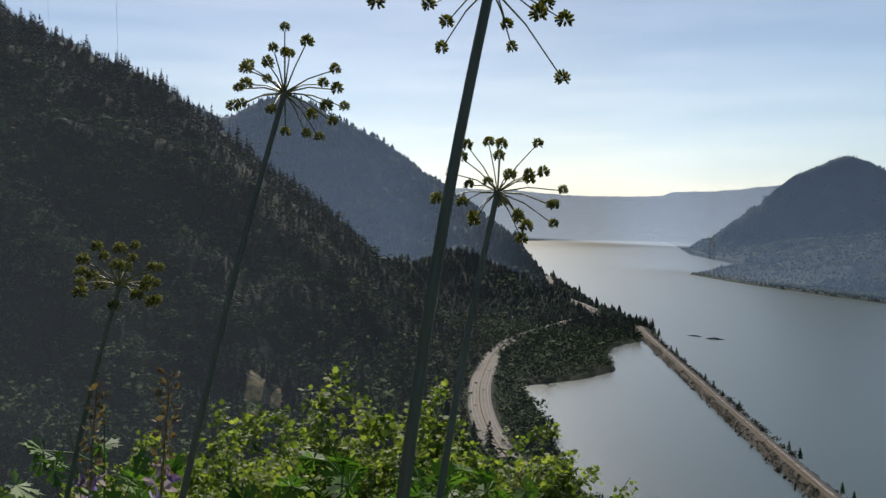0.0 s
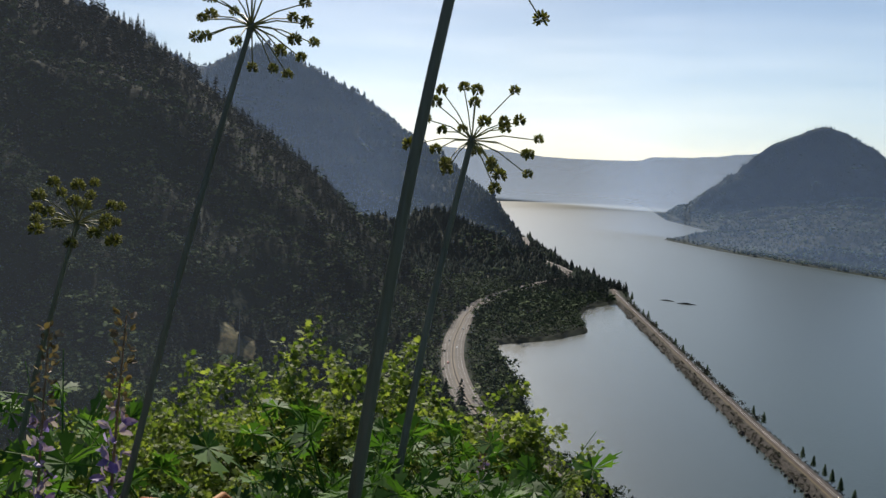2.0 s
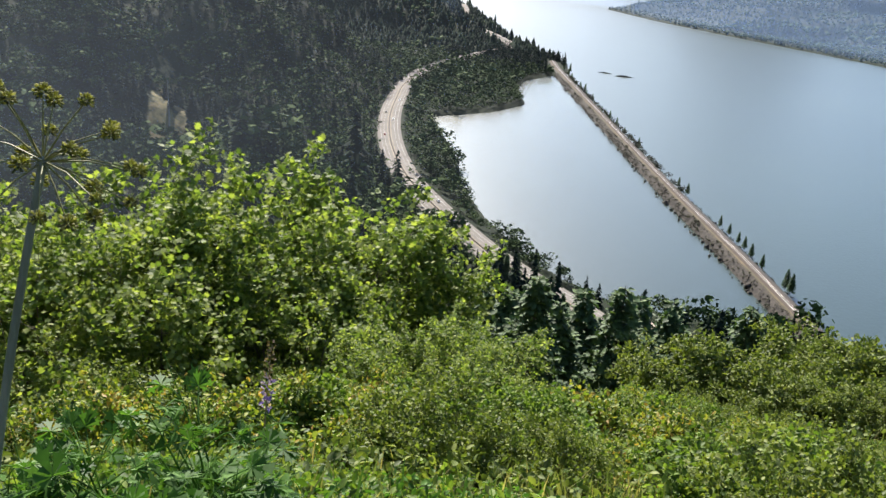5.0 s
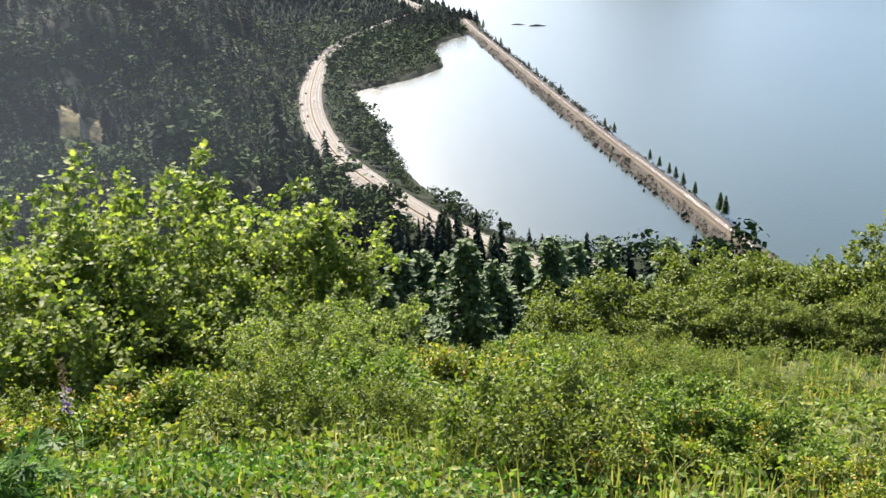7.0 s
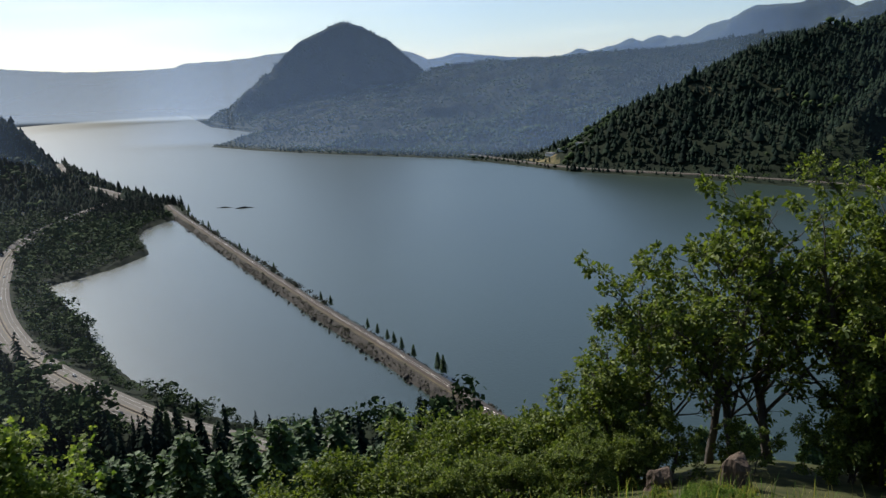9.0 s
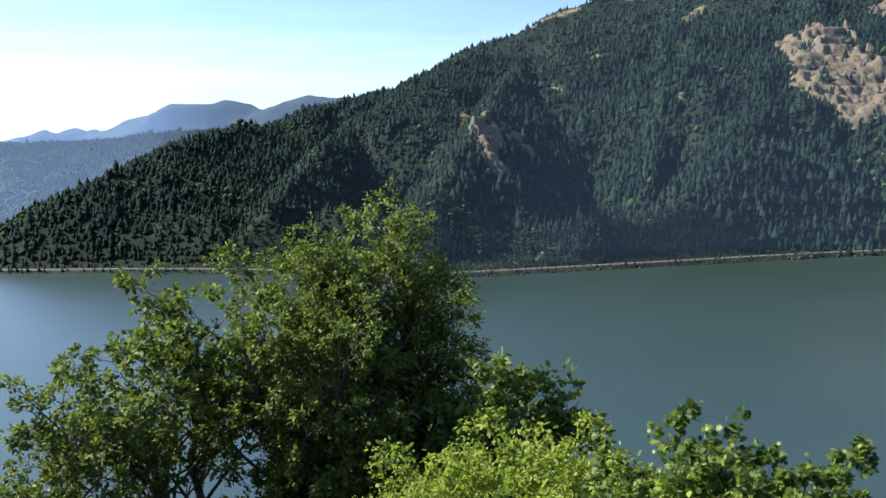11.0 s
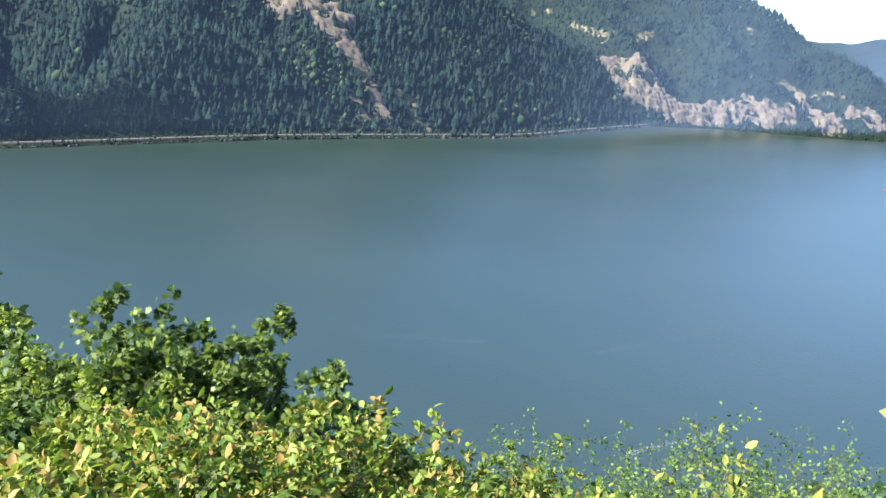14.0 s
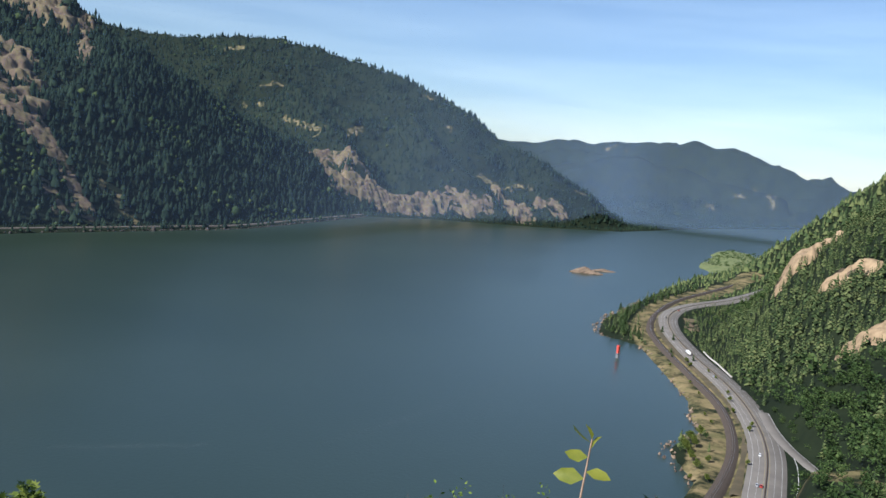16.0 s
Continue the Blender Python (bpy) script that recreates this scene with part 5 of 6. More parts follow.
# ---- flowers close to the path ----
M["stalk"] = material("stalk", [(0.075, 0.088, 0.066), (0.13, 0.145, 0.11), (0.20, 0.21, 0.165)], 25, 0.4, bump=0.3, bump_scale=120, stretch_xyz=(1, 1, 0.08), spec=0.4)
M["ray"] = material("ray", [(0.14, 0.14, 0.05), (0.23, 0.22, 0.08)], 60, 0.5, through_light=0.15)
M["umbellet"] = material("umbellet", [(0.10, 0.11, 0.05), (0.24, 0.235, 0.115), (0.40, 0.38, 0.21)], 160, 0.6, by="island", through_light=0.7)
M["herb"] = material("herb", [(0.03, 0.075, 0.015), (0.06, 0.14, 0.022), (0.10, 0.20, 0.035)], 12, 0.55, by="island", through_light=0.38, spec=0.15)
M["petal"] = material("petal", [(0.16, 0.10, 0.34), (0.32, 0.24, 0.52), (0.55, 0.45, 0.66)], 40, 0.5, by="island", through_light=0.3)
M["bud"] = material("bud", [(0.10, 0.075, 0.04), (0.20, 0.14, 0.08), (0.26, 0.20, 0.15)], 60, 0.6, by="island", through_light=0.2)
M["dry"] = material("dry", [(0.20, 0.08, 0.03), (0.36, 0.16, 0.06), (0.45, 0.25, 0.10)], 30, 0.6, by="island", through_light=0.15)


def umbellet_shape(rng, rad):
    """A round head of short stubby florets."""
    V, F = [], []
    n = 36
    for i in range(n):
        z = 1 - 1.75 * (i + 0.5) / n
        a = 2.39996 * i + rng.uniform(-0.3, 0.3)
        q = math.sqrt(max(0, 1 - z * z))
        d = np.array([q * math.cos(a), q * math.sin(a), z])
        u = np.cross(d, [0.3, 0.2, 0.9])
        u /= np.linalg.norm(u)
        w = np.cross(d, u)
        b, k = len(V), rad * rng.uniform(0.85, 1.12)
        V += [tuple(0.12 * rad * d), *(tuple(k * 0.82 * d + 0.15 * rad * (math.cos(t) * u + math.sin(t) * w)) for t in (0, 1.57, 3.14, 4.71)), tuple(k * d)]
        for t in range(4):
            F += [(b, b + 1 + t, b + 1 + (t + 1) % 4), (b + 5, b + 1 + (t + 1) % 4, b + 1 + t)]
    return np.array(V), np.array(F)


def umbel(top, foot, thick, reach, count, seed, label, tilt=(0, 0), round_by=0.62, bow=0.008, head=0.0108):
    """A tall wild parsley: stalk, hub, rays and a round head on every ray."""
    rng = np.random.default_rng(seed)
    top, foot = np.array(top) + (0, 0, CAM_Z), np.array(foot) + (0, 0, CAM_Z)
    way = (top - foot) / np.linalg.norm(top - foot)
    base = foot - way * (foot[2] - ground_z(foot[0], foot[1]) + 0.03) / way[2]
    thing = tagged(new("wild_parsley"), label, "wildflower", "tall wild parsleys")
    thing.matrix_basis = pose(*base)
    t = np.linspace(0, 1, 14)[:, None]
    line = (top - base) * t
    line = line + np.sin(math.pi * t ** 1.7) * np.array([-bow, 0.0, 0.0])
    part("stalk", tubes("stalk", [(line, thick * (1 - 0.35 * t[:, 0]))], M["stalk"], 12), thing, "dark ribbed stalk")
    hub = top - base
    part("hub", tubes("hub", [(np.array([hub - way * 0.012, hub - way * 0.004, hub + way * 0.003, hub + way * 0.006]), np.array([thick * 0.65, thick * 0.95, thick * 0.8, thick * 0.15]))], M["stalk"], 10), thing)
    up = way + np.array([tilt[0], tilt[1], 0])
    up /= np.linalg.norm(up)
    u = np.cross(up, [0, 1, 0])
    u /= np.linalg.norm(u)
    w = np.cross(up, u)
    for i in range(count):
        c = 1 - (1 + round_by) * (i + 0.5) / count
        a = 2.39996 * i + rng.uniform(-0.35, 0.35)
        q = math.sqrt(max(0, 1 - c * c))
        d = up * c + (u * math.cos(a) + w * math.sin(a)) * q
        L = reach * rng.uniform(0.72, 1.12)
        end = hub + d * L + np.array([0, 0, -0.10 * L * q])
        mid = hub + d * L * 0.5 + np.array([0, 0, 0.02 * L])
        ray = part("ray", tubes("ray", [(np.array([hub, mid, end]), np.array([0.0013, 0.0010, 0.0008]))], M["ray"], 5), thing)
        v, f = umbellet_shape(rng, head * rng.uniform(0.8, 1.15))
        seeds = tagged(part("umbellet", soup("umbellet", v, f, M["umbellet"]), ray), kind="stuff")
        seeds.location = end + d * 0.006
    return thing


umbel((-0.210, 1.091, 0.160), (-0.331, 1.040, -0.40), 0.0054, 0.074, 24, 1, "tall wild parsley with an open globe of seed heads", (0.05, -0.1), head=0.0092)
umbel((0.083, 1.278, 0.039), (0.008, 1.207, -0.40), 0.0068, 0.085, 26, 2, "tall wild parsley with an open globe of seed heads", (0.15, -0.1))
umbel((-0.485, 1.240, -0.108), (-0.545, 1.240, -0.37), 0.0050, 0.062, 22, 3, "smaller yellowish wild parsley among the herbs", (0.0, 0.0), 0.35)
umbel((0.050, 0.949, 0.262), (-0.045, 0.918, -0.40), 0.0090, 0.118, 26, 4, "tallest wild parsley with a thick dark stalk", (0.05, 0.0), 0.55, 0.012)


def herb(name, seed, tall, count, size, label, kind="cut", mat="herb", each=False):
    """A leafy herb: stems with side stalks that each carry a cut leaf."""
    rng = np.random.default_rng(seed)
    thing = tagged(new(name), label, "herb")
    for i in range(count):
        a = rng.uniform(0, 2 * math.pi)
        lean = rng.uniform(0.05, 0.5)
        t = np.linspace(0, 1, 6)[:, None]
        L = tall * rng.uniform(0.6, 1.1)
        line = np.concatenate([0.02 * np.cos(a) + lean * L * t * math.cos(a) * t, 0.02 * np.sin(a) + lean * L * t * math.sin(a) * t, L * t - 0.02], 1)
        part("stem", tubes("stem", [(line, 0.0028 * (1.2 - t[:, 0]))], M[mat], 5), thing)
        P, D, runs = [], [], []
        for k in range(5):
            q = rng.uniform(0.35, 1.0)
            at = line[min(5, int(q * 5))]
            b = rng.uniform(0, 2 * math.pi)
            end = at + 0.09 * tall / 0.5 * rng.uniform(0.5, 1.2) * np.array([math.cos(b), math.sin(b), 0.5])
            runs.append((np.array([at, (at + end) / 2 + (0, 0, 0.008), end]), np.array([0.0016, 0.0013, 0.001])))
            P += [end, end, end]
            D += [(math.cos(b + o), math.sin(b + o), 0.25) for o in (-0.7, 0, 0.7)]
            if each:
                part("leaf_stalk", tubes("leaf_stalk", runs[-1:], M[mat], 4), thing)
                part("leaf", leaves("leaf", np.array(P[-3:]), np.array(D[-3:], float), size, M[mat], kind, seed * 31 + 7 * i + k, droop=0.1, flat=0.62), thing)
        if not each:
            tagged(part("stalk_spray", tubes("stalk_spray", runs, M[mat], 4), thing), kind="stuff")
            tagged(part("leaf_spray", leaves("leaf_spray", np.array(P), np.array(D, float), size, M[mat], kind, seed * 31 + i, droop=0.1, flat=0.62), thing), kind="stuff")
    return thing


def lupine(seed, tall):
    """A lupine spike with pale purple flowers below and buds above."""
    rng = np.random.default_rng(seed)
    thing = tagged(new("lupine"), "lupine spike with faded purple flowers and brown buds", "wildflower")
    t = np.linspace(0, 1, 8)[:, None]
    line = np.concatenate([0.03 * t * t, 0.01 * np.sin(3 * t), tall * t], 1)
    part("stem", tubes("stem", [(line, 0.003 * (1.25 - t[:, 0]))], M["bud"], 6), thing)
    for group, lo, hi, count, size, mat in (("flower_spike", 0.62, 0.82, 16, 0.016, "petal"), ("bud_spike", 0.80, 1.0, 26, 0.010, "bud")):
        P, D = [], []
        for i in range(count):
            q = lo + (hi - lo) * (i + 0.5) / count
            a = 2.4 * i
            at = np.array([np.interp(q, t[:, 0], line[:, k]) for k in range(3)])
            d = np.array([math.cos(a), math.sin(a), 0.5])
            P += [at + d * 0.006] * 3
            D += [d + rng.normal(0, 0.25, 3) for _ in range(3)]
        part(group, leaves(group, np.array(P), np.array(D), size, M[mat], "plain", seed + count, droop=-0.1, flat=0.2), thing)
    P, D, runs = [], [], []
    for i in range(5):
        a = 1.3 * i
        at = np.array([np.interp(0.15 + 0.1 * i, t[:, 0], line[:, k]) for k in range(3)])
        end = at + 0.07 * np.array([math.cos(a), math.sin(a), 0.6])
        runs.append((np.array([at, (at + end) / 2, end]), np.array([0.0015, 0.0012, 0.001])))
        for k in range(8):
            b = k * math.pi / 4
            P.append(end)
            D.append((math.cos(b), math.sin(b), 0.35))
    tagged(part("leaf_stalk", tubes("leaf_stalk", runs, M["herb"], 4), thing), kind="stuff")
    tagged(part("leaf_fan", leaves("leaf_fan", np.array(P), 3 * np.array(D, float), 0.055, M["herb"], "narrow", seed + 5, droop=0.1, flat=0.8), thing), kind="stuff")
    return thing


big_herb = herb("larkspur_herb", 41, 0.50, 5, 0.052, "green cut-leaved herb catching the sun", each=True)
planted(big_herb, [(-0.34, 1.10, 0, 1.0), (-0.22, 1.15, 80, 1.05), (-0.10, 1.25, 170, 0.95), (0.10, 1.22, 240, 0.9), (-0.52, 1.02, 300, 1.0), (0.20, 1.35, 40, 0.9), (-0.62, 1.25, 110, 1.0), (0.02, 1.05, 200, 0.8), (-0.8, 1.4, 66, 1.0)], "cut-leaved herbs by the path")
small_herb = herb("meadow_herb", 42, 0.36, 8, 0.036, "low leafy green meadow herb")
planted(small_herb, [(rng.uniform(-1.3, 0.25), rng.uniform(0.75, 2.2), rng.uniform(0, 360), rng.uniform(0.8, 1.5)) for _ in range(34)], "low meadow herbs")
planted(lupine(51, 0.56), [(-0.375, 1.03, 0, 1.16), (-0.43, 1.01, 100, 1.12), (-0.58, 1.0, 200, 0.8), (-0.50, 0.92, 260, 0.85), (-0.05, 0.98, 50, 0.72), (0.2, 2.3, 10, 1.0)], "lupine spikes")


def dried_umbel(seed):
    rng = np.random.default_rng(seed)
    thing = tagged(new("dried_parsley"), "old collapsed parsley head with curled orange-brown rays", "wildflower")
    part("stalk", tubes("stalk", [(np.array([(0, 0, -0.02), (0.01, 0, 0.2), (0.0, 0.01, 0.40)]), np.array([0.008, 0.007, 0.006]))], M["dry"], 8), thing)
    for i in range(13):
        a = 2 * math.pi * i / 13 + rng.uniform(-0.2, 0.2)
        L = rng.uniform(0.07, 0.13)
        t = np.linspace(0, 1, 6)
        line = np.stack([L * t * math.cos(a), L * t * math.sin(a), 0.40 + L * (0.35 * t - 0.75 * t * t) + rng.normal(0, 0.003, 6)], -1)
        part("ray", tubes("ray", [(line, 0.003 * (1.3 - t))], M["dry"], 6), thing)
    return thing


planted(dried_umbel(61), [(-0.20, 0.82, 0, 1.24), (-0.31, 0.79, 90, 1.16)], "dried parsley heads")

# ---- meadow: grass and low leaves that nobody could count ----
def strewn(n, r0, r1, az0, az1, seed, power=0.5):
    g = np.random.default_rng(seed)
    r = r0 + (r1 - r0) * g.uniform(0, 1, n) ** (1 / power / 2)
    a = np.radians(g.uniform(az0, az1, n))
    x, y = r * np.sin(a), r * np.cos(a)
    return np.stack([x, y, height(x, y)], -1), g


def grass(name, n, r0, r1, az0, az1, tall, seed, mat):
    p, g = strewn(n, r0, r1, az0, az1, seed)
    keep = fractal(p[:, 0], p[:, 1], 2.2, 3, seed) > -0.35
    p = p[keep]
    n = len(p)
    h = tall * g.uniform(0.5, 1.3, n)
    a = g.uniform(0, 2 * math.pi, n)
    bend = g.uniform(0.1, 0.6, n) * h
    side = np.stack([-np.sin(a), np.cos(a), 0 * a], -1) * (0.0035 + 0.004 * h)[:, None]
    out = np.stack([np.cos(a), np.sin(a), 0 * a], -1)
    up = np.array([0, 0, 1.0])
    v = np.stack([p - side, p + side, p + out * (0.35 * bend)[:, None] + up * (0.6 * h)[:, None] + 0.7 * side, p + out * (0.35 * bend)[:, None] + up * (0.6 * h)[:, None] - 0.7 * side, p + out * bend[:, None] + up * h[:, None]], 1)
    f = np.array([(0, 1, 2), (0, 2, 3), (3, 2, 4)])
    F = (f[None] + (np.arange(n) * 5)[:, None, None]).reshape(-1, 3)
    return tagged(new(name, soup(name, v.reshape(-1, 3), F, mat)), "long green and straw-coloured meadow grass", "grass", kind="stuff")


M["straw"] = material("straw", [(0.09, 0.13, 0.035), (0.17, 0.18, 0.06), (0.33, 0.28, 0.14)], 0.5, 0.6, by="island", through_light=0.4)
M["grass"] = material("grass", [(0.05, 0.11, 0.02), (0.10, 0.18, 0.035), (0.20, 0.22, 0.07), (0.33, 0.27, 0.12)], 0.5, 0.5, by="island", through_light=0.4)
grass("meadow_grass", 4000, 1.7, 7, -60, 175, 0.15, 71, M["grass"])
grass("meadow_grass", 4200, 2.6, 10, 20, 64, 0.17, 73, M["straw"])
grass("meadow_grass", 3500, 6, 14, -50, 120, 0.36, 72, M["grass"])


def mat_of_leaves(name, n, r0, r1, az0, az1, tall, size, seed, mat, label, kind="small"):
    """Low scrub of many leaves, heaped in humps."""
    p, g = strewn(n, r0, r1, az0, az1, seed, 0.55)
    hump = np.clip(0.42 + 1.25 * fractal(p[:, 0], p[:, 1], 2.3, 3, seed + 1), 0.04, 1.0)
    far = np.clip(np.hypot(p[:, 0], p[:, 1]) / 7, 0.4, 1.0)
    p[:, 2] += tall * far * hump * g.uniform(0.15, 1.0, len(p)) ** 0.6
    d = g.normal(0, 1, p.shape)
    d[:, 2] = 0.4
    return tagged(new(name, leaves(name, p, d, size, mat, kind, seed, droop=0.0, flat=0.35)), label, "scrub", kind="stuff")


mat_of_leaves("low_scrub", 16000, 2.2, 9, -55, 90, 0.30, 0.034, 81, M["leaf_bright"], "low tangled green meadow scrub", "plain")
mat_of_leaves("low_scrub", 26000, 2.5, 12, -55, 75, 0.40, 0.042, 84, M["leaf_dark"], "low tangled dark meadow scrub", "plain")
mat_of_leaves("low_scrub", 14000, 2.0, 5.5, -30, 60, 0.42, 0.030, 86, M["leaf_bright"], "low tangled light green meadow scrub", "plain")
mat_of_leaves("herb_carpet", 8500, 0.7, 2.8, -60, 60, 0.24, 0.026, 83, M["herb"], "dense green herb leaves over the ground", "plain")
mat_of_leaves("herb_carpet", 9000, 0.8, 3.4, -20, 60, 0.30, 0.034, 88, M["leaf_dark"], "leafy green herbs crowding the ground", "plain")

# ---- firs and leafy trees on the slope below ----
fir_label = "dark green fir on the steep slope below the meadow"
slope = np.random.default_rng(91)
firs = [[], [], []]
leafy_spots = []
for k in range(180):
    r, deg = slope.uniform(52, 170), slope.uniform(-34, 62)
    a = math.radians(deg)
    x, y = r * math.sin(a), r * math.cos(a)
    if line_gap(np.array([x]), np.array([y]), HIGHWAY)[0] < 20 or math.hypot(x - 140, y - 383) < 40:
        continue
    # none stands so tall that it would hide the highway and the causeway
    room = CAM_Z - r * math.tan(math.radians(22.5 if deg < 13 else 20.8)) - ground_z(x, y)
    tall = min(slope.uniform(9, 17), room * slope.uniform(0.80, 1.0))
    if tall > 5:
        (leafy_spots if slope.uniform() < 0.28 else firs[k % 3]).append((x, y, slope.uniform(0, 360), tall / 13.0))
# the nearest firs, just under the meadow
for k in range(64):
    r, deg = slope.uniform(27, 66), 3 + 29 * (k * 0.618 % 1)
    top = float(np.interp(deg, [2, 7.7, 12, 15.3, 17, 20.3, 22, 24.2, 26, 27.8, 30, 33], [-25, -22.8, -22, -20.9, -22.6, -21.6, -23.4, -21.5, -23.5, -21.7, -23.4, -24])) - (k > 10) * (0.6 + 5.4 * slope.uniform(0, 1))
    x, y = 1.0 + r * math.sin(math.radians(deg)), -0.24 + r * math.cos(math.radians(deg))
    tall = CAM_Z + 0.65 + r * math.tan(math.radians(top)) - ground_z(x, y)
    if tall > 2.5:
        firs[k % 3].append((x, y, slope.uniform(0, 360), tall / 13.0))
# firs on the slope below the brow to the east
for k in range(30):
    r, deg = slope.uniform(45, 90), 140 + 14 * (k + slope.uniform(0, 1)) / 30
    top = float(np.interp(deg, [141, 144.7, 148, 156], [-22.2, -19.8, -20.2, -21])) - slope.uniform(0, 1) * 2.5
    x, y = 1.7 + r * math.sin(math.radians(deg)), -0.5 + r * math.cos(math.radians(deg))
    tall = CAM_Z + 0.6 + r * math.tan(math.radians(top)) - ground_z(x, y)
    if 5 < tall < 30:
        firs[k % 3].append((x, y, slope.uniform(0, 360), tall / 13.0))
# firs that stand along the near side of the highway
for k in range(34):
    u = (k + slope.uniform(0, 1)) / 34
    y = 470 - 190 * u
    x = float(np.interp(y, [280, 380, 455, 505], [160, 130, 97, 80]))
    nearer = 1 - slope.uniform(17, 34) / math.hypot(x, y)
    firs[k % 3].append((x * nearer, y * nearer, slope.uniform(0, 360), slope.uniform(1.1, 1.6)))
for k, places in enumerate(firs):
    planted(conifer("fir_tree", 100 + k, 13.0, fir_label), places, "firs on the slope below")
planted(leafy("maple_tree", 111, 7.0, 2, (8, 5, 3), 0.36, 12, "small", LEAF_DARK, "broad green maple among the firs below", "tree", foot=0.3, splay=0.3, radius=0.12, spread=0.9, puff=0.3), leafy_spots, "maples on the slope below")


# ---- details down in the gorge ----
M["red"] = material("red", [(0.45, 0.05, 0.04), (0.55, 0.09, 0.06)], 0.8, 0.5)
M["steel_grey"] = material("steel_grey", [(0.10, 0.11, 0.12), (0.20, 0.21, 0.22)], 1.0, 0.5)
M["glass_dark"] = material("glass_dark", [(0.01, 0.012, 0.015), (0.02, 0.025, 0.03)], 1.0, 0.08, spec=0.6)
M["tyre"] = material("tyre", [(0.012, 0.012, 0.012), (0.02, 0.02, 0.02)], 5.0, 0.9)
M["gravel"] = material("gravel", [(0.26, 0.22, 0.18), (0.40, 0.35, 0.29)], 0.3, 0.95, bump=0.3)
M["white_wall"] = material("white_wall", [(0.55, 0.55, 0.52), (0.72, 0.72, 0.70)], 0.3, 0.8)
M["roofing"] = material("roofing", [(0.08, 0.08, 0.085), (0.14, 0.14, 0.145)], 0.6, 0.8)
M["shore_rock"] = material("shore_rock", [(0.06, 0.048, 0.04), (0.15, 0.112, 0.08), (0.24, 0.18, 0.125)], 0.15, 0.95, bump=1.0, bump_scale=0.8, by="island")
M["snag_wood"] = material("snag_wood", [(0.16, 0.15, 0.14), (0.32, 0.30, 0.28)], 0.5, 0.9)
M["stump"] = material("stump", [(0.035, 0.026, 0.02), (0.09, 0.065, 0.048), (0.15, 0.11, 0.085)], 6, 0.95, bump=1.0, bump_scale=14, stretch_xyz=(1, 1, 0.3))
CAR_PAINTS = [material("car_paint", [c, tuple(min(1, k * 1.15) for k in c)], 2.0, 0.3, spec=0.6) for c in ((0.62, 0.63, 0.64), (0.05, 0.05, 0.06), (0.30, 0.31, 0.33), (0.35, 0.04, 0.03))]


def box_mesh(name, size, mat, bevel=0.0, taper=1.0):
    bm = bmesh.new()
    bmesh.ops.create_cube(bm, size=1.0)
    for v in bm.verts:
        k = taper if v.co.z > 0 else 1.0
        v.co = Vector((v.co.x * size[0] * k, v.co.y * size[1] * (k if taper != 1 else 1), (v.co.z + 0.5) * size[2]))
    if bevel:
        bmesh.ops.bevel(bm, geom=list(bm.edges), offset=bevel, segments=2, affect="EDGES")
    me = bpy.data.meshes.new(name)
    bm.to_mesh(me)
    bm.free()
    me.materials.append(mat)
    return me


def disc_mesh(name, radius, width, mat):
    bm = bmesh.new()
    bmesh.ops.create_cone(bm, cap_ends=True, segments=14, radius1=radius, radius2=radius, depth=width)
    bmesh.ops.rotate(bm, verts=bm.verts, matrix=Matrix.Rotation(math.pi / 2, 3, "Y"))
    me = bpy.data.meshes.new(name)
    bm.to_mesh(me)
    bm.free()
    me.materials.append(mat)
    return me


def car(paint, tint, long=4.6, tall=0.72, cab=(1.55, 2.4, 0.62)):
    """A car along y: body, cabin, glass, wheels."""
    thing = tagged(new("car"), f"{tint} car driving on the highway", "car", "cars on the highway")
    body = part("body", box_mesh("body", (1.8, long, tall), paint, 0.18), thing)
    body.location.z = 0.32
    cabin = part("cabin", box_mesh("cabin", cab, M["glass_dark"], 0.12, 0.86), thing, "dark glazed cabin")
    cabin.location = (0, -0.15, 0.32 + tall - 0.06)
    roof = part("roof", box_mesh("roof", (1.3, cab[1] * 0.78, 0.06), paint, 0.02), thing)
    roof.location = (0, -0.15, 0.32 + tall + cab[2] - 0.09)
    for sx in (-0.82, 0.82):
        for sy in (-0.30 * long, 0.30 * long):
            w = part("wheel", disc_mesh("wheel", 0.34, 0.22, M["tyre"]), thing)
            w.location = (sx, sy, 0.34)
    return thing


def lorry():
    thing = tagged(new("lorry"), "white articulated lorry on the highway", "lorry")
    t = part("trailer", box_mesh("trailer", (2.5, 12, 2.8), M["white_wall"], 0.08), thing, "long white box trailer")
    t.location = (0, -2.0, 1.1)
    c = part("cab", box_mesh("cab", (2.4, 2.6, 2.6), CAR_PAINTS[2], 0.25), thing)
    c.location = (0, 6.0, 0.6)
    for sy in (-7, -5.8, 3.2, 6.6):
        for sx in (-1.05, 1.05):
            w = part("wheel", disc_mesh("wheel", 0.5, 0.35, M["tyre"]), thing)
            w.location = (sx, sy, 0.5)
    return thing


def on_road(thing, line, y, offset, z=8.25, flip=False):
    run = smooth_line(line, 12)[:, :2]
    i = int(np.argmin(np.abs(run[:, 1] - y)))
    d = run[min(i + 1, len(run) - 1)] - run[max(i - 1, 0)]
    d /= np.linalg.norm(d)
    p = run[i] + offset * np.array([-d[1], d[0]])
    thing.matrix_basis = pose(p[0], p[1], z, 0, 0, math.degrees(math.atan2(-d[0], d[1])) + (180 if flip else 0))


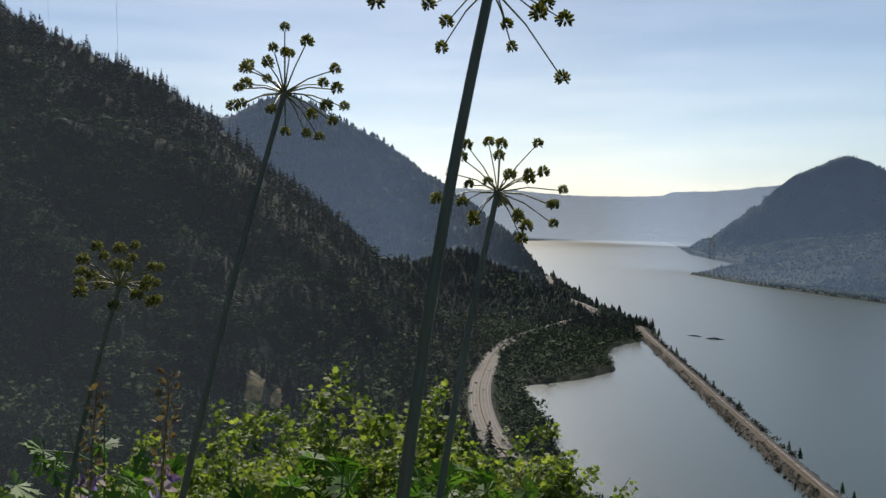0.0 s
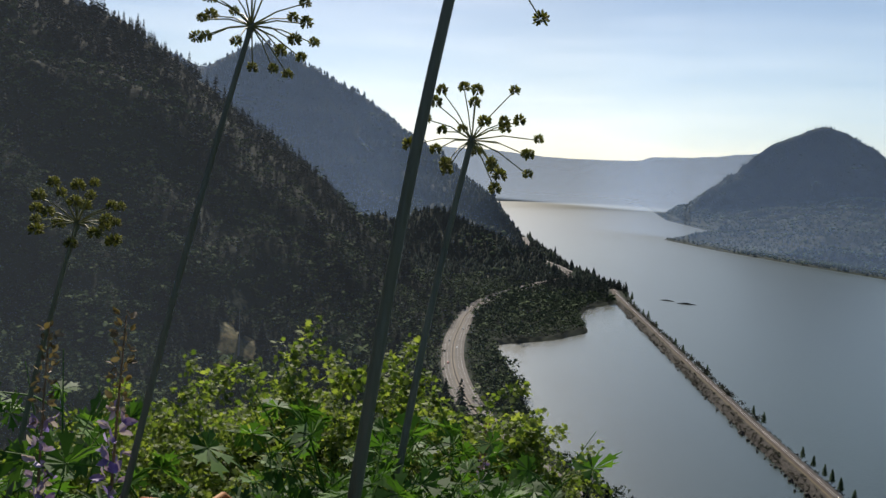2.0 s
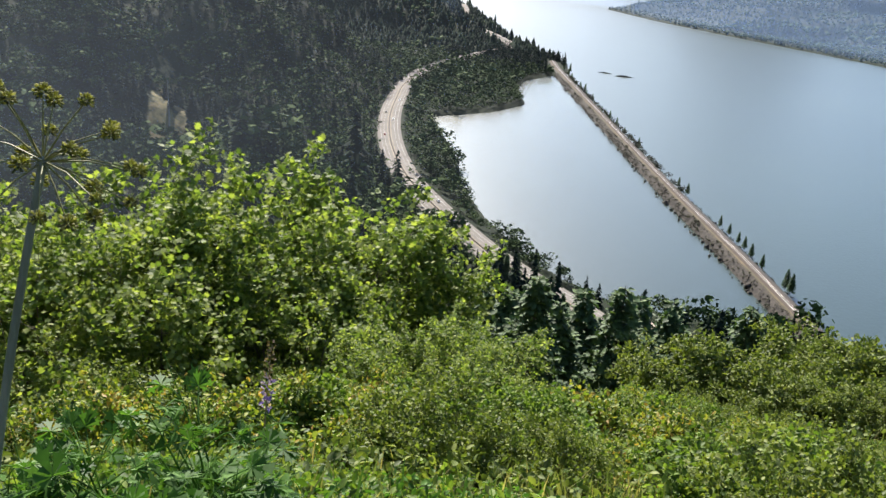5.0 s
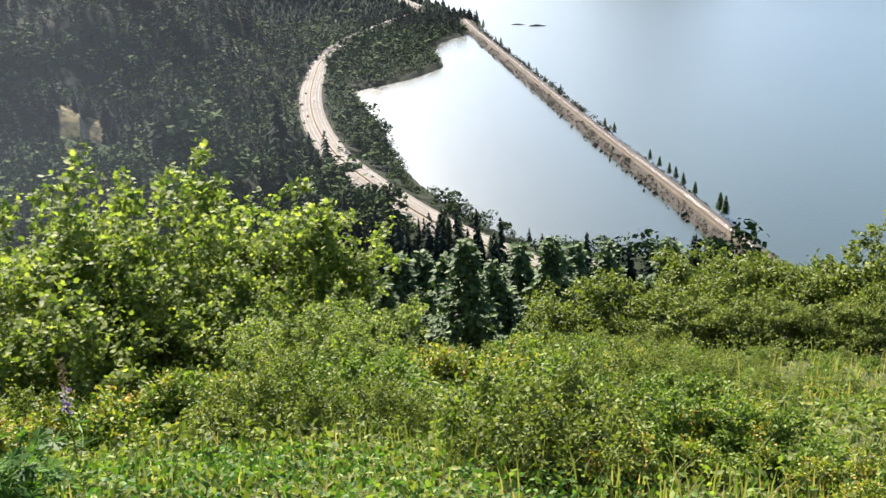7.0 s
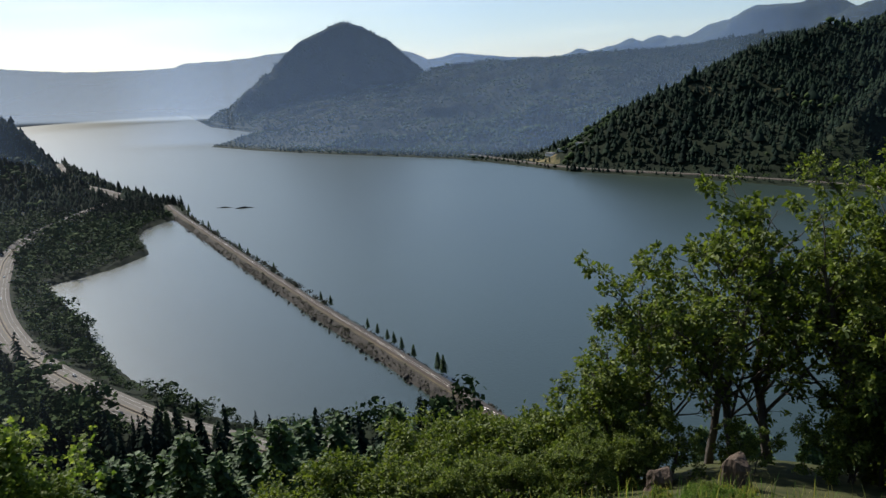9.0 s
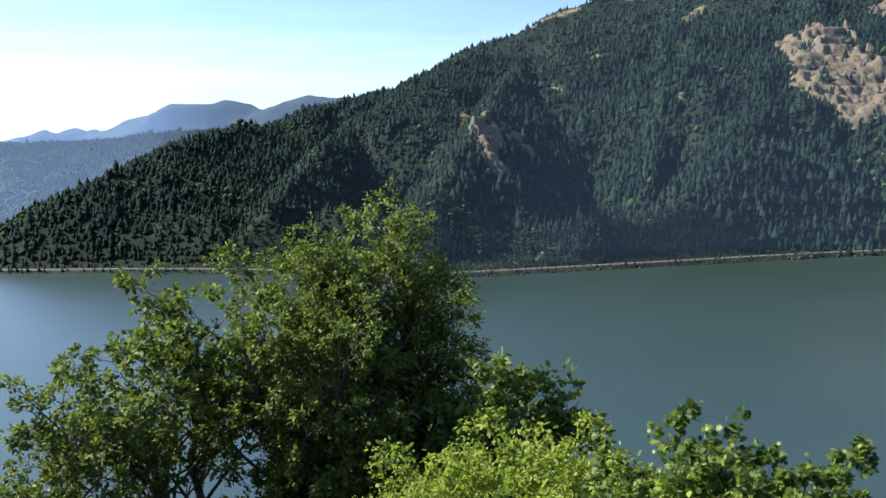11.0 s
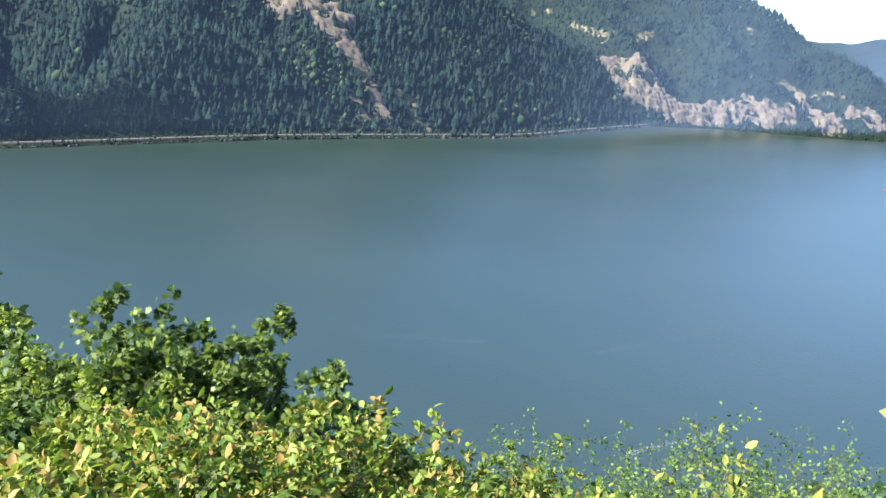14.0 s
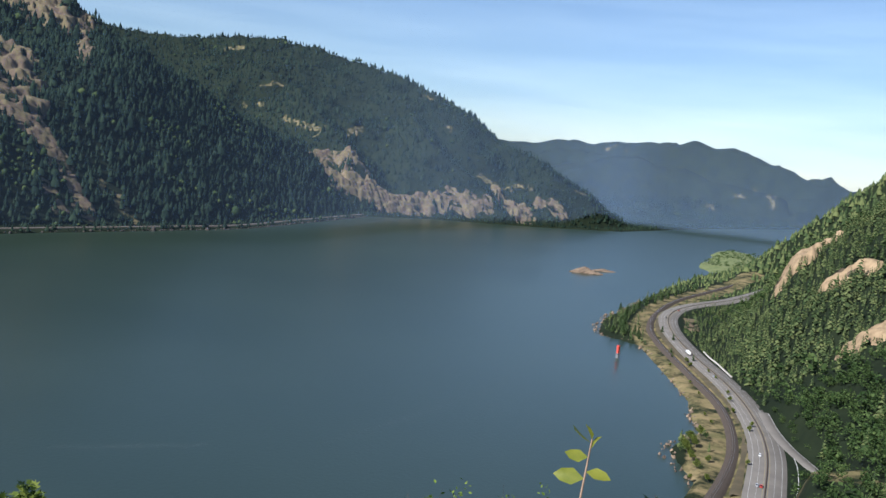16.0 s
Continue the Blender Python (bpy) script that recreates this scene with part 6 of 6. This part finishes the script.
TINTS = ("silver-white", "black", "grey", "red")
for k, (line, y, off) in enumerate(((HIGHWAY_WEST, 868, 4), (HIGHWAY_WEST, 619, 4.5), (HIGHWAY_WEST, 584, 6), (HIGHWAY_WEST, 791, -5), (HIGHWAY_WEST, 980, 5), (HIGHWAY_WEST, 905, -5), (HIGHWAY_EAST, -474, 5), (HIGHWAY_EAST, -482, 2.5), (HIGHWAY_EAST, -530, 5), (HIGHWAY_EAST, -943, 3), (HIGHWAY_EAST, -712, 5), (HIGHWAY_EAST, -1010, -4))):
    on_road(car(CAR_PAINTS[k % 4], TINTS[k % 4]), line, y, off, flip=off < 0)
on_road(lorry(), HIGHWAY_EAST, -768, 5)


def rocks_along(name, line, count, size, mat, label, z=-0.5, wide=4.0, seed=5):
    """Loose boulders along a line on the plan."""
    g = np.random.default_rng(seed)
    run = smooth_line(line, 3)[:, :2]
    p = run[g.integers(0, len(run), count)] + g.normal(0, wide, (count, 2))
    p = np.concatenate([p, g.uniform(z - 0.6, z + 0.9, count)[:, None]], 1)
    return stand(name, p, size * g.lognormal(0, 0.5, count), g.uniform(1.0, 2.2, count), [crag_shape(s) for s in range(40, 46)], mat, label, seed)


tagged(rocks_along("bank_crag", [(b[0] + 10, b[1]) for b in RAILWAY[1:6]], 420, 0.7, M["riprap"], "dark boulders along the foot of the causeway", 0.0, 1.5, 1), category="rocks")
tagged(rocks_along("bank_crag", [(b[0] - 11, b[1]) for b in RAILWAY[1:6]], 520, 0.7, M["riprap"], "dark boulders along the foot of the causeway", 0.0, 1.8, 2), category="rocks")
tagged(rocks_along("shore_crag", [(300, -448), (361, -500), (374, -555), (397, -578), (444, -634), (617, -776), (677, -772), (748, -856), (860, -1080)], 420, 0.75, M["shore_rock"], "pale brown rocks along the shore", 0.3, 3.0, 3), category="rocks")
tagged(rocks_along("shore_crag", [(1120, 503), (1174, 392), (1329, 122), (1500, -185), (1640, -560), (1720, -760), (1926, -1034), (2170, -1350)], 700, 1.3, M["riprap"], "grey riprap along the far railway shore", 0.6, 2.0, 4), category="rocks")

# scrub on the causeway banks
g = np.random.default_rng(6)
side = smooth_line([(b[0], b[1]) for b in RAILWAY[1:6]], 2)[:, :2]
pick = g.integers(0, len(side), 1500)
lee = g.uniform(0, 1, 1500) < 0.72
spot = side[pick] + np.stack([np.where(lee, -g.uniform(5.5, 10.5, 1500), g.uniform(5.5, 9, 1500)), g.normal(0, 1, 1500)], -1)
up = np.where(lee, 6 - (side[pick, 0] - spot[:, 0] - 5) * 1.1, 6 - (spot[:, 0] - side[pick, 0] - 5) * 1.1)
M["scrub"] = material("scrub", [(0.035, 0.032, 0.022), (0.06, 0.055, 0.032), (0.05, 0.065, 0.025)], 0.2, 0.9, by="island")
stand("bank_scrub", np.concatenate([spot, (np.maximum(up, 0.3) - 0.7)[:, None]], 1), g.uniform(1.2, 3.2, 1500) * np.where(~lee & (spot[:, 1] > 640), 2.3, 1.0), g.uniform(0.9, 1.5, 1500), FAR_CARDS, M["scrub"], "brown and green scrub on the causeway banks", 7)

# single firs along the causeway
bank_trees = [(349, 1326), (345, 1350), (338, 1290), (327, 1198), (328, 1150), (322, 1120), (319, 1079), (309, 998), (306, 953), (304, 918), (301, 879), (296, 815), (285, 670), (283, 645), (277, 563), (276, 545), (275, 527), (274, 515), (272, 500), (270, 480), (269, 446), (268, 438), (331, 1241), (326, 1170), (308, 979), (268, 405)]
bank_fir = conifer("fir_tree", 140, 9.0, "small dark fir on the causeway bank")
for k, (x, y) in enumerate(bank_trees):
    s = g.uniform(0.75, 1.15) * (1.35 if 430 < y < 450 or y > 1240 else 1.0)
    m = pose(x, y, 2.6, 0, 0, g.uniform(0, 360))
    ob = bank_fir if k == 0 else copy_thing(bank_fir, m)
    ob.matrix_basis = m @ Matrix.Diagonal((s, s, s, 1))
    tagged(ob, group="firs along the causeway")

# channel marker
marker = tagged(new("channel_marker"), "red channel marker on a dark pile in the river", "marker")
marker.matrix_basis = pose(578, -692, 0)
part("pile", tubes("pile", [(np.array([(0, 0, -3), (0, 0, 1.0), (0, 0, 5.0)]), np.array([2.0, 1.9, 1.7]))], M["steel_grey"], 12), marker, "dark round steel pile")
part("platform", box_mesh("platform", (5.0, 5.0, 0.5), M["steel_grey"], 0.1), marker).location.z = 5.0
part("board", box_mesh("board", (2.6, 2.6, 8.5), M["red"], 0.15), marker, "tall red daymark board").location.z = 5.5


def islet(name, x, y, long, wide, tall, turn, label, seed, category="islet", mat="shore_rock"):
    g = np.random.default_rng(seed)
    n, rows = 28, 6
    V = []
    for k in range(rows):
        u = k / (rows - 1)
        for i in range(n):
            a = 2 * math.pi * i / n
            q = (1 - u ** 1.7 * 0.72) * (1 + 0.25 * math.sin(3 * a + seed) + g.uniform(-0.10, 0.10))
            V.append((q * long / 2 * math.cos(a), q * wide / 2 * math.sin(a), -1.2 + (tall + 1.2) * u * (0.75 + 0.35 * math.sin(a + seed) + g.uniform(-0.1, 0.1))))
    V.append((0, 0, tall * 0.9))
    F = [tuple(r) for r in grid_tris(rows, n, True).tolist()] + [((rows - 1) * n + i, (rows - 1) * n + (i + 1) % n, rows * n) for i in range(n)]
    ob = new(name, mesh_of(name, V, F, M[mat]))
    ob.matrix_basis = pose(x, y, 0, 0, 0, turn)
    return tagged(ob, label, category)


islet("rock_islet", 1126, -1228, 62, 30, 11, 60, "bare brown rock islet in the river", 1)
islet("rock_islet", 1143, -1302, 60, 16, 5, 70, "low bare rock islet in the river", 2)
islet("drift_islet", 414, 1348, 30, 6, 1.6, -35, "low dark islet of driftwood in the river", 3, mat="riprap")
islet("drift_islet", 440, 1315, 36, 6, 2.2, -20, "low dark islet of driftwood in the river", 4, mat="riprap")

# gravel car park under the firs, with parked cars
lot = islet("car_park", 137, 374, 44, 30, 0.6, 20, "pale gravel clearing among the firs", 8, "car park", "gravel")
lot.matrix_basis = pose(137, 374, max(ground_z(137, 374), ground_z(125, 366), ground_z(147, 380)) + 0.4, 0, 0, 20)
tagged(lot, kind="structure")

# ramp and lay-by east of the highway
ramp_line = [(x, y) for x, y in RAMP[:-1]]
ramp = tagged(new("road_ramp"), "narrow grey exit ramp beside the highway", "road", kind="structure")
part("surface", ribbon("surface", smooth_line(ramp_line, 6), [(-5.5, -1.5), (-4.5, 0.2), (4.5, 0.2), (5.5, -1.5)], M["asphalt"], 8.25), ramp)
part("edge_line", ribbon("edge_line", smooth_line([(350, -597), (320, -566), (296, -537), (276, -505), (262, -478)], 6), [(11.2, 0.30), (11.75, 0.30)], M["paint"], 8.0), ramp)
part("edge_line", ribbon("edge_line", smooth_line(ramp_line, 6), [(3.7, 0.24), (4.1, 0.24)], M["paint"], 8.25), ramp)
wall_line = [(551, -791), (528, -770), (505, -752), (484, -733), (464, -716)]
part("retaining_wall", ribbon("retaining_wall", smooth_line([(x - 6, y - 7) for x, y in wall_line], 6), [(-0.4, 0), (-0.4, 1.4), (0.4, 1.4), (0.4, 0)], M["concrete"], 8.2), ramp, "pale concrete retaining wall")
verge = tagged(new("verge"), "dry yellow grass verge between railway and highway", "verge", kind="structure")
part("grass_strip", ribbon("grass_strip", smooth_line([((a[0] + b[0]) / 2, (a[1] + b[1]) / 2) for a, b in (((282, -443), (258, -458)), ((330, -535), (310, -545)), ((399, -621), (366, -616)), ((489, -698), (438, -688)), ((600, -790), (550, -780)), ((680, -872), (655, -880)), ((760, -990), (730, -980)))], 6), [(-6, -1.5), (-4, 0), (4, 0), (6, -1.5)], M["dry_grass"], 7.7), verge)

# low buildings by the far railway
for k, (x, y, w, d, h) in enumerate(((1166, 1412, 14, 26, 7), (1168, 1376, 12, 20, 6), (1176, 1330, 10, 16, 5))):
    house = tagged(new("shed"), "long white shed by the far shore", "building", "white sheds on the far shore")
    house.matrix_basis = pose(x, y, ground_z(x, y) - 0.3, 0, 0, 8 * k)
    part("wall", box_mesh("wall", (w, d, h), M["white_wall"], 0.05), house)
    roof = part("roof", box_mesh("roof", (w * 1.08, d * 1.04, 1.2), M["roofing"], 0.05, 0.7), house, "dark low roof")
    roof.location.z = h

north = tagged(new("road_north"), "pale road and railway bench along the far shore", "road", kind="structure")
part("roadbed", ribbon("roadbed", smooth_line(NORTH_ROAD, 14), [(-7, -2), (-5, 0.5), (5, 0.5), (7, -2)], M["ballast"], 5.4), north)
part("lane", ribbon("lane", smooth_line(NORTH_ROAD, 14), [(-4.2, 0.6), (-0.6, 0.6)], M["asphalt"], 5.4), north, "grey road lane")

# tall grey snag on the knoll, and the cables overhead
snag = tagged(new("snag"), "tall bare grey dead tree on the knoll", "dead tree")
x, y = -135, 627
snag.matrix_basis = pose(x, y, ground_z(x, y) - 0.5, -1.5, 1.0, 0)
t = np.linspace(0, 1, 10)[:, None]
hs = max(18.0, 82 - ground_z(x, y))
part("trunk", tubes("trunk", [(np.concatenate([0.4 * np.sin(4 * t), 0.3 * t, hs * t], 1), 0.75 * (1.1 - t[:, 0]))], M["snag_wood"], 8), snag)
for k in range(7):
    z, a = hs * (0.35 + 0.08 * k), 2.1 * k
    part("dead_branch", tubes("dead_branch", [(np.array([(0, 0, z), (1.2 * math.cos(a), 1.2 * math.sin(a), z + 0.2), (2.4 * math.cos(a), 2.4 * math.sin(a), z - 0.2)]), np.array([0.12, 0.08, 0.03]))], M["snag_wood"], 5), snag)
for a, b in (((-120, 300, 345), (-330, 842, 345)), ((-160, 330, 345), (-345, 728, 351))):
    a, b = np.array(a, float), np.array(b, float)
    t = np.linspace(0, 1, 30)[:, None]
    line = a + (b - a) * t - np.array([0, 0, 16.0]) * (4 * t * (1 - t))
    cable = tagged(new("power_cable", tubes("power_cable", [(line, np.full(30, 0.09))], M["steel_grey"], 5)), "thin sagging overhead power cable", "cable", "overhead cables")


def stump(x, y, tall, rad, seed):
    g = np.random.default_rng(seed)
    n, rows = 20, 7
    V = []
    for k in range(rows):
        u = k / (rows - 1)
        for i in range(n):
            a = 2 * math.pi * i / n
            q = rad * (1.25 - 0.35 * min(1, u * 2.5)) * (1 + 0.09 * math.sin(5 * a + seed) + g.uniform(-0.05, 0.05)) * (1 if k < rows - 1 else 0.8)
            V.append((q * math.cos(a), q * math.sin(a), tall * u * (1 + 0.12 * math.sin(2 * a + seed)) - 0.1))
    V.append((0, 0, tall * 0.86))
    F = [tuple(r) for r in grid_tris(rows, n, True).tolist()] + [((rows - 1) * n + i, (rows - 1) * n + (i + 1) % n, rows * n) for i in range(n)]
    ob = tagged(new("tree_stump", mesh_of("tree_stump", V, F, M["stump"])), "weathered dark broken tree stump in the grass", "stump", "old stumps")
    ob.matrix_basis = pose(x, y, ground_z(x, y))
    return ob


stump(11.2, 7.6, 0.55, 0.24, 1)
stump(11.0, 9.0, 0.45, 0.24, 2)
stump(8.6, 10.2, 0.45, 0.4, 3)


# trees between the railway and the east shore, and along the highway
def shore_tree(x, y, s, kind):
    m = pose(x, y, max(2.0, ground_z(x, y)) - 0.2, 0, 0, g.uniform(0, 360))
    ob = copy_thing(kind, m)
    ob.matrix_basis = m @ Matrix.Diagonal((s, s, s, 1))
    return tagged(ob, group="trees along the east shore")


shore_fir = conifer("fir_tree", 150, 12.0, "dark fir beside the railway at the shore")
shore_fir.matrix_basis = pose(640, -800, 3)
shore_maple = leafy("alder_tree", 151, 6.0, 2, (9, 6, 4), 0.32, 9, "small", LEAF_DARK, "leafy green alder beside the railway at the shore", "tree", foot=0.3, splay=0.3, radius=0.10, spread=0.9, puff=0.25)
shore_maple.matrix_basis = pose(318, -475, 3)
for x, y, s in ((330, -486, 1.2), (342, -497, 1.5), (352, -506, 1.3), (356, -520, 1.4), (362, -540, 1.2), (346, -512, 1.3), (520, -735, 0.9), (508, -722, 0.9), (300, -462, 0.8), (310, -455, 0.7), (322, -492, 0.8), (378, -577, 0.6), (395, -592, 0.55), (440, -646, 0.5), (470, -672, 0.6), (525, -712, 0.6), (300, -505, 0.6), (345, -577, 0.7), (352, -590, 0.7), (382, -612, 0.7), (405, -640, 0.7), (420, -660, 0.65), (460, -700, 0.6), (480, -716, 0.6)):
    shore_tree(x, y, s, shore_maple)
for x, y, s in ((655, -790, 1.2), (665, -800, 1.3), (650, -805, 1.1), (675, -812, 1.2), (690, -825, 1.3), (672, -790, 1.0), (700, -845, 1.2), (715, -860, 1.1), (730, -880, 1.1), (748, -905, 1.2), (765, -940, 1.1), (785, -975, 1.2), (630, -790, 0.8), (800, -1010, 1.2), (815, -1050, 1.2), (830, -1085, 1.2), (790, -940, 1.0), (560, -760, 0.7), (545, -742, 0.6), (640, -845, 0.8), (600, -815, 0.7), (520, -745, 0.6), (845, -1120, 1.2), (860, -1160, 1.2), (880, -1200, 1.2), (840, -1070, 1.0), (900, -1260, 1.1), (915, -1290, 1.2)):
    shore_tree(x, y, s, shore_fir)
tagged(shore_fir, group="trees along the east shore")
tagged(shore_maple, group="trees along the east shore")

# thin lines of foam drifting on the river
M["foam"] = material("foam", [(0.14, 0.17, 0.17), (0.34, 0.37, 0.37)], 0.4, 0.8, by="island")


def foam_line(points, count, wide, seed):
    g = np.random.default_rng(seed)
    run = smooth_line(points, 2)[:, :2]
    t = g.uniform(0, 1, count)
    p = run[(t * (len(run) - 1)).astype(int)] + g.normal(0, wide, (count, 2)) * (0.3 + np.abs(np.sin(9 * t)))[:, None]
    a, s = g.uniform(0, 6.3, count), g.uniform(0.05, 0.22, count)
    u = np.stack([np.cos(a), np.sin(a)], -1) * (s * g.uniform(1, 3, count))[:, None]
    v = np.stack([-np.sin(a), np.cos(a)], -1) * s[:, None] * 0.5
    q = np.stack([p - u, p - v, p + u, p + v], 1)
    q = np.concatenate([q, np.full((count, 4, 1), 0.06)], 2)
    f = (np.array([(0, 1, 2), (0, 2, 3)])[None] + (np.arange(count) * 4)[:, None, None]).reshape(-1, 3)
    tagged(new("river_foam", soup("river_foam", q.reshape(-1, 3), f, M["foam"])), "thin broken line of pale foam drifting on the river", "foam", kind="stuff")


foam_line([(326, -214), (331, -228), (334, -243), (337, -259), (341, -275)], 1500, 0.9, 1)
foam_line([(457, -264), (500, -400), (540, -500), (556, -527), (585, -570), (615, -619), (670, -690)], 1500, 1.6, 2)
foam_line([(511, -112), (497, -155), (482, -201)], 400, 1.8, 3)

M["green_spit"] = material("green_spit", [(0.07, 0.10, 0.035), (0.14, 0.17, 0.065), (0.20, 0.20, 0.09)], 0.05, 0.95, bump=0.8, bump_scale=0.3)
islet("river_spit", 1320, -2050, 780, 200, 7, -62, "low grassy green spit in the river", 12, "island", "green_spit")
spit_rng = np.random.default_rng(19)
u, v = spit_rng.uniform(-0.4, 0.4, 420), spit_rng.uniform(-0.34, 0.34, 420)
turn = math.radians(-62)
spit_spots = np.stack([1320 + 780 * u * math.cos(turn) - 200 * v * math.sin(turn), -2050 + 780 * u * math.sin(turn) + 200 * v * math.cos(turn), np.full(420, 2.5)], -1)
stand("spit_scrub", spit_spots, spit_rng.uniform(4, 9, 420), spit_rng.uniform(0.9, 1.4, 420), FAR_CARDS, M["broadleaf"], "low willow scrub on the river spit", 23)
